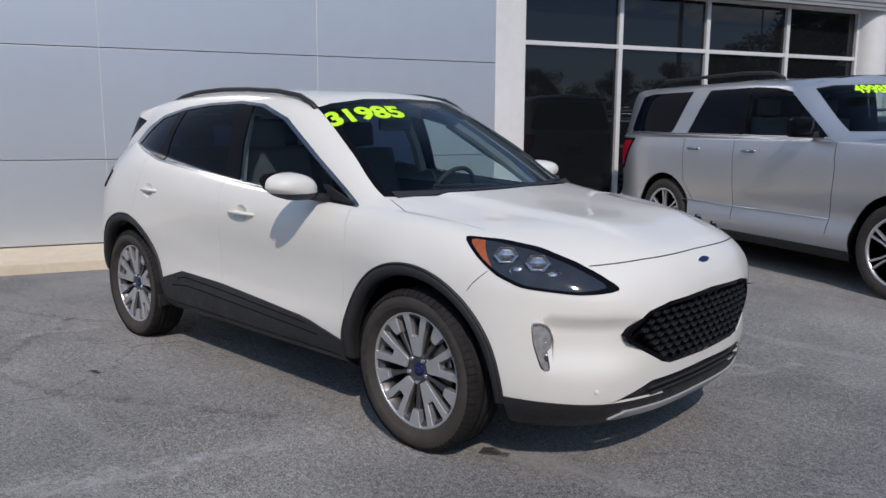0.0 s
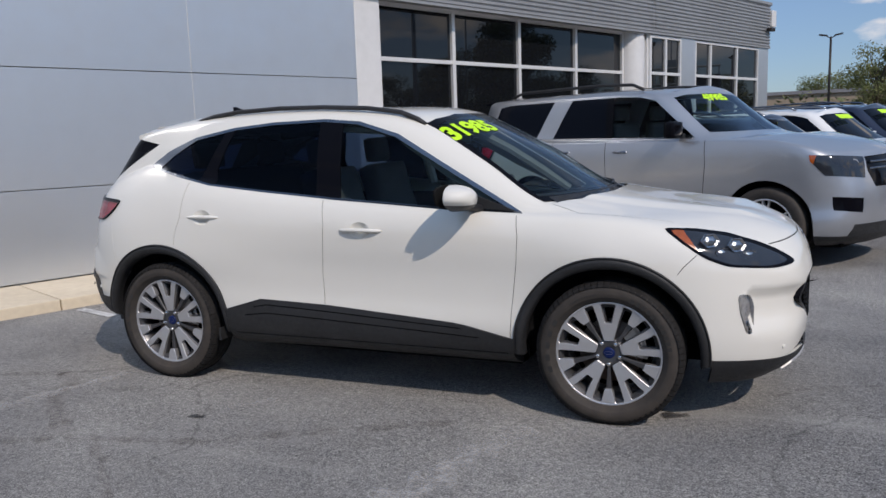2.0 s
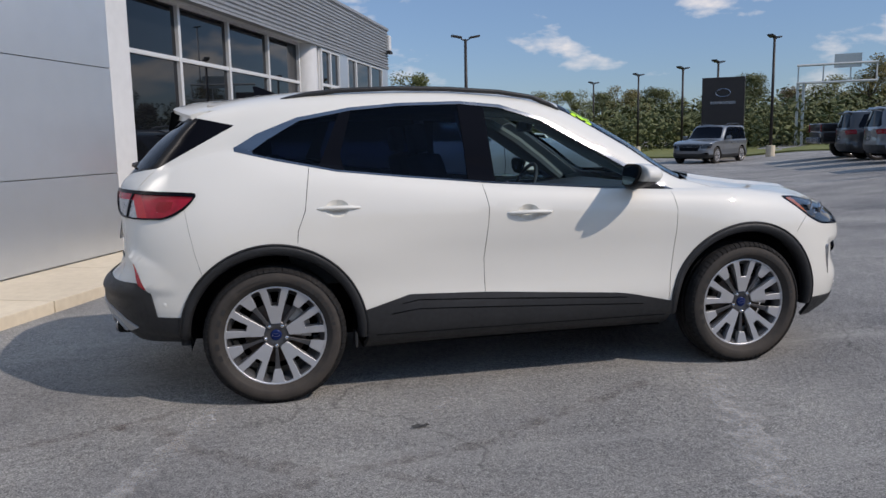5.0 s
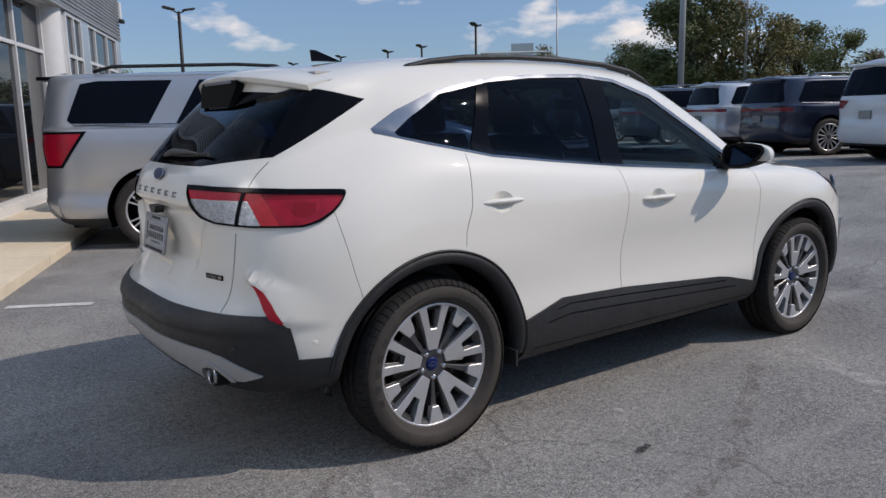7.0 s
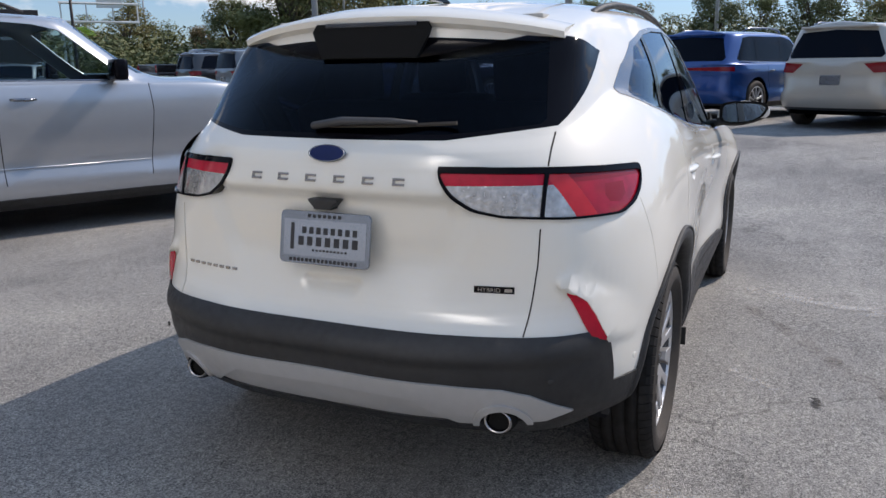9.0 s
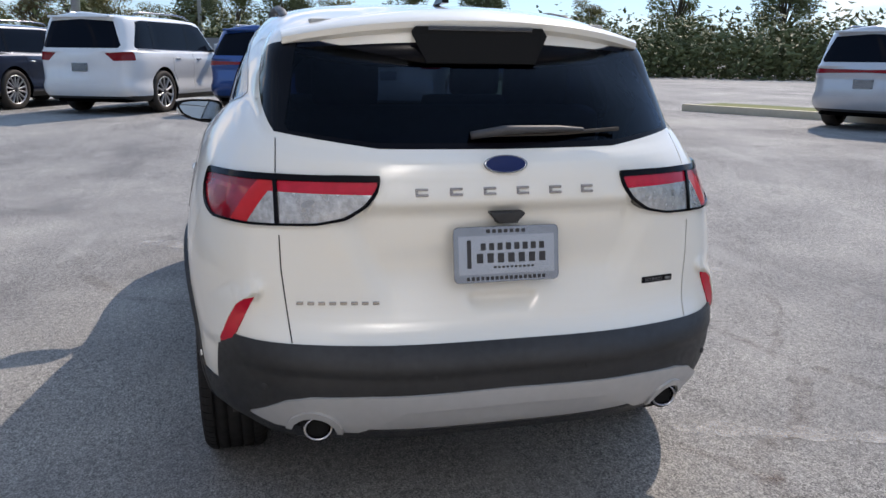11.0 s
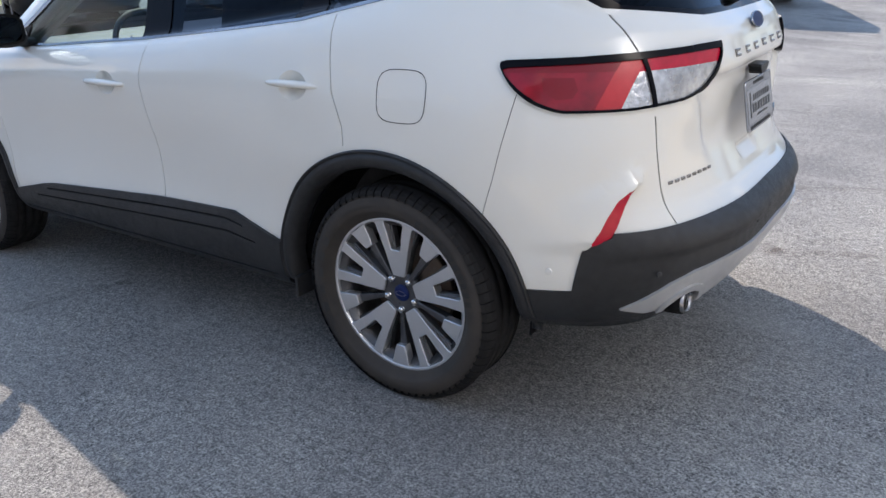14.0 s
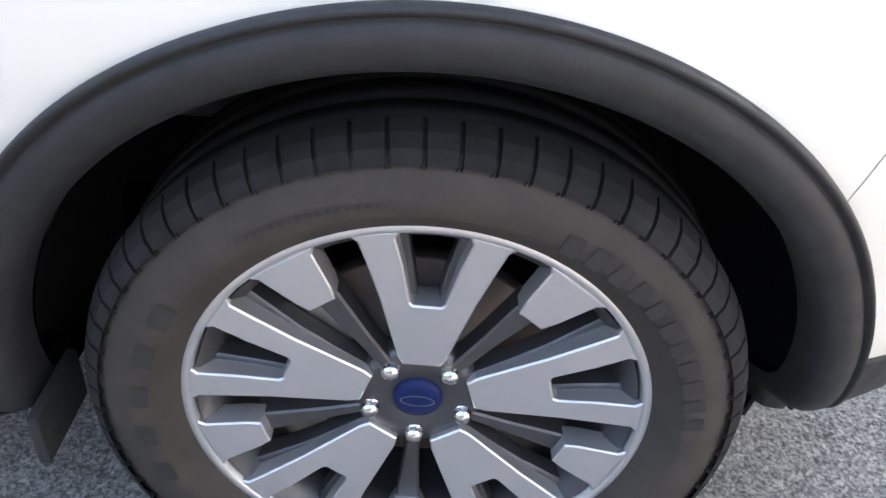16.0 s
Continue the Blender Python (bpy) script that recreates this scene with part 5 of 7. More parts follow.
MIRROR_EDGE = ((-.124, -.030), (-.126, .030), (-.108, .052), (-.05, .063), (.05, .064), (.108, .056), (.128, .040), (.130, .022), (.108, -.016), (.060, -.046), (.0, -.060), (-.07, -.062), (-.110, -.052))
for s in (1, -1):
    at = Matrix.Translation((1.955, s * 0.985, 1.128)) @ Matrix.Rotation(radians(-6 * s), 4, "Z") @ Matrix.Diagonal((1, s, 1, 1))
    top = mirror_bm()
    low = carve(top, [(Vector((0, 0, -0.026)), Vector((0.05, 0, 1)).normalized())])
    for b_ in (top, low):
        bmesh.ops.transform(b_, matrix=at, verts=b_.verts[:])
        bmesh.ops.recalc_face_normals(b_, faces=b_.faces[:])
    mir = part("door_mirror", top, M["white"], hero, "white door mirror with black base", smooth=True)
    part("mirror_base", low, M["black_plastic"], mir, smooth=True)
    arm = tube([(2.03, s * 0.80, 1.060), (2.00, s * 0.86, 1.072), (1.985, s * 0.93, 1.085)], [0.040, 0.034, 0.030], 12, flat=0.6)
    part("mirror_arm", arm, M["black_plastic"], mir, smooth=True)
    rimp = prism([(-s * x, z) for x, z in MIRROR_EDGE][::-s], 0.012)
    MAT = Matrix.Rotation(radians(-90 + 6 * s), 4, "Z") @ Matrix.Rotation(radians(83), 4, "X")
    part("mirror_rim", rimp, M["seam"], mir, at=Matrix.Translation((1.931, s * 0.985, 1.130)) @ MAT)
    gl = prism([(-s * x * .87, z * .82) for x, z in MIRROR_EDGE][::-s], 0.004)
    part("mirror_glass", gl, M["mirror"], mir, at=Matrix.Translation((1.920, s * 0.985, 1.130)) @ MAT)
    sail = prism([(2.235, 1.045), (2.06, 1.058), (1.985, 1.13), (2.02, 1.128)], 0.012)
    bmesh.ops.transform(sail, matrix=Matrix(((1, 0, 0, 0), (0, 0, s, s * 0.790), (0, 1, 0, 0), (0, 0, 0, 1))), verts=sail.verts[:])
    part("mirror_sail", sail, M["black_plastic"], mir)
    # handles
    for x0, x1, z, y in ((1.252, 1.504, .944, .893), (.216, .468, 1.006, .897)):
        n = 14
        pts = [(x0 + (x1 - x0) * k / n, s * (y + 0.026 * math.sin(math.pi * k / n) ** .45 - .010), z + .004 * math.sin(math.pi * k / n)) for k in range(n + 1)]
        hd = tube(pts, [0.007 + 0.0125 * math.sin(math.pi * (k + .6) / (n + 1.2)) ** .5 for k in range(n + 1)], 12, flat=0.62)
        part("door_handle", hd, M["white"], hero, smooth=True)
    # roof rail
    rail = [(1.655, .575, 1.512), (1.60, .572, 1.548), (1.50, .572, 1.588), (1.30, .576, 1.618), (1.0, .580, 1.636), (.7, .578, 1.641), (.4, .572, 1.632), (.22, .566, 1.612), (.12, .560, 1.590), (.06, .558, 1.570)]
    part("roof_rail", tube([(x, s * y, z - .012) for x, y, z in rail], 0.017, 10, flat=0.8), M["black_plastic"], hero, "black roof rail", smooth=True)
    part("roof_ditch", tube([(x, s * y, z) for x, y, z in ((.10, .565, 1.572), (-.05, .552, 1.556), (-.20, .54, 1.534), (-.27, .53, 1.522))], 0.012, 8, flat=.5), M["gloss_black"], hero, smooth=True)
    # exhaust tip
    ex = lathe([(0.034, 0.10), (0.035, 0.0), (0.040, -0.010), (0.045, -0.004), (0.046, 0.02), (0.045, 0.16)], 32, "X")
    bmesh.ops.transform(ex, matrix=Matrix.Translation((-0.816, s * 0.545, 0.400)) @ Matrix.Rotation(radians(6), 4, "Y") @ Matrix.Diagonal((1, .95, .80, 1)), verts=ex.verts[:])
    tip = part("exhaust_tip", ex, M["dark_chrome"], hero, "bright exhaust tip", smooth=True)
    hole = lathe([(0.001, 0.05), (0.030, 0.05)], 24, "X")
    bmesh.ops.translate(hole, verts=hole.verts[:], vec=(-0.859, s * 0.545, 0.398))
    part("exhaust_bore", hole, M["seam"], tip)
    sur = lathe([(0.038, -0.004), (0.046, -0.007), (0.049, 0.02), (0.049, 0.09)], 32, "X")
    bmesh.ops.translate(sur, verts=sur.verts[:], vec=(-0.808, s * 0.545, 0.404))
    part("exhaust_surround", sur, M["seam"], hero, smooth=True)
    # parking sensors
    for x, y, z, d in ((-.536, .872, .552, (-.3, 1, 0)), (-.782, .690, .528, (-1, .55, 0)), (-.925, .23, .575, (-1, .1, 0)), (3.142, .866, .535, (.3, 1, 0)), (3.50, .655, .395, (.8, .7, 0))):
        sn = lathe([(0.0095, -0.002), (0.0095, 0.0004), (0.0085, 0.0008), (0.001, 0.0009)], 20, "Z")
        dd = Vector((d[0], d[1] * s, d[2])).normalized()
        part("parking_sensor", sn, M["white"] if abs(y) > .8 or x > 3.4 else M["black_plastic"], hero, smooth=True, at=Matrix.Translation(Vector((x, y * s, z)) + dd * .002) @ dd.to_track_quat("Z", "Y").to_matrix().to_4x4())
    # mud flaps
    part("mud_flap", box_bm(.405, .418, s * .86 - .055, s * .86 + .055, .270, .345, bevel=.004), M["black_plastic"], hero)

# roof spoiler
def spoiler_bm():
    b = bmesh.new()
    ys = [0.592 * k / 16 for k in range(-16, 17)]
    rows = []
    for y in ys:
        f = abs(y) / 0.592
        tipx = -0.515 + 0.135 * f ** 2.6
        zt = 1.556 - 0.055 * f ** 2.2
        root = -0.27 + 0.10 * f
        zr = 1.600 - 0.082 * f ** 2
        zl = 1.420 + 0.050 * f ** 5
        xl = -0.534 + 0.168 * f ** 2.4
        rows.append([b.verts.new(p) for p in ((root, y, zr - .001), ((root + tipx) / 2, y, (zr + zt) / 2 + .010), (tipx + .012, y, zt + .002), (tipx, y, zt - .008), (tipx + .006, y, zt - .026),
                                              (tipx + .034, y, zt - .038), (tipx * .66 + xl * .34 + .030, y, (zt - .04) * .68 + zl * .32), (xl, y, zl), (xl + .05, y, zl - .012))])
    for p, q in zip(rows, rows[1:]):
        for k in range(8):
            b.faces.new((p[k], p[k + 1], q[k + 1], q[k])).tag = k > 5
    b.faces.new(rows[0])
    b.faces.new(rows[-1][::-1])
    low = bmesh.new()
    for p, q in zip(rows, rows[1:]):
        for k in (6, 7):
            low.faces.new([low.verts.new(v.co) for v in (p[k], p[k + 1], q[k + 1], q[k])])
    bmesh.ops.remove_doubles(low, verts=low.verts[:], dist=1e-5)
    bmesh.ops.recalc_face_normals(low, faces=low.faces[:])
    bmesh.ops.delete(b, geom=[f for f in b.faces if f.tag], context="FACES")
    bmesh.ops.recalc_face_normals(b, faces=b.faces[:])
    for e in b.edges:
        if all(v.co.z < 1.56 for v in e.verts) and len(e.link_faces) == 2 and e.calc_face_angle() > 0.6:
            e.smooth = False
    return b, low


spo_top, spo_low = spoiler_bm()
spo = part("roof_spoiler", spo_top, M["white"], hero, "white roof spoiler over the tailgate glass", smooth=True)
part("spoiler_underside", spo_low, M["gloss_black"], spo, "glossy dark panel below the spoiler lip", smooth=True)
box3 = bmesh.new()
q_ = [[box3.verts.new((x + dx, s * yy, z)) for s in (-1, 1)] for x, yy, z, dx in ((-.516, .200, 1.529, 0), (-.520, .215, 1.505, 0), (-.541, .172, 1.422, 0), (-.50, .172, 1.414, 0), (-.44, .20, 1.53, 0))]
for k in range(5):
    a_, c_ = q_[k], q_[(k + 1) % 5]
    box3.faces.new((a_[0], a_[1], c_[1], c_[0]))
for sd in (0, 1):
    box3.faces.new([r_[sd] for r_ in q_][::1 if sd else -1])
bmesh.ops.recalc_face_normals(box3, faces=box3.faces[:])
part("spoiler_housing", box3, M["seam"], spo, "black housing under the spoiler")
part("stop_lamp", box_bm(-.522, -.49, -.165, .165, 1.517, 1.531, bevel=.004), M["lamp_cover"], spo)

# shark-fin aerial
fin = prism([(0.075, 0), (-0.075, 0), (-0.085, 0.052), (-0.060, 0.052)], 0.026)
bmesh.ops.transform(fin, matrix=Matrix(((1, 0, 0, 0.02), (0, 0, 1, -0.013), (0, 1, 0, 1.630), (0, 0, 0, 1))), verts=fin.verts[:])
for v in fin.verts:
    if v.co.z > 1.66:
        v.co.y *= 0.35
part("aerial", fin, M["gloss_black"], hero, "dark shark-fin roof aerial")

# rear wiper
wip = tube([(-.735, .085, 1.222), (-.742, -.02, 1.238), (-.738, -.18, 1.240), (-.728, -.26, 1.236)], [.017, .019, .013, .008], 10, flat=.7)
wp = part("rear_wiper", wip, M["wiper"], hero, smooth=True)
part("wiper_blade", tube([(-.735, .05, 1.222), (-.730, -.20, 1.226), (-.715, -.38, 1.236)], .006, 6), M["rubber"], wp)
# windscreen wipers and cowl
for s in (1, -1):
    part("wiper", tube([(2.545, .10 * s + .10, 1.108), (2.50, .30 * s + .16, 1.120), (2.42, .52 * s + .05, 1.128)], [.010, .008, .006], 6), M["black_plastic"], hero)
cowl = bmesh.new()
rr = []
for k in range(-12, 13):
    y = .70 * k / 12
    x = 2.625 - .32 * (abs(y) / .7) ** 2.2 * .62
    rr.append([cowl.verts.new((x + .005, y, 1.082 - .012 * abs(y))), cowl.verts.new((x - .02, y, 1.100 - .012 * abs(y))), cowl.verts.new((x - .05, y, 1.120 - .012 * abs(y)))])
for p, q in zip(rr, rr[1:]):
    for k in range(2):
        cowl.faces.new((p[k], p[k + 1], q[k + 1], q[k]))
bmesh.ops.recalc_face_normals(cowl, faces=cowl.faces[:])
part("cowl_panel", cowl, M["black_plastic"], hero)

# licence plate with plain bars in place of its lettering
M["plate"] = mat("plate_frame", (0.28, 0.295, 0.32), 0.22, metal=0.85, noise=0.08, scale=40)
M["plate_pale"] = mat("pale_plate_field", (0.40, 0.42, 0.45), 0.25, metal=0.85, noise=0.06, scale=30)
M["ink"] = mat("black_ink", (0.02, 0.021, 0.024), 0.5)
PL = on_slope((-0.832, 0, 0.895), (0, -1, 0), (0.17, 0, 1))
pl = part("licence_plate", prism([(sx * .141 + .016 * math.cos(a), sy * .064 + .016 * math.sin(a)) for sx, sy, a0 in ((1, 1, 0), (-1, 1, 90), (-1, -1, 180), (1, -1, 270)) for a in [radians(a0 + 22.5 * q) for q in range(5)]], .006, .0015), M["plate"], hero, "shiny silver licence plate with dark bars", at=PL)
part("plate_field", box_bm(-.143, .143, -.056, .054, .0058, .0068), M["plate_pale"], pl)
for row, (x0, x1, y0, y1, n) in enumerate(((-.060, .062, .061, .071, 7), (-.078, .122, .012, .032, 8), (-.090, .128, -.024, .003, 7), (-.040, .085, -.040, -.034, 10), (-.12, .12, -.073, -.063, 17))):
    w = (x1 - x0) / n
    for k in range(n):
        part("bar", box_bm(x0 + w * k, x0 + w * (k + .60), y0, y1, .0060, .0074), M["ink"], pl)
part("plate_mark", box_bm(-.118, -.106, -.038, .042, .0060, .0074), M["ink"], pl)
# recess lamp over the plate, pull recess below it
lampbox = box_bm(-.842, -.80, -.050, .050, .984, 1.016, bevel=.006)
for v in lampbox.verts:
    if v.co.z < 1.0:
        v.co.y *= .6
part("plate_lamp", lampbox, M["black_plastic"], hero)
# model lettering as plain bright bars, laid on the tailgate skin
gate_bm = bmesh.new()
gate_bm.from_mesh(tailgate.data)
gate_tree = BVHTree.FromBMesh(gate_bm)


def on_gate(y, z):
    hit = gate_tree.ray_cast(Vector((-2, y, z)), Vector((1, 0, 0)))
    p = hit[0] or Vector((-.80, y, z))
    n = hit[1] or Vector((-1, 0, 0))
    n = n if n.x < 0 else -n
    right = Vector((0, 0, 1)).cross(n)
    return on_slope(p, right, (0, 0, 1))


for k in range(6):
    for dz in (.0075, -.0075):
        part("badge_bar", box_bm(-.018, .018, -.0035, .0035, -.002, .005, bevel=.0015), M["dark_chrome"], hero, at=on_gate(.245 - .0975 * k, 1.075 + dz))
    part("badge_bar", box_bm(-.004, .004, -.0042, .0042, -.002, .004, bevel=.001), M["dark_chrome"], hero, at=on_gate(.259 - .0975 * k, 1.075))
for k in range(8):
    part("badge_bar", box_bm(-.0095, .0095, -.0045, .0045, -.002, .004, bevel=.0015), M["dark_chrome"], hero, at=on_gate(.582 - .0300 * k, .760))
hb = part("badge_plate", box_bm(-.058, .058, -.010, .010, -.002, .003, bevel=.002), M["gloss_black"], hero, at=on_gate(-.515, .776))
lettering("badge_lettering", "HYBRID", 0.019, Matrix.Translation((-.014, -.001, .0032)), M["chrome"], hb, 0.0005)
part("badge_mark", box_bm(.030, .052, -.005, .005, .003, .0036), M["chrome"], hb)
gate_bm.free()

# ---- cabin ----
M["lining"] = mat("grey_pillar_lining", (0.20, 0.205, 0.20), 0.8, noise=.15, scale=25)
def seat(x, y, w, rear=False):
    st = part("seat", box_bm(x - .26, x + .26, y - w / 2, y + w / 2, .56, .72, bevel=.05), M["fabric"], hero, "grey fabric seat", smooth=True)
    bk = box_bm(-.07, .07, -w / 2, w / 2, 0, .62, bevel=.05)
    bmesh.ops.transform(bk, matrix=Matrix.Translation((x - .24, y, .66)) @ Matrix.Rotation(radians(-16), 4, "Y"), verts=bk.verts[:])
    part("seat_back", bk, M["fabric"], st, smooth=True)
    for hy in ((y,) if not rear else (y - .36, y + .36)):
        hr = box_bm(-.045, .045, -.12, .12, 0, .17, bevel=.04)
        bmesh.ops.transform(hr, matrix=Matrix.Translation((x - .43, hy, 1.27)) @ Matrix.Rotation(radians(-8), 4, "Y"), verts=hr.verts[:])
        part("headrest", hr, M["fabric"], st, smooth=True)


seat(1.30, .37, .50)
seat(1.30, -.37, .50)
seat(.42, 0, 1.26, True)
dash = box_bm(1.86, 2.36, -.72, .72, .70, 1.03, bevel=.06)
for v in dash.verts:
    v.co.z += (v.co.x - 2.1) * .10
part("dashboard", dash, M["interior"], hero, smooth=True)
wheel_ring = lathe([(.185 + .014 * math.cos(a), .014 * math.sin(a)) for a in [2 * math.pi * k / 8 for k in range(8)]], 32, "X", closed=True)
sw = Matrix.Translation((1.76, .37, .99)) @ Matrix.Rotation(radians(24), 4, "Y")
bmesh.ops.transform(wheel_ring, matrix=sw, verts=wheel_ring.verts[:])
st_w = part("steering_wheel", wheel_ring, M["interior"], hero, smooth=True)
part("steering_boss", box_bm(1.74, 1.80, .24, .50, .95, 1.03, bevel=.02), M["interior"], st_w)
part("rear_view_mirror", box_bm(1.63, 1.66, -.12, .12, 1.385, 1.45, bevel=.012), M["interior"], hero)
part("sensor_pod", box_bm(1.66, 1.78, -.09, .09, 1.46, 1.535, bevel=.02), M["interior"], hero)
part("cabin_floor", box_bm(.46, 2.2, -.76, .76, .40, .46), M["interior"], hero)
part("boot_floor", box_bm(-.60, .455, -.50, .50, .40, .46), M["interior"], hero)
part("centre_console", box_bm(1.05, 1.90, -.11, .11, .46, .80, bevel=.03), M["interior"], hero)
for s in (1, -1):
    part("door_lining", box_bm(.48, 2.2, s * .78 - .02, s * .78 + .02, .46, 1.03, bevel=.01), M["interior"], hero)
    part("door_lining", box_bm(.25, .478, s * .78 - .02, s * .78 + .02, .82, 1.03, bevel=.01), M["interior"], hero)
    part("pillar_lining", tube([(1.13, s * .735, 1.10), (1.10, s * .690, 1.30), (1.06, s * .610, 1.50)], .035, 8), M["beige"], hero)
    part("front_pillar_lining", tube([(2.16, s * .700, 1.055), (1.98, s * .640, 1.190), (1.78, s * .585, 1.330), (1.58, s * .535, 1.445), (1.36, s * .545, 1.490), (1.0, s * .555, 1.520), (.4, s * .540, 1.515), (-.02, s * .52, 1.475)], [.034, .036, .036, .034, .034, .034, .034, .034], 8), M["lining"], hero)
    cover = bmesh.new()
    fr_, re_ = [(2.28, .665, 1.085), (2.02, .605, 1.262), (1.72, .527, 1.455)], [(2.14, .742, 1.045), (1.80, .672, 1.225), (1.50, .592, 1.412)]
    cv = [[cover.verts.new((p_[0], s * p_[1], p_[2])) for p_ in e_] for e_ in (fr_, re_)]
    for k in range(2):
        cover.faces.new((cv[0][k], cv[1][k], cv[1][k + 1], cv[0][k + 1]))
    r_ = bmesh.ops.extrude_face_region(cover, geom=cover.faces[:])
    bmesh.ops.translate(cover, verts=[v for v in r_["geom"] if isinstance(v, bmesh.types.BMVert)], vec=(0, -s * .008, -.006))
    bmesh.ops.recalc_face_normals(cover, faces=cover.faces[:])
    part("windscreen_pillar_cover", cover, M["lining"], hero)
    part("tail_pillar_lining", tube([(-.10, s * .64, 1.10), (-.28, s * .60, 1.28), (-.20, s * .55, 1.46)], .05, 8), M["interior"], hero)
head_l = box_bm(-.30, 1.45, -.50, .50, 1.535, 1.555, bevel=.008)
part("headliner", head_l, M["beige"], hero)
part("parcel_shelf", box_bm(-.62, .0, -.58, .58, 1.06, 1.08), M["interior"], hero)
# fuel flap on the left flank, outlined by its gap
flap = tube([(-.078 + .083 * math.copysign(abs(math.cos(a)) ** .55, math.cos(a)), .0, 1.0 + .073 * math.copysign(abs(math.sin(a)) ** .55, math.sin(a))) for a in [2 * math.pi * k / 40 for k in range(41)]], .0012, 5)
shell_bm = bmesh.new()
shell_bm.from_mesh(shell.data)
tree = BVHTree.FromBMesh(shell_bm)
for v in flap.verts:
    hit = tree.ray_cast(Vector((v.co.x, 2.0, v.co.z)), Vector((0, -1, 0)))
    v.co.y += hit[0].y + .0003 if hit[0] else .88
shell_bm.free()
part("fuel_flap_gap", flap, M["seam"], hero, "rounded outline of the fuel flap")

# ---- the other parked vehicles: one builder, each with its own proportions ----
HEAD = radians(-25.0)
FWD = Vector((math.cos(HEAD), math.sin(HEAD), 0))


def suv_lines(L, W, H, wb, ro, belt, hood, cowl, top, rake, tumble, nose=0.10):
    """Plan lines of an upright estate body; x from the rear axle."""
    f, r, w = L - ro, -ro, W / 2
    def line(inf, ins, inr, zf, zs, zr):
        return [(f - inf, 0, zf), (f - inf - .03, .45 * w, zf), (f - inf - .15, .82 * w - ins, zf), (f - .42 - inf * .5, w - .035 - ins, (zf + zs) / 2 if zf > .6 else zs),
                (wb + .05, w - ins, zs), (wb - .55, w - ins, zs), (wb * .45, w - ins, zs), (.1, w - ins, zs), (r + .42 + inr * .4, w - .02 - ins, zs), (r + .11 + inr, .84 * w - ins, zr), (r + .03 + inr, .45 * w, zr), (r + inr, 0, zr)]
    c, t = cowl, top
    yb, yr = w - .075, w - tumble
    base = [(c, 0, belt + .07), (c - .04, .42 * w, belt + .07), (c - .15, .74 * w, belt + .05), (c - .24, .84 * w, belt + .035), (c - .34, yb - .02, belt + .02), (c - .55, yb, belt + .012), (wb * .40, yb, belt + .012), (.05, yb, belt + .02), (r + .34, yb - .02, belt + .02), (r + .10, .84 * w - .06, belt + .02), (r + .05, .42 * w, belt + .02), (r + .04, 0, belt + .02)]
    edge = [(t, 0, H - .085), (t - .02, .42 * yr, H - .09), (t - .07, .78 * yr, H - .112), (t - .13, .93 * yr, H - .132), (t - .24, yr - .01, H - .11), (t - .45, yr, H - .10), (wb * .35, yr, H - .085), (.02, yr, H - .09), (r + .30 + rake, yr - .015, H - .10), (r + .10 + rake, .86 * yr, H - .105), (r + .03 + rake, .45 * yr, H - .08), (r + rake, 0, H - .07)]
    def inner(k, dz):
        return [(x + (t - .3 - x) * .0 - (.10 * k if i < 4 else (-.10 * k if i > 8 else 0)), y * (1 - k), z + dz) for i, (x, y, z) in enumerate(edge)]
    hb = [((f - .16) if i == 0 else x, y, z) for i, (x, y, z) in enumerate(line(.12 + nose * .4, .02, .02, hood, belt - .03, belt - .03))]
    hm = [(c + .55, 0, belt + .035), (c + .50, .40 * w, belt + .045), (c + .38, .72 * w, belt + .03), (c + .22, .86 * w, belt + .015), (wb - .05, yb + .02, belt), (wb - .65, yb + .045, belt), (wb * .43, yb + .045, belt), (.08, yb + .045, belt), (r + .38, yb + .02, belt), (r + .10, .84 * w - .035, belt - .005), (r + .045, .43 * w, belt - .005), (r + .03, 0, belt - .005)]
    return [line(.16, .10, .10, .25, .25, .30), line(.05, .02, .03, .34, .33, .40), line(.01, 0, 0, .48, .46, .52), line(0, .030, 0, .64, .62, .66), line(nose * .3, .01, .02, hood - .22, .80, .85),
            line(nose * .6, .0, .015, hood - .06, belt - .13, belt - .15), hb, hm, base, edge, inner(.14, .035), inner(.45, .060), [(x, 0, z + .07) for x, y, z in [(a if 4 <= i <= 8 else a, b, c_) for i, (a, b, c_) in enumerate(inner(.6, 0))]]]


ALLOY6 = {}


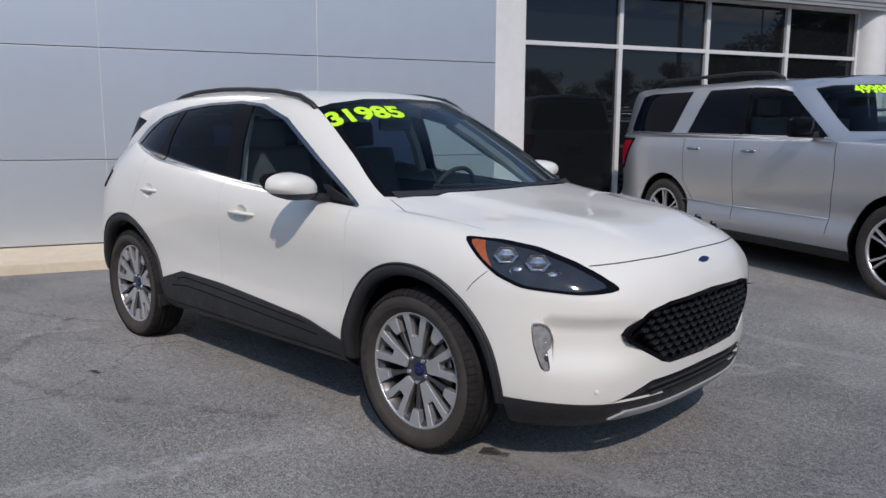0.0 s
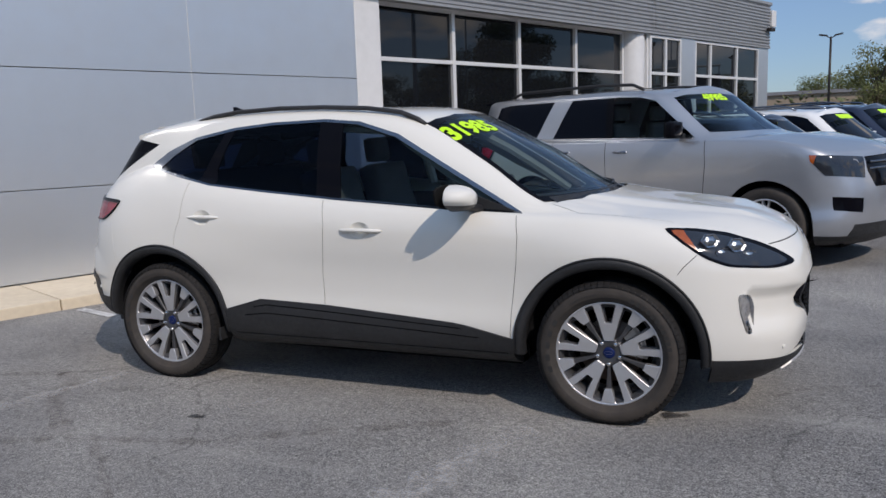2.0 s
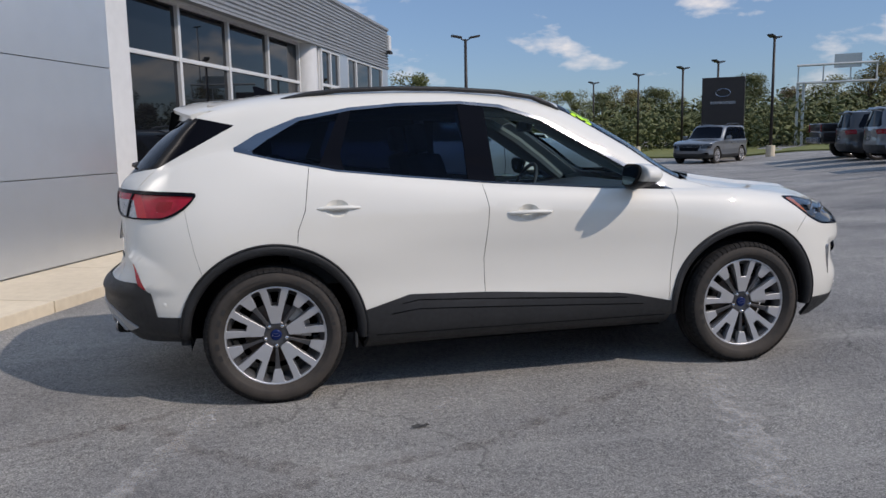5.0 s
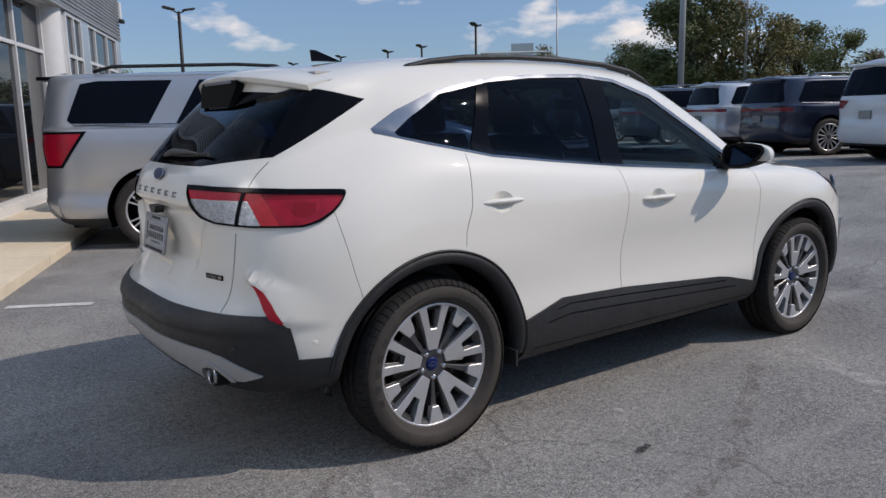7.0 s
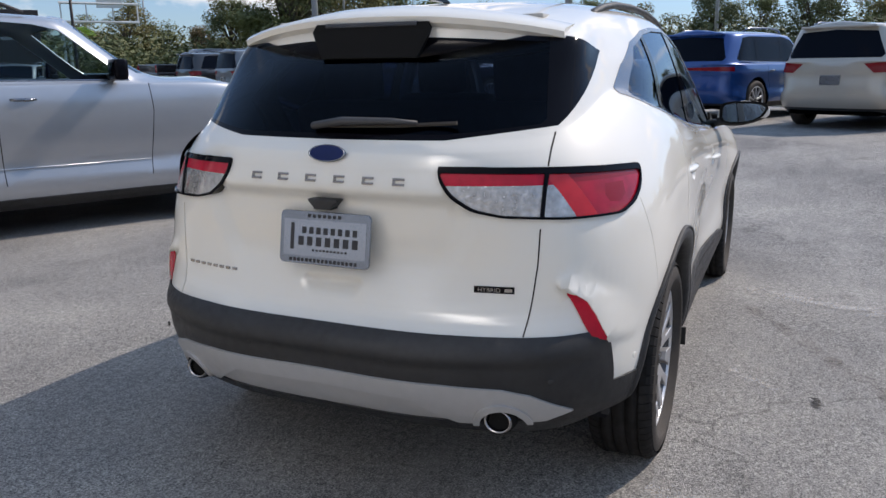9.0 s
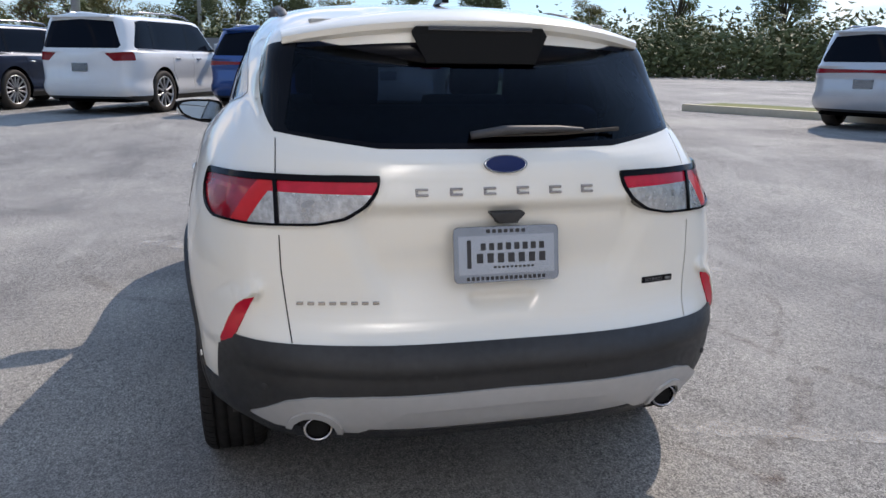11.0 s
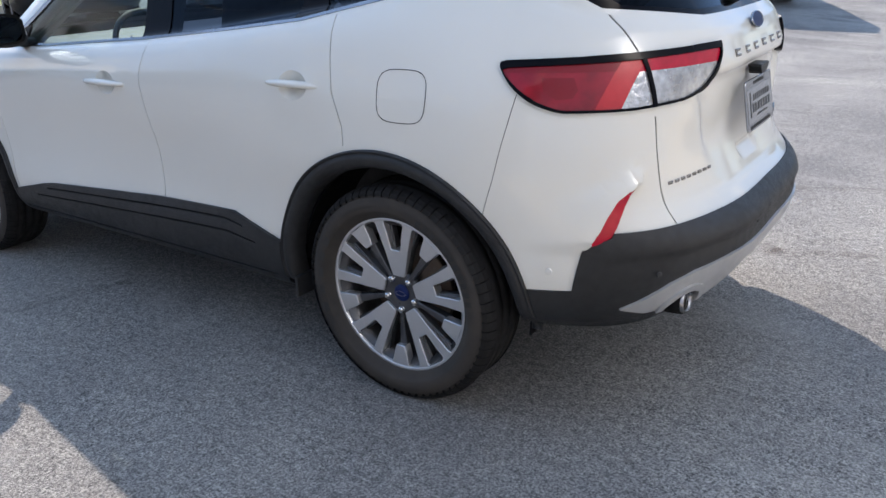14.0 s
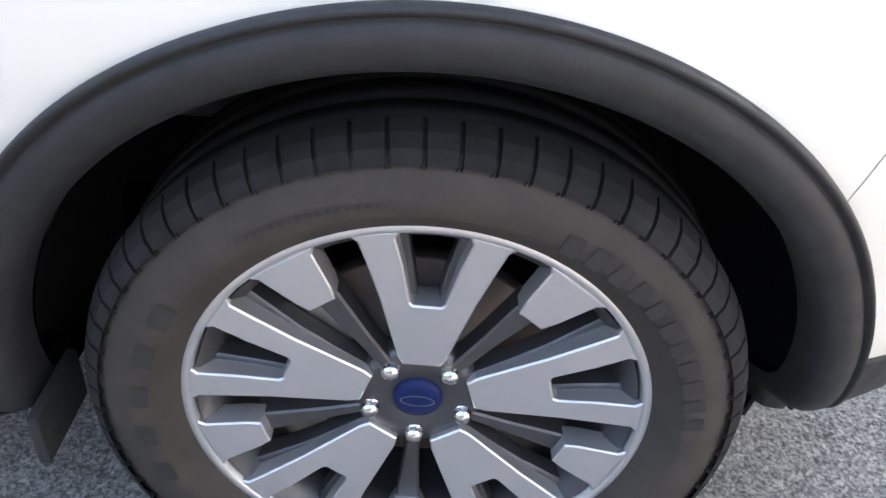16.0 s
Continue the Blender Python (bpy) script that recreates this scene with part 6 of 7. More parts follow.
def simple_wheel(R, width, style, bright):
    """Tyre and rim for the parked row; bright face along +y."""
    key = (round(R, 3), style, bright)
    if key in ALLOY6:
        return ALLOY6[key]
    rr = R * .70
    h = width / 2
    ty = lathe([(rr - .01, h - .03), (rr + .01, h - .012), (R - .05, h), (R - .02, h - .012), (R, h - .04), (R, -h + .04), (R - .05, -h), (rr, -h + .02)], 40)
    ty = mesh_of(ty, "tyre", M["rubber"])
    rim = lathe([(rr - .012, h - .035), (rr - .008, h - .014), (rr + .006, h - .012), (rr + .010, h - .03)], 40)
    lip = mesh_of(rim, "rim_lip", M["machined"])
    disc_ = mesh_of(lathe([(.001, h - .10), (rr, h - .10), (rr, -h + .03)], 32), "rim_barrel", M["dark"])
    n, wdt = {"six": (6, .30), "ten": (10, .22), "five": (5, .42), "fan": (14, .14)}[style]
    up = math.pi / 2
    if style == "six":
        o1 = [(.010, .04), (.012, rr * .55), (.030, rr - .008), (.012, rr - .008), (-.004, rr * .6), (-.004, .04)]
        outs = [[(x + .014, z) for x, z in o1], [(-x - .014, z) for x, z in o1[::-1]]]
    else:
        outs = [[polar(.05, up - wdt), polar(rr - .006, up - wdt * .42), polar(rr - .006, up + wdt * .42), polar(.05, up + wdt)]]
    sp = bmesh.new()
    for o in outs:
        join_bm(sp, plate(o, h - .022, .03, .002))
    sp = mesh_of(sp, "spoke", M["machined"] if bright else M["alloy_dark"], False)
    cap = mesh_of(lathe([(.001, h - .020), (.045, h - .024), (.07, h - .04), (.07, h - .08)], 20), "centre_cap", M["alloy_dark"])
    ALLOY6[key] = (ty, lip, disc_, sp, cap, n)
    return ALLOY6[key]


def put_wheel(parent, x, y, R, width, style, bright):
    ty, lip, disc_, sp, cap, n = simple_wheel(R, width, style, bright)
    m = Matrix.Translation((x, y, R - .008)) @ (Matrix.Identity(4) if y > 0 else Matrix.Rotation(math.pi, 4, "Z"))
    w = part("wheel", disc_, None, parent, at=m)
    part("tyre", ty, None, w)
    part("rim_lip", lip, None, w)
    part("centre_cap", cap, None, w)
    for k in range(n):
        part("spoke", sp, None, w, at=Matrix.Rotation(-2 * math.pi * k / n, 4, "Y"))
    return w


M["car_glass"] = mat("dark_car_glass", (0.003, 0.005, 0.010), 0.02, spec=0.08)


def vehicle(name, label, at, paint, L=4.85, W=1.94, H=1.70, wb=2.85, ro=1.02, belt=1.05, hood=.95, cowl=None, top=None, rake=.16, tumble=.22, R=.375, style="ten", bright=True,
            lamp="band", clad=True, rails=True, price="", step=0.07, dark_top=False, group="", nose=0.10, pickup=False, fascia="suv", trims=True, see=False, cpill=False, note=False):
    f, r, w = L - ro, -ro, W / 2
    cowl = cowl or wb - .42
    top = top or wb - 1.15
    v = thing(name, label, "car", group, at=at)
    b = half_shell(suv_lines(L, W, H, wb, ro, belt, hood, cowl, top, rake, tumble, nose), step)
    side_ = lambda c: c.y > w * .55
    for cx in (0.0, wb):
        carve(b, planes_of(disc(cx, R - .005, R + .065, 36), "y"), side_).free()
    sill = carve(b, [(Vector((0, 0, .42 if clad else .345)), Vector((0, 0, 1)))])
    zt = H - .135
    dlo = [(cowl - .42, belt + .035), (cowl - .80, belt + .045), (.3, belt + .05), (r + .42, belt + .06), (r + .38, belt + .10), (r + .47 + rake * .6, zt - .03), (r + .60 + rake, zt), (wb * .4, zt + .012), (top - .42, zt - .005), (top - .22, zt - .05)]
    glassb = carve(b, planes_of(dlo, "y"), lambda c: c.y > w * .5 and c.z > belt)
    pil = []
    cuts = (wb * .37, r + .98 + rake * .5) if L > 4.3 else (wb * .37,)
    cpl = None
    if cpill:
        cuts = cuts[:1]
        cpl = carve(glassb, planes_of([(-.02, belt), (.26, belt), (.60, zt + .1), (.32, zt + .1)], "y"))
    for px in cuts:
        pil.append(carve(glassb, planes_of([(px - .05, belt), (px + .05, belt), (px + .02, zt + .2), (px - .08, zt + .2)], "y")))
    clearw = carve(glassb, [(Vector((wb * .37, 0, 0)), Vector((-1, 0, 0)))]) if see else None
    yr = w - tumble
    ws = carve(b, planes_of([(-.1, belt + .095), (.70 * w, belt + .085), (.80 * w, belt + .085), (.90 * yr, H - .158), (.7 * yr, H - .128), (-.1, H - .105)], "x"), lambda c: c.x > top - .12)
    rw = carve(b, planes_of([(-.1, belt + .06), (.74 * w, belt + .06), (.78 * w, belt + .11), (.80 * yr, H - .17), (-.1, H - .13)], "x"), lambda c: c.x < r + .40 + rake)
    rear = lambda c: c.x < r + .45
    if lamp == "band":
        tl = carve(b, planes_of([(-.1, belt - .06), (w + .1, belt - .04), (w + .1, belt - .13), (-.1, belt - .10)], "x"), lambda c: c.x < r + .28)
    elif lamp == "tall":
        tl = carve(b, planes_of([(w - .30, belt - .02), (w + .1, belt - .02), (w + .1, belt - .40), (w - .17, belt - .40), (w - .24, belt - .15)], "x") + [(Vector((r + .53, 0, belt - .10)), Vector((1, 0, -.72)).normalized())], lambda c: c.x < r + .66)
        tlens = carve(tl, planes_of([(w - .275, belt - .045), (w + .1, belt - .045), (w + .1, belt - .375), (w - .15, belt - .375), (w - .215, belt - .15)], "x") + [(Vector((r + .495, 0, belt - .10)), Vector((1, 0, -.72)).normalized())])
    else:
        tl = carve(b, planes_of([(w * .50, belt - .03), (w + .1, belt + .01), (w + .1, belt - .15), (w * .66, belt - .17)], "x"), lambda c: c.x < r + .30)
    hl = carve(b, [(Vector((f - .34, 0, hood - .24)), Vector((-1, 0, -.9)).normalized())] + planes_of([(w * .52, hood - .07), (w + .1, hood - .03), (w + .1, hood - .22), (w * .58, hood - .27)], "x"), lambda c: c.x > f - (.46 if cpill else .45))
    amb = carve(hl, [(Vector((f - .70, 0, 0)), Vector((1, 0, -.25)).normalized())]) if cpill else None
    gr = carve(b, planes_of([(-.1, hood - .055), (w * .50, hood - .07), (w * .52, hood - .20), (w * .44, hood - .36), (-.1, hood - .37)], "x"), lambda c: c.x > f - .4)
    bp = carve(b, planes_of([(-.1, .56), (w + .1, .56), (w + .1, .2), (-.1, .2)], "x"), lambda c: c.x < r + .24)
    fb = carve(b, planes_of([(-.1, .46), (w * .74, .46), (w * .80, .2), (-.1, .2)], "x"), lambda c: c.x > f - .35)
    fogs = carve(b, planes_of([(w * .64, hood - .46), (w * .88, hood - .44), (w * .88, hood - .57), (w * .66, hood - .60)], "x"), lambda c: c.x > f - .4)
    lines_ = []
    for pts in ([(cowl - .26, belt), (cowl - .24, belt - .25), (cowl - .30, .46)], [(wb * .37, belt + .02), (wb * .375, .46)], [(.52, .60), (.36, .80), (.34, belt + .01)]):
        lines_.append(seam(b, pts, "y", side_, .008))
    P = M[paint] if isinstance(paint, str) else paint
    G = M["car_glass"]
    centre("body_shell", b, P, v, thick=.012)
    centre("sill_cladding", push(sill, .008), M["black_plastic"], v, thick=.02)
    pair("side_window", push(glassb, -.003), G, v, "dark tinted side windows")
    if see:
        pair("front_side_window", push(clearw, -.003), M["glass_clear"], v, "clear front side window")
    if cpl:
        pair("rear_pillar", cpl, P, v, thick=.01)
    for p_ in pil:
        pair("pillar_trim", p_, M["gloss_black"], v)
    centre("windscreen", push(ws, -.002), M["glass_clear"] if see else G, v)
    centre("tailgate_glass", push(rw, -.002), G, v)
    if lamp == "tall":
        bezels = pair("tail_lamp", push(tl, .008), M["gloss_black"], v, "red tail lamp in a black bezel", thick=.02)
        for bez_, b_ in zip(bezels, (tlens, flipped(tlens))):
            part("lens", push(b_, .004), M["red_bright"], bez_, "red lens", smooth=True)
    else:
        (centre if lamp == "band" else pair)("tail_lamp", push(tl, .006), M["red_lens"], v, "red tail lamp", thick=.02)
    pair("head_lamp", push(hl, .004), M["lamp_cover"], v, thick=.02)
    for s in (1, -1):
        for k in range(2):
            u = lathe([(.058, -.02), (.060, .012), (.050, .018), (.036, .006), (.001, .016)], 16, "X")
            dd = Vector((1, .45 * s, .05)).normalized()
            part("lamp_unit", u, M["clear_lens"], v, smooth=True, at=Matrix.Translation((f - .085 - nose * .5 - .11 * k, s * (w * .66 + .15 * k), hood - .145)) @ dd.to_track_quat("X", "Z").to_matrix().to_4x4())
    if amb:
        pair("side_marker", push(amb, .004), M["amber"], v, thick=.02)
    centre("grille", push(gr, -.012), M["gloss_black"], v, thick=.03)
    centre("rear_bumper", push(bp, .01), M["black_plastic"] if clad else P, v, thick=.02)
    centre("front_bumper", push(fb, .006), M["black_plastic"], v, thick=.02)
    pair("fog_lamp", push(fogs, -.006), M["gloss_black"], v)
    for g_ in lines_:
        pair("shut_line", g_, M["seam"], v)
    for k in range(4):
        z = hood - .12 - .065 * k
        part("grille_bar", tube([(f - .02 - nose * .3 - .16 * (y / w) ** 2, y, z) for y in [w * .46 * q / 5 for q in range(-5, 6)]], .011, 6), M["chrome"], v)
    for s in (1, -1):
        for cx in (0.0, wb):
            put_wheel(v, cx, s * (w - .125), R, .235, style, bright)
            ring = bmesh.new()
            n = 24
            rows = [[ring.verts.new((cx + q * math.cos(a), s * yy, R - .005 + q * math.sin(a))) for a in [radians(-22 + 224 * k / n) for k in range(n + 1)]] for yy, q in ((w - .03, R + .064), (w - .30, R + .064))]
            for k in range(n):
                ring.faces.new((rows[0][k], rows[1][k], rows[1][k + 1], rows[0][k + 1]))
            ring.faces.new(rows[1][::-1])
            bmesh.ops.recalc_face_normals(ring, faces=ring.faces[:])
            part("wheel_housing", ring, M["dark"], v)
        mr = box_bm(cowl - .62, cowl - .50, s * (w + .10) - .11, s * (w + .10) + .11, belt + .03, belt + .21, bevel=.04)
        mm = part("door_mirror", mr, M["gloss_black"] if dark_top else P, v, smooth=True)
        part("mirror_arm", box_bm(cowl - .60, cowl - .53, min(s * (w - .10), s * (w + .03)), max(s * (w - .10), s * (w + .03)), belt + .03, belt + .08, bevel=.01), M["black_plastic"], mm)
        for hx in (wb * .37 + .12, .42):
            part("door_handle", tube([(hx + .20 * q / 4, s * (w - .012 + .022 * math.sin(math.pi * q / 4) ** .5), belt - .12) for q in range(5)], .014, 8), M["chrome"] if trims else P, v, smooth=True)
        part("belt_trim", tube([(cowl - .42, s * (w - .052), belt + .028), (wb * .4, s * (w - .050), belt + .036), (r + .44, s * (w - .070), belt + .050)], .008, 6), M["chrome"], v)
        if rails:
            part("roof_rail", tube([(top - .45, s * (yr - .07), H - .045), (top - .60, s * (yr - .07), H + .015), (wb * .3, s * (yr - .07), H + .035), (r + .75 + rake, s * (yr - .07), H + .02), (r + .55 + rake, s * (yr - .07), H - .035)], .019, 8), M["black_plastic"] if dark_top else M["chrome"], v, smooth=True)
    part("underbody", box_bm(r + .30, f - .25, -w + .30, w - .30, .22, .34), M["dark"], v)
    part("licence_plate", box_bm(r - .012, r + .03, -.155, .155, belt - .36, belt - .21, bevel=.004), M["plate"], v)
    spl = box_bm(r + rake - .06, r + rake + .22, -yr * .80, yr * .80, H - .115, H - .075, bevel=.012)
    part("roof_spoiler", spl, M["gloss_black"] if dark_top else P, v, smooth=True)
    if see:
        for sy in (.40, -.40):
            st = part("seat", box_bm(wb * .37 - .1, wb * .37 + .40, sy - .25, sy + .25, .55, .80, bevel=.05), M["fabric"], v, smooth=True)
            part("seat_back", box_bm(wb * .37 - .22, wb * .37 - .08, sy - .25, sy + .25, .70, belt + .22, bevel=.05), M["fabric"], st, smooth=True)
            part("headrest", box_bm(wb * .37 - .24, wb * .37 - .15, sy - .13, sy + .13, belt + .25, belt + .43, bevel=.04), M["fabric"], st, smooth=True)
        part("dashboard", box_bm(cowl - .60, cowl - .12, -w + .2, w - .2, .7, belt + .0, bevel=.06), M["interior"], v)
        part("headliner", box_bm(r + .6, top - .3, -yr + .12, yr - .12, H - .10, H - .085), M["beige"], v)
        part("cabin_floor", box_bm(r + .3, cowl - .1, -w + .2, w - .2, .42, .46), M["interior"], v)
    if cpill:
        for s in (1, -1):
            for z, q in ((belt - .035, .036), (.60, .030)):
                part("body_crease", tube([(cowl - .30, s * (w - q), z), (wb * .4, s * (w - q + .004), z), (r + .62 + (.75 if z < .8 else 0), s * (w - q), z)], .011, 8, flat=.6), P, v, smooth=True)
    if note:
        d = Vector((top - cowl, 0, H - belt - .12)).normalized()
        c_ = Vector((top + .22 * (cowl - top), -yr * .36, H - .10 - .22 * (H - belt - .14))) + Vector((d.z, 0, -d.x)) * .05
        for k in range(5):
            part("price_bar", box_bm(-.045, .045, -.06, .06, 0, .002), M["neon"], v, "yellow-green painted bar", at=on_slope(c_ + Vector((0, .115 * (k - 2), 0)), (.08, 1, .02), d))
    if price:
        d = Vector((top - cowl, 0, H - belt - .12)).normalized()
        c_ = Vector((top + .22 * (cowl - top), -yr * .36, H - .10 - .22 * (H - belt - .14)))
        n_ = Vector((d.z, 0, -d.x))
        lettering("price", price, .17, on_slope(c_ + n_ * .05, (.08, 1, .02), d), M["neon"], v, bold=.007)
    return v


def stand(p, heading=HEAD):
    return Matrix.Translation((p[0], p[1], rise(p[0], p[1]))) @ Matrix.Rotation(heading, 4, "Z")


def paint(name, c, metal=.35, rough=.28):
    M[name] = mat(name, c, rough, metal=metal, coat=1.0, noise=.05, scale=7)
    return name


for n_, c_ in (("blue_paint", (.006, .062, .24)), ("beige_paint", (.46, .42, .36)), ("black_paint", (.008, .009, .012)), ("navy_paint", (.010, .016, .040)), ("charcoal_paint", (.035, .037, .042)), ("grey_paint", (.16, .17, .185)), ("plain_white", (.76, .76, .75)), ("pale_silver", (.50, .52, .55))):
    paint(n_, c_, 0.0 if "white" in n_ else .35)

# silver full-size SUV beside the crossover, and its neighbours along the building
SUV = Vector((1.045, 6.14, 0))
big = dict(cpill=True, L=5.20, W=2.03, H=1.93, wb=3.11, ro=1.20, belt=1.29, hood=1.17, rake=.10, tumble=.20, R=.41, style="six", lamp="tall", clad=False, dark_top=True, nose=.20)
vehicle("silver_suv", "silver full-size SUV with painted price, parked beside the building", stand(SUV, radians(-25.8)), "silver_paint", price="49985", step=.05, see=True, **big)
R2D = Vector((math.cos(radians(64.2)), math.sin(radians(64.2)), 0))
vehicle("dark_crossover", "navy crossover parked nose-out in the building row", stand(SUV + 2.8 * R2D - FWD * .30), "navy_paint", L=4.9, H=1.60, belt=1.02, rake=.4, group="building row")
vehicle("white_suv", "white crossover with painted price parked in the building row", stand(SUV + 5.6 * R2D - FWD * .50), "plain_white", H=1.70, group="building row", note=True)
vehicle("black_suv", "dark navy SUV with painted price in the building row", stand(SUV + 8.5 * R2D - FWD * .86), "navy_paint", H=1.80, L=5.0, belt=1.10, note=True, group="building row")
vehicle("dark_suv", "dark SUV parked nose-out at the far end of the building row", stand(SUV + 11.4 * R2D - FWD * 1.0), "charcoal_paint", H=1.75, group="building row")
# row across the aisle, tails towards us
ROW = Vector((11.25, -1.70, 0))
RS = R2D * 2.85
def in_row(j, ro=1.02, back=0.0):
    return stand(ROW + RS * j + FWD * (ro + back))
A = "row across the aisle"
vehicle("beige_suv", "beige luxury crossover parked tail-out across the aisle", in_row(0), "beige_paint", L=4.78, W=1.885, H=1.69, wb=2.74, belt=1.06, lamp="wedge", clad=False, group=A, step=.055)
vehicle("blue_suv", "bright blue crossover with full-width red tail lamp across the aisle", in_row(1, back=.3), "blue_paint", L=4.82, W=1.94, H=1.68, belt=1.04, rake=.30, clad=False, group=A, step=.055)
big_row = dict(L=5.06, W=2.02, H=1.71, wb=3.03, ro=1.1, belt=1.07, R=.40, group=A)
vehicle("white_large_suv", "white full-size SUV parked tail-out across the aisle", stand(Vector((12.95, 3.75, 0)) + FWD * 1.2), "plain_white", L=5.30, W=2.03, H=1.86, wb=3.08, ro=1.2, belt=1.15, hood=1.08, lamp="wedge", clad=False, R=.41, group=A, step=.055)
vehicle("navy_suv", "dark navy three-row SUV with bright fan wheels across the aisle", stand(Vector((14.1, 6.65, 0)) + FWD * 1.1), "navy_paint", style="fan", clad=False, **big_row)
vehicle("silver_suv", "silver three-row SUV with red lamp band across the aisle", stand(Vector((15.5, 9.2, 0)) + FWD * 1.1), "pale_silver", style="fan", clad=False, **big_row)
vehicle("black_large_suv", "black three-row SUV parked tail-out across the aisle", stand(Vector((16.0, 10.3, 0)) + FWD * 2.2), "black_paint", style="fan", clad=False, **big_row)
vehicle("navy_crossover", "dark navy crossover parked tail-out across the aisle", stand(Vector((17.0, 12.9, 0)) + FWD * 1.02), "navy_paint", H=1.72, group=A, style="fan")
vehicle("grey_suv", "grey crossover parked tail-out across the aisle", stand(Vector((18.4, 16.2, 0)) + FWD * 1.02), "grey_paint", H=1.74, group=A, lamp="wedge")
vehicle("dark_grey_suv", "dark grey crossover parked tail-out across the aisle", stand(Vector((19.8, 19.2, 0)) + FWD * 1.02), "charcoal_paint", H=1.72, group=A, lamp="wedge")
vehicle("charcoal_suv", "charcoal crossover with red lamp band across the aisle", in_row(-1.05, back=.5), "charcoal_paint", H=1.68, belt=1.04, group=A)
# second row, turned further round
H2 = radians(-64)
F2 = Vector((math.cos(H2), math.sin(H2), 0))
S = "side row"
vehicle("pale_silver_suv", "pale silver crossover with red lamp band in the side row", stand(Vector((8.0, -8.9, 0)) + F2 * 1.02, H2), "pale_silver", H=1.68, belt=1.04, clad=False, group=S, step=.055)
vehicle("dark_minivan", "dark blue minivan parked tail-out in the side row", stand(Vector((4.75, -9.7, 0)) + F2 * 1.05, H2), "navy_paint", L=5.17, W=2.02, H=1.78, wb=3.09, ro=1.05, belt=1.08, lamp="wedge", clad=False, group=S, step=.055)
vehicle("black_wagon", "black crossover parked tail-out in the side row", stand(Vector((2.0, -11.0, 0)) + F2 * 1.02, H2), "black_paint", H=1.68, belt=1.04, group=S, step=.055)
vehicle("dark_coupe_suv", "dark crossover parked beyond the side row", stand(Vector((13.2, -14.6, 0)), H2), "black_paint", H=1.66, group=S)
# by the exit: cars facing the lot
vehicle("grey_facing_suv", "grey SUV facing the lot by the exit", stand((22.0, 29.9), radians(215)), "grey_paint", H=1.80, price="", group="exit row")
vehicle("dark_facing_suv", "dark grey SUV with painted price facing the lot", stand((15.4, 31.6), radians(252)), "charcoal_paint", H=1.85, belt=1.12, note=True, group="exit row")
vehicle("black_facing_suv", "black SUV facing the lot near the trees", stand((14.8, 41.3), radians(252)), "black_paint", H=1.80, belt=1.10, group="exit row")
vehicle("white_car", "white crossover parked at the far end", stand((17.5, 44.7), radians(70)), "plain_white", H=1.65, group="exit row")


# black pickup at the end of the row
def pickup(at):
    v = thing("pickup_truck", "black pickup truck with cargo bed parked tail-out", "truck", at=at)
    body = box_bm(-1.2, 4.6, -1.0, 1.0, .55, 1.05, bevel=.09)
    part("body", body, M["black_paint"], v, smooth=True)
    part("bed", box_bm(-1.2, .8, -1.0, 1.0, 1.0, 1.32, bevel=.04), M["black_paint"], v, smooth=True)
    cab = box_bm(.8, 3.3, -.95, .95, 1.0, 1.92, bevel=.16)
    for q in cab.verts:
        if q.co.z > 1.5:
            q.co.y *= .84
            q.co.x += -.35 if q.co.x > 2 else .05
    part("cab", cab, M["black_paint"], v, smooth=True)
    part("rear_window", box_bm(.80, .84, -.68, .68, 1.40, 1.78), M["car_glass"], v)
    for s in (1, -1):
        part("side_window", box_bm(1.1, 2.75, s * .865 - .012, s * .865 + .012, 1.36, 1.76), M["car_glass"], v)
        part("tail_lamp", box_bm(-1.215, -1.15, s * .91 - .07, s * .91 + .07, 1.0, 1.28, bevel=.01), M["red_lens"], v)
        for x in (0, 3.7):
            put_wheel(v, x, s * .86, .42, .27, "five", True)
    part("bumper", box_bm(-1.32, -1.2, -.95, .95, .58, .78, bevel=.03), M["chrome"], v)
    part("licence_plate", box_bm(-1.34, -1.318, -.155, .155, .62, .77), M["plate"], v)


pickup(stand(Vector((20.8, 22.2, 0)) + FWD * 1.5))

# ---- kerbs, grass, poles, signs, trees ----
M["grass"] = mat("dry_lawn", (0.10, 0.13, 0.035), .95, noise=.5, scale=9, bump=.8, bump_scale=70, color2=(.20, .19, .06))
for n_, c_, c2_ in (("leaf_green", (.105, .130, .040), (.18, .175, .065)), ("leaf_olive", (.165, .155, .055), (.24, .19, .075)), ("leaf_dark", (.080, .100, .036), (.135, .14, .055)), ("leaf_rust", (.19, .125, .06), (.14, .115, .05)), ("leaf_yellow", (.19, .165, .045), (.11, .12, .035))):
    M[n_] = mat(n_, c_, .7, noise=.5, scale=2.5, color2=c2_)


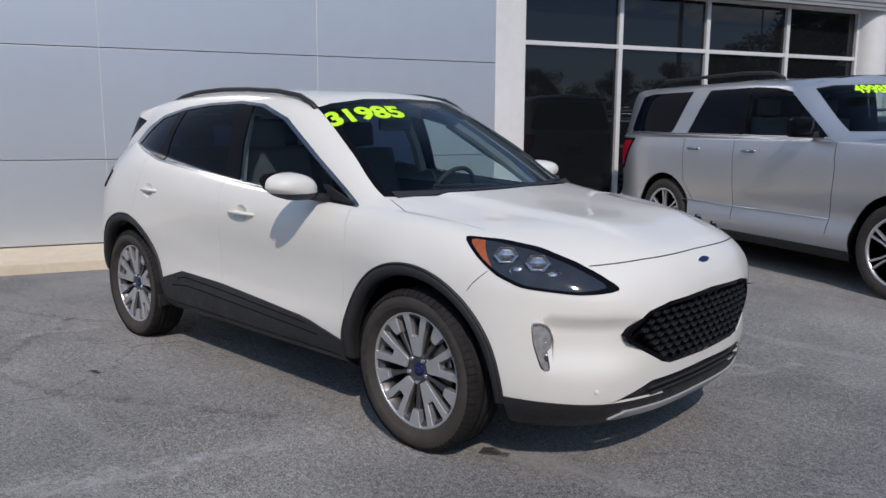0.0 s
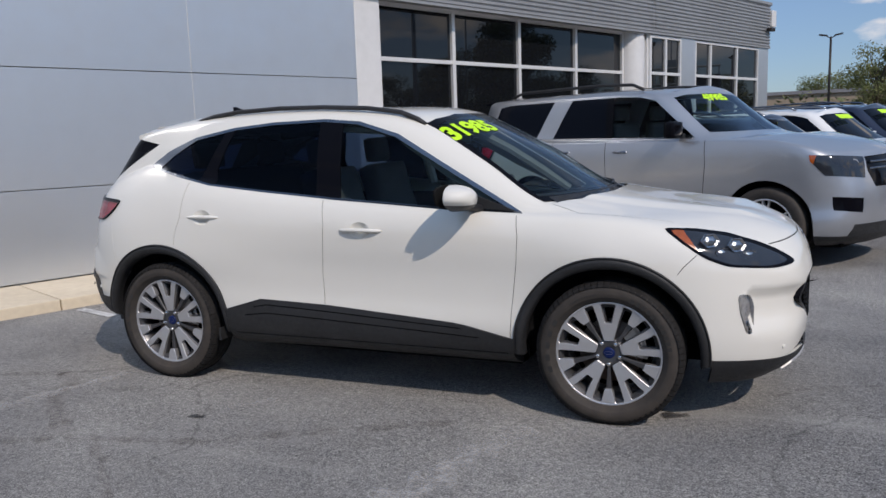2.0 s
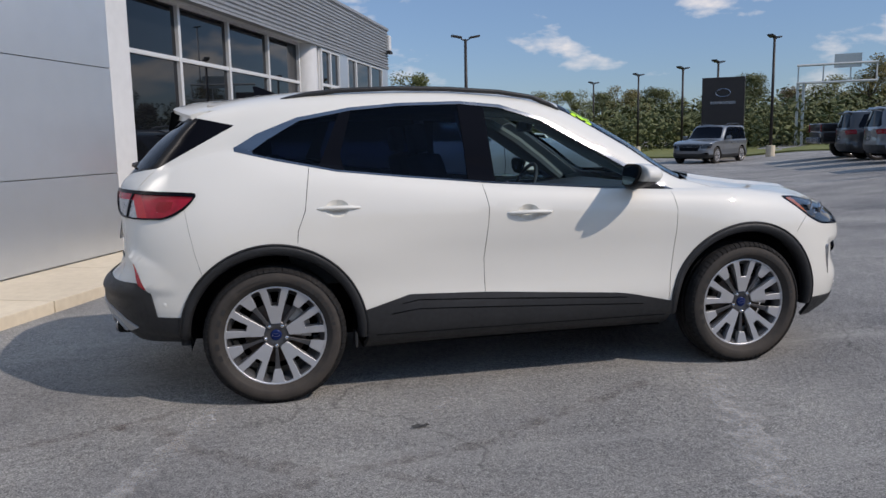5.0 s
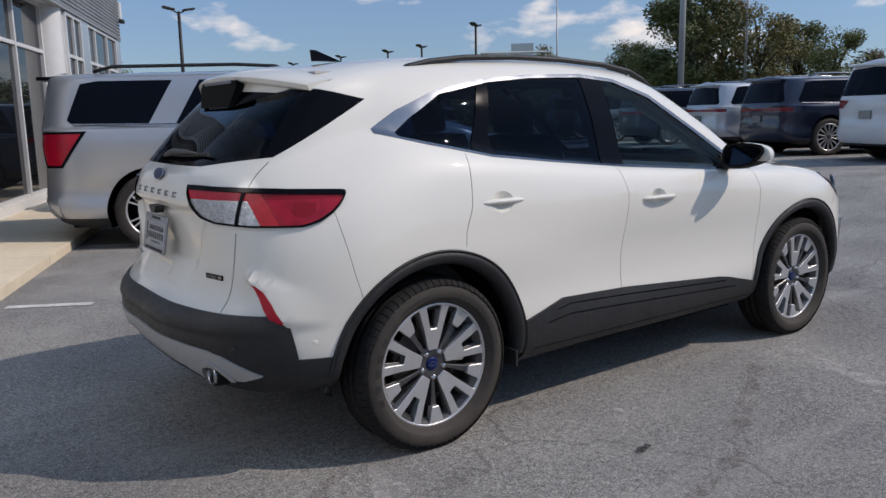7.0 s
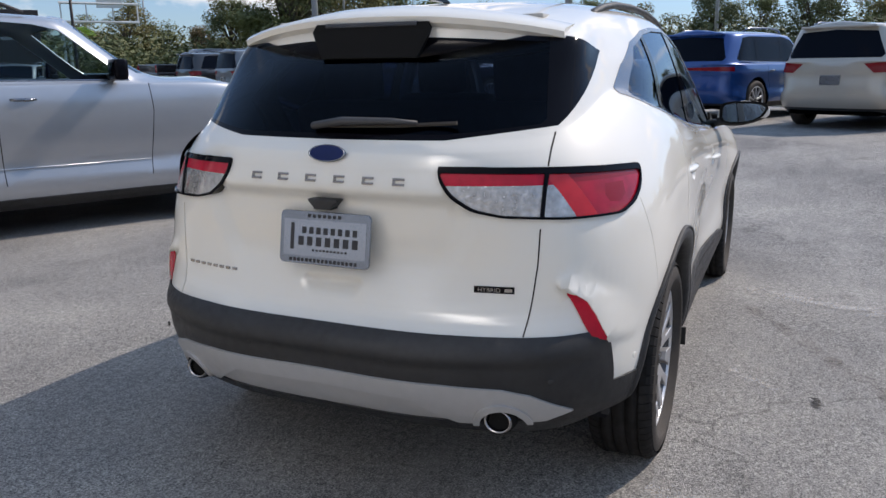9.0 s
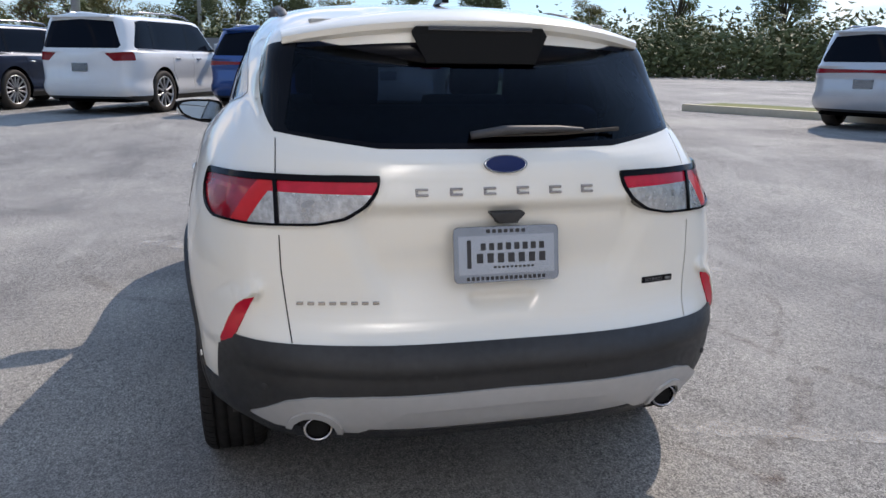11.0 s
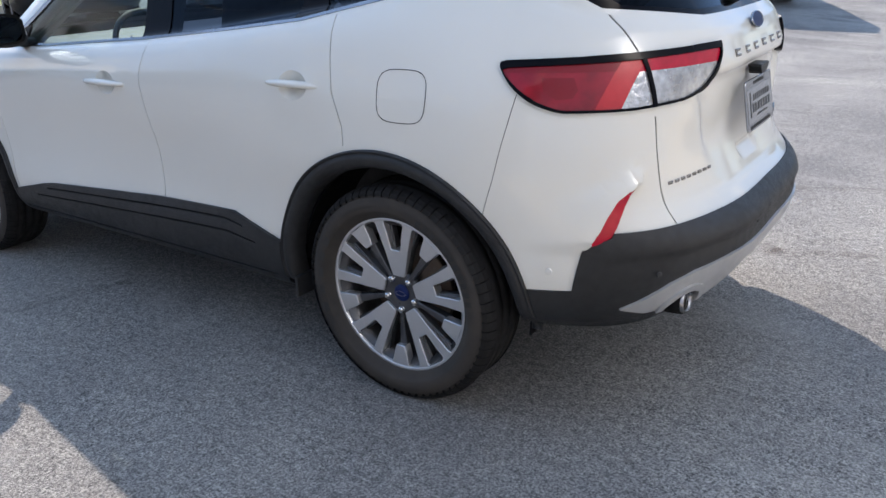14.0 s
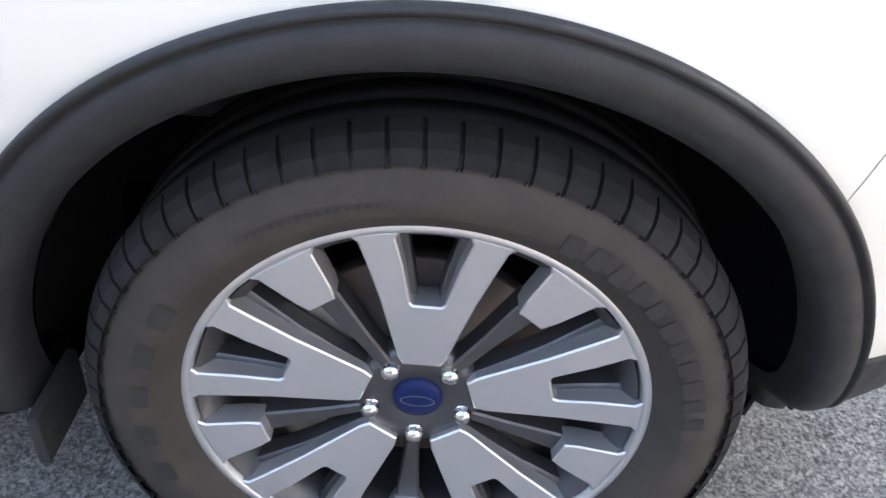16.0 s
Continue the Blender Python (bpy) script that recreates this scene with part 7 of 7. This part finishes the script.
def strip(name, label, p, d1, l1, d2, l2, material, z=.02, h=.12, cat="ground"):
    """A raised slab that follows the lot: from p along d1 and d2."""
    b = bmesh.new()
    n = max(1, int(l1 / 2))
    rows = []
    for k in range(n + 1):
        a = Vector(p) + d1 * (l1 * k / n)
        c = a + d2 * l2
        za, zc = rise(a.x, a.y), rise(c.x, c.y)
        rows.append([b.verts.new(q) for q in ((a.x, a.y, za - .05), (a.x, a.y, za + h), (c.x, c.y, zc + h), (c.x, c.y, zc - .05))])
    for q, w in zip(rows, rows[1:]):
        for i in range(3):
            b.faces.new((q[i], w[i], w[i + 1], q[i + 1]))
    b.faces.new(rows[0])
    b.faces.new(rows[-1][::-1])
    bmesh.ops.recalc_face_normals(b, faces=b.faces[:])
    return tagged(part(name, b, material), label, cat, kind="structure")


G0 = ROW + FWD * 6.3 - RS * 1.3
strip("kerb_1", "pale concrete kerb behind the row of cars", G0 - FWD * .16, R2D, 34, FWD, .16, M["concrete"], h=.15, cat="kerb")
strip("lawn_1", "dry green lawn behind the row of cars", G0, R2D, 34, FWD, 16, M["grass"], h=.13, cat="grass")
K2 = Vector((-4, -17.0, 0))
K2D = Vector((math.cos(radians(26)), math.sin(radians(26)), 0))
strip("kerb_2", "pale concrete kerb beyond the side row", K2 - F2 * .0, K2D, 19, F2, .16, M["concrete"], h=.15, cat="kerb")
strip("lawn_2", "dry green verge beyond the side row", K2 + F2 * .16, K2D, 19, F2, 1.5, M["grass"], h=.13, cat="grass")
strip("lawn_3", "sloping verge at the far edge of the lot", (14, 44, 0), Vector((.75, -.66, 0)).normalized(), 60, Vector((.66, .75, 0)).normalized(), 60, M["grass"], h=.10, cat="grass")
for k in range(2, 12):
    p = ROW + RS * (k - .5) - FWD * .2
    line_mark("line_" + str(k + 4), (p.x, p.y), (p.x + FWD.x * 5.2, p.y + FWD.y * 5.2), .10)


# old tar seams, pale scuffs and a painted streak of sun glow across the bays
def faded(name, color, lo, hi, most=.5):
    """A mark worn through in fine spots, so that the asphalt shows between."""
    m = mat(name, color, .9, noise=.4, scale=20)
    n, l = m.node_tree.nodes, m.node_tree.links.new
    tx, nz_, rp_ = n.new("ShaderNodeTexCoord"), n.new("ShaderNodeTexNoise"), n.new("ShaderNodeMapRange")
    nz_.inputs["Scale"].default_value, nz_.inputs["Detail"].default_value, nz_.inputs["Roughness"].default_value = 9.0, 9.0, .75
    rp_.inputs["From Min"].default_value, rp_.inputs["From Max"].default_value, rp_.inputs["To Max"].default_value = lo, hi, most
    l(tx.outputs["Object"], nz_.inputs["Vector"]); l(nz_.outputs["Fac"], rp_.inputs["Value"]); l(rp_.outputs["Result"], n["Principled BSDF"].inputs["Alpha"])
    return m


M["tar"] = faded("worn_tar_seam", (0.165, 0.122, 0.105), .42, .70, .42)
M["tar_dark"] = faded("dark_oil_stain", (0.030, 0.030, 0.032), .34, .52, .75)
# pale enough to paint in a sunlit streak as well as scuffs
M["scuff_glow"] = faded("pale_scuffed_asphalt", (0.74, 0.715, 0.675), .42, .72, .50)


def ground_mark(name, label, pts, w, material, seed):
    """A ragged thin strip on the asphalt through pts."""
    r_ = random.Random(seed)
    b = bmesh.new()
    rows = []
    for p, q in zip(pts, pts[1:]):
        p, q = Vector((*p, 0)), Vector((*q, 0))
        n = max(2, int((q - p).length / .05))
        c = Vector((-(q - p).y, (q - p).x, 0)).normalized()
        for k in range(n):
            o = p.lerp(q, k / n) + c * r_.uniform(-.010, .010)
            h = w * r_.uniform(.22, .62)
            rows.append([b.verts.new((v.x, v.y, rise(v.x, v.y) + .0015 + .0006 * seed)) for v in (o + c * h, o - c * h)])
    for a, e in zip(rows, rows[1:]):
        b.faces.new((a[0], e[0], e[1], a[1]))
    bmesh.ops.recalc_face_normals(b, faces=b.faces[:])
    tagged(part(name, b, material), label, "road surface", "old marks on the asphalt", "structure")


TAR_L = "brown worn tar seam across the asphalt"
SEAMS = (
    ((-.86, -1.00), (-.58, -1.10), (-.43, -1.40), (-.20, -1.59), (.03, -1.76), (.18, -1.86)),
    ((.18, -1.86), (.44, -1.81), (.92, -1.69), (1.22, -1.50), (1.55, -1.33), (2.04, -1.07)),
    ((-1.3, -2.45), (-.70, -2.16), (-.29, -2.06), (-.02, -1.99), (.18, -1.87)),
    ((-1.90, -1.44), (-1.40, -1.26), (-.92, -1.12), (-.66, -1.00), (-.40, -.82)),
    ((.38, -1.90), (.59, -2.04), (.9, -2.3), (1.3, -2.48)),
    ((2.60, 1.86), (2.24, 1.66), (1.98, 1.51), (1.84, 1.30), (1.75, 1.02), (1.64, .72)),
    ((2.05, 4.07), (2.57, 3.99), (3.32, 3.64), (4.0, 3.2)),
    ((3.46, -.24), (3.66, -.05), (3.86, .06), (4.2, .16)),
)
for k, pts in enumerate(SEAMS):
    ground_mark("tar_seam_" + str(k + 1), TAR_L, pts, (.12, .085, .075, .085, .05, .09, .035, .035)[k], M["tar"], k + 1)
# the second run is a bright sun streak, its light put into the colour
SCUFFS_AND_GLOW = (((-.66, -1.92), (-.47, -1.38), (-.35, -1.02), (-.28, -.84)), ((1.82, -2.5), (2.10, -1.85), (2.21, -1.43), (2.38, -1.00)), ((.72, -1.28), (.92, -1.02)), ((3.18, .88), (3.33, 1.29), (3.50, 1.64)))
for k, pts in enumerate(SCUFFS_AND_GLOW):
    ground_mark("scuff_" + str(k + 1), "pale streak on the asphalt, scuffs and painted sun glow", pts, (.13, .22, .06, .20)[k], M["scuff_glow"], k + 9)
ground_mark("oil_stain_1", "small dark oil stain on the asphalt", [(2.95, -.70), (3.03, -.67), (3.12, -.64)], .07, M["tar_dark"], 13)
ground_mark("oil_stain_2", "small dark oil stain on the asphalt", [(.60, -1.44), (.66, -1.43), (.71, -1.42)], .035, M["tar_dark"], 14)


# street lamps
def lamp_post(x, y, h, heads=2, turn=0.0):
    t = thing("street_lamp", "tall dark lot lamp with flat heads", "street lamp", "lot lamps", at=Matrix.Translation((x, y, rise(x, y))) @ Matrix.Rotation(turn, 4, "Z"))
    part("base", lathe([(.22, 0), (.22, .55), (.0005, .56)], 14, "Z"), M["concrete"], t)
    part("pole", tube([(0, 0, .4), (0, 0, h)], [.085, .06], 10), M["pole"], t, smooth=True)
    for k in range(heads):
        s = 1 if k % 2 == 0 else -1
        part("arm", tube([(0, 0, h - .08), (s * .20, 0, h + .02)], .03, 6), M["pole"], t)
        hd = box_bm(s * .40 - .22, s * .40 + .22, -.15, .15, h - .01, h + .07, bevel=.025)
        for v in hd.verts:
            v.co.z += abs(v.co.x) * .18
        part("head", hd, M["pole"], t)


lamp_post(8.6, 28.5, 5.6)
lamp_post(24.6, 29.8, 5.75, turn=.6)
lamp_post(25.8, 36.6, 5.4, turn=.6)
lamp_post(25.2, 39.5, 5.3, turn=.6)
lamp_post(26.5, 48.0, 5.6, turn=.6)
lamp_post(26.5, 56.0, 5.6, turn=.6)
lamp_post(6.71, 45.7, 6.2)
lamp_post(12.0, 62.0, 6.0)
M["galv"] = mat("galvanised_steel", (.42, .43, .44), .5, metal=.4, noise=.2, scale=14)
for x, y, h, r_ in ((22.9, 15.4, 10.5, .12), (21.5, 5.35, 10.5, .125), (49.0, 3.6, 12, .12), (49.0, 29.8, 13, .10), (56.0, 56.0, 13, .09)):
    t = thing("steel_pole", "tall pale galvanised steel pole", "pole", "pale poles", at=Matrix.Translation((x, y, rise(x, y))))
    part("pole", tube([(0, 0, 0), (0, 0, h)], [r_, r_ * .8], 12), M["galv"], t, smooth=True)
    part("base", lathe([(r_ * 2.2, 0), (r_ * 2.2, .3), (.0005, .31)], 14, "Z"), M["concrete"], t)
    part("head", box_bm(-.45, .45, -.14, .14, h - .02, h + .09, bevel=.02), M["pole"], t)

# monument sign with a plain emblem
M["sign_brown"] = mat("dark_brown_panel", (.030, .024, .022), .45, noise=.2, scale=4)
sg = thing("monument_sign", "dark brown monument sign with pale emblem and bars", "sign", at=Matrix.Translation((23.4, 32.2, rise(23.4, 32.2))) @ Matrix.Rotation(radians(-36), 4, "Z"))
part("panel", box_bm(-1.05, 1.05, -.20, .20, .25, 4.25, bevel=.02), M["sign_brown"], sg)
part("footing", box_bm(-1.15, 1.15, -.3, .3, 0, .25), M["concrete"], sg)
em = tube([(.36 * math.cos(a), -.205, 3.45 + .20 * math.sin(a)) for a in [2 * math.pi * k / 24 for k in range(25)]], .035, 6)
part("emblem", em, M["chrome"], sg)
for z, w in ((2.95, .62), (1.55, .45)):
    part("bar", box_bm(-w, w, -.215, -.20, z - .07, z + .07), M["chrome"], sg)
# open steel frame of a hoarding
fr = thing("hoarding_frame", "white steel frame of an empty hoarding", "billboard", at=Matrix.Translation((41.4, 46.0, .4)) @ Matrix.Rotation(radians(-39), 4, "Z"))
for z in (4.6, 5.9):
    part("rail", tube([(-2.7, 0, z), (2.7, 0, z)], .10, 6), M["white_metal"], fr)
for x in (-2.6, -.9, .9, 2.6):
    part("post", tube([(x, 0, 4.6), (x, 0, 5.9)], .06, 6), M["white_metal"], fr)
for x in (-2.6, -2.2):
    part("leg", tube([(x, .2, 0), (x, .1, 4.6)], .10, 8), M["white_metal"], fr)
part("panel", box_bm(-.2, 1.6, -.05, .05, 5.6, 6.6), M["white_metal"], fr)

# far low buildings
M["tan_brick"] = mat("tan_brickwork", (.34, .27, .20), .9, noise=.25, scale=3)
M["roof_grey"] = mat("grey_roofing", (.22, .22, .23), .8, noise=.2, scale=2)
far = thing("far_building", "long low tan building beyond the lot", "building", kind="structure", at=Matrix.Translation((8.5, 62, 0)) @ Matrix.Rotation(radians(-4), 4, "Z"))
part("wall", box_bm(-9, 5, 0, 14, 0, 3.6), M["tan_brick"], far)
part("roof", box_bm(-9.2, 5.2, -.2, 14.2, 3.6, 3.85), M["roof_grey"], far)
for k in range(5):
    part("window", box_bm(-8 + 2.6 * k, -6.4 + 2.6 * k, -.05, .05, 1.0, 2.5), M["shop_glass"], far)
far2 = thing("far_showroom", "pale far showroom with a blue sign panel", "building", kind="structure", at=Matrix.Translation((15.7, 64, 0)) @ Matrix.Rotation(radians(-10), 4, "Z"))
part("wall", box_bm(-3.6, 4.2, 0, 12, 0, 3.8), M["white_metal"], far2)
part("window", box_bm(-3.3, .8, -.06, .04, .4, 2.6), M["shop_glass"], far2)
M["sign_blue"] = mat("pale_blue_sign", (.25, .36, .62), .5, noise=.3, scale=2)
part("sign_panel", box_bm(1.2, 3.1, -.12, 0, 1.7, 3.9, bevel=.05), M["sign_blue"], far2)
wallb = thing("boundary_wall", "long grey boundary wall beyond the lawn", "wall", kind="structure", at=Matrix.Translation((46, 14, .3)) @ Matrix.Rotation(radians(80), 4, "Z"))
part("wall", box_bm(-30, 30, -.12, .12, 0, 2.2), M["roof_grey"], wallb)


# trees: tapered trunk, limbs, and a crown of many small leaf sprays
def leaf_cloud(rng, centre_, radius, n, size, b):
    for _ in range(n):
        d = Vector((rng.gauss(0, 1), rng.gauss(0, 1), rng.gauss(0, .9))).normalized()
        k = rng.random() ** .38
        p = Vector(centre_) + Vector((d.x * radius[0], d.y * radius[1], d.z * radius[2])) * k
        u = Vector((rng.uniform(-1, 1), rng.uniform(-1, 1), rng.uniform(-.6, .6))).normalized()
        w = u.cross(d + Vector((rng.uniform(-.4, .4), rng.uniform(-.4, .4), rng.uniform(-.4, .4)))).normalized()
        s = size * rng.uniform(.55, 1.25)
        q = u.cross(w) * s * .25
        b.faces.new([b.verts.new(p + o) for o in (u * s, w * s * .55 + q, -u * s * .9, -w * s * .5 + q)])


def tree_meshes(seed, h, spread, blobs, n):
    rng = random.Random(seed)
    tr = bmesh.new()
    tube([(0, 0, -.2), (rng.uniform(-.1, .1), 0, h * .25), (rng.uniform(-.2, .2), rng.uniform(-.2, .2), h * .55), (0, 0, h * .82)], [h * .030, h * .022, h * .015, h * .004], 8, tr)
    cr = bmesh.new()
    for k in range(blobs):
        a = rng.uniform(0, 2 * math.pi)
        z = h * rng.uniform(.30, .93)
        reach = spread * (1.05 - abs(z / h - .52) * 1.25) * rng.uniform(.35, 1.0)
        c = (reach * math.cos(a), reach * math.sin(a), z)
        tube([(0, 0, z * .62), (c[0] * .5, c[1] * .5, z * .84), (c[0] * .9, c[1] * .9, z)], [h * .010, h * .007, h * .003], 5, tr)
        rr = spread * rng.uniform(.28, .48)
        leaf_cloud(rng, c, (rr, rr, rr * .78), n, h * .015, cr)
    return mesh_of(tr, "trunk", M["bark"]), cr


TREES = []
for k, (h, sp_, bl, lf) in enumerate(((11, 3.8, 26, "leaf_green"), (9, 3.6, 24, "leaf_olive"), (13, 4.4, 30, "leaf_dark"), (8, 3.2, 22, "leaf_yellow"), (10, 3.4, 24, "leaf_rust"), (6, 2.6, 20, "leaf_green"))):
    tm, cm = tree_meshes(40 + k, h, sp_, bl, 300)
    TREES.append((tm, mesh_of(cm, "crown", M[lf], False)))
TLAB = ("broad green tree with uneven crown", "olive-green tree turning in autumn", "tall dark green tree with dense crown", "yellow-green autumn tree beyond the lot", "rust-brown autumn tree beyond the lot", "small round green tree")


def tree(k, x, y, s=1.0, turn=0.0, sink=0.0):
    t = thing("tree", TLAB[k], "tree", "tree belt", at=Matrix.Translation((x, y, .25 - sink)) @ Matrix.Rotation(turn, 4, "Z") @ Matrix.Diagonal((s, s, s, 1)))
    part("trunk", TREES[k][0], None, t)
    part("crown", TREES[k][1], None, t)


rng = random.Random(7)
# belt of trees seen across the lot, by bearing from the crossover and distance
for brg, dist, k, s in ((85, 80, 5, 0.95), (83.2, 82, 5, 1.0), (79.9, 47, 0, 0.50), (78.6, 48, 5, .72), (77.5, 76, 1, 0.62), (76, 78, 3, 0.58), (74.5, 76, 0, 0.50), (73, 72, 1, 0.58), (71.5, 75, 2, 0.40), (70, 72, 3, 0.68), (68.6, 68, 3, 0.64), (67, 70, 0, 0.50), (65, 76, 2, 0.42), (63.5, 73, 1, 0.66), (61.5, 76, 2, 0.44), (60, 78, 0, 0.52), (57, 80, 5, 0.88), (54.5, 74, 2, 0.5), (52, 84, 4, 0.56), (49.5, 80, 3, 0.8), (47, 72, 1, 0.84), (44.5, 76, 5, 0.95), (42, 70, 4, 0.49), (40, 66, 2, 0.54), (36.3, 60, 0, 0.98), (35.5, 58, 2, 0.92), (33.5, 62, 4, 1.08), (31, 58, 1, 1.05), (28.5, 62, 2, 0.64), (26, 56, 0, 0.64), (23.5, 60, 4, 0.68), (21, 54, 2, 0.59), (18, 58, 3, 0.85), (15, 52, 4, 0.72), (12.5, 56, 0, 0.75), (10, 50, 1, 0.8), (7, 56, 3, 0.8), (4.5, 52, 2, 0.62), (1.5, 56, 0, 0.72), (-2, 50, 2, 0.62), (-6, 54, 1, 0.85), (-11, 56, 0, 0.8), (-17, 58, 2, 0.75), (-24, 60, 1, 0.9), (-31, 58, 0, 0.9), (-38, 62, 2, 0.8), (-46, 60, 3, 0.9), (-54, 58, 0, 0.9), (-62, 60, 2, 0.8), (-70, 62, 1, 0.9), (-80, 60, 0, 0.9)):
    a = radians(brg)
    s *= .74 if brg < 25 else .9 if brg < 40 else 1.0
    tree(k, 1 + dist * math.cos(a), dist * math.sin(a), s, rng.uniform(0, 6.28))
for k in range(22):
    a = radians(-88 - 7.2 * k + rng.uniform(-1.5, 1.5))
    d = rng.uniform(52, 64)
    tree(k % 6 if k % 6 != 3 else 1, d * math.cos(a), d * math.sin(a), rng.uniform(.75, 1.1), rng.uniform(0, 6.28))
# undergrowth that closes the gaps between the trunks
ug = bmesh.new()
for k in range(230):
    a = radians(-100 + 185 * k / 230 + rng.uniform(-.4, .4))
    d = rng.uniform(56, 84) if a > radians(-5) else rng.uniform(50, 66)
    rr = rng.uniform(1.6, 2.6) if a > radians(58) else rng.uniform(1.8, 3.4)
    leaf_cloud(rng, (d * math.cos(a), d * math.sin(a), rr * .65), (rr * 1.6, rr * 1.6, rr), 210, .24, ug)
for k in range(90):
    a = radians(-60 + 75 * k / 90 + rng.uniform(-.4, .4))
    rr = rng.uniform(1.8, 2.8)
    d = rng.uniform(48, 56)
    leaf_cloud(rng, (d * math.cos(a), d * math.sin(a), rr * .7 + .3), (rr * 1.4, rr * 1.4, rr), 420, .22, ug)
for k in range(70):
    a = radians(28 + 36 * k / 70 + rng.uniform(-.4, .4))
    rr = rng.uniform(1.7, 3.0)
    d = rng.uniform(64, 78)
    leaf_cloud(rng, (d * math.cos(a), d * math.sin(a), rr * .8 + .3), (rr * 1.5, rr * 1.5, rr), 420, .26, ug)
tagged(part("undergrowth", ug, M["leaf_dark"]), "dense dark undergrowth between the trees", "bushes", kind="stuff")
# low shrubs on the lawn
for k in range(9):
    sh = bmesh.new()
    p = G0 + R2D * (1.0 + 2.2 * k + rng.uniform(-.6, .6)) + FWD * rng.uniform(.8, 3.0)
    leaf_cloud(rng, (0, 0, .35), (.8, .7, .42), 240, .085, sh)
    tagged(part("shrub", sh, M["leaf_yellow"] if k % 3 == 0 else M["leaf_olive"], at=Matrix.Translation((p.x, p.y, rise(p.x, p.y) + .1))), "low yellow-green shrub on the lawn", "shrub", "lawn shrubs")

# storm drain in the lot: rusty bars in a worn yellow frame
M["drain_yellow"] = mat("worn_yellow_paint", (0.30, 0.20, 0.075), 0.8, noise=.5, scale=18, color2=(0.16, 0.12, 0.08))
M["drain_rust"] = mat("rusty_iron", (0.10, 0.055, 0.035), 0.75, metal=.3, noise=.4, scale=30)
drain = thing("drain_grate", "rusty drain grate in a worn yellow frame set in asphalt", "drain", at=Matrix.Translation((6.85, 7.24, 0)) @ Matrix.Rotation(radians(-41), 4, "Z"))
for x0, x1, y0, y1 in ((-.70, .70, -.34, -.20), (-.70, .70, .20, .34), (-.70, -.45, -.20, .20), (.45, .70, -.20, .20)):
    part("frame", box_bm(x0, x1, y0, y1, .001, .018, bevel=.005), M["drain_yellow"], drain)
part("pit", box_bm(-.45, .45, -.20, .20, .001, .006), M["seam"], drain)
for k in range(12):
    part("bar", box_bm(-.43 + .0735 * k, -.385 + .0735 * k, -.20, .20, .007, .020, bevel=.003), M["drain_rust"], drain)
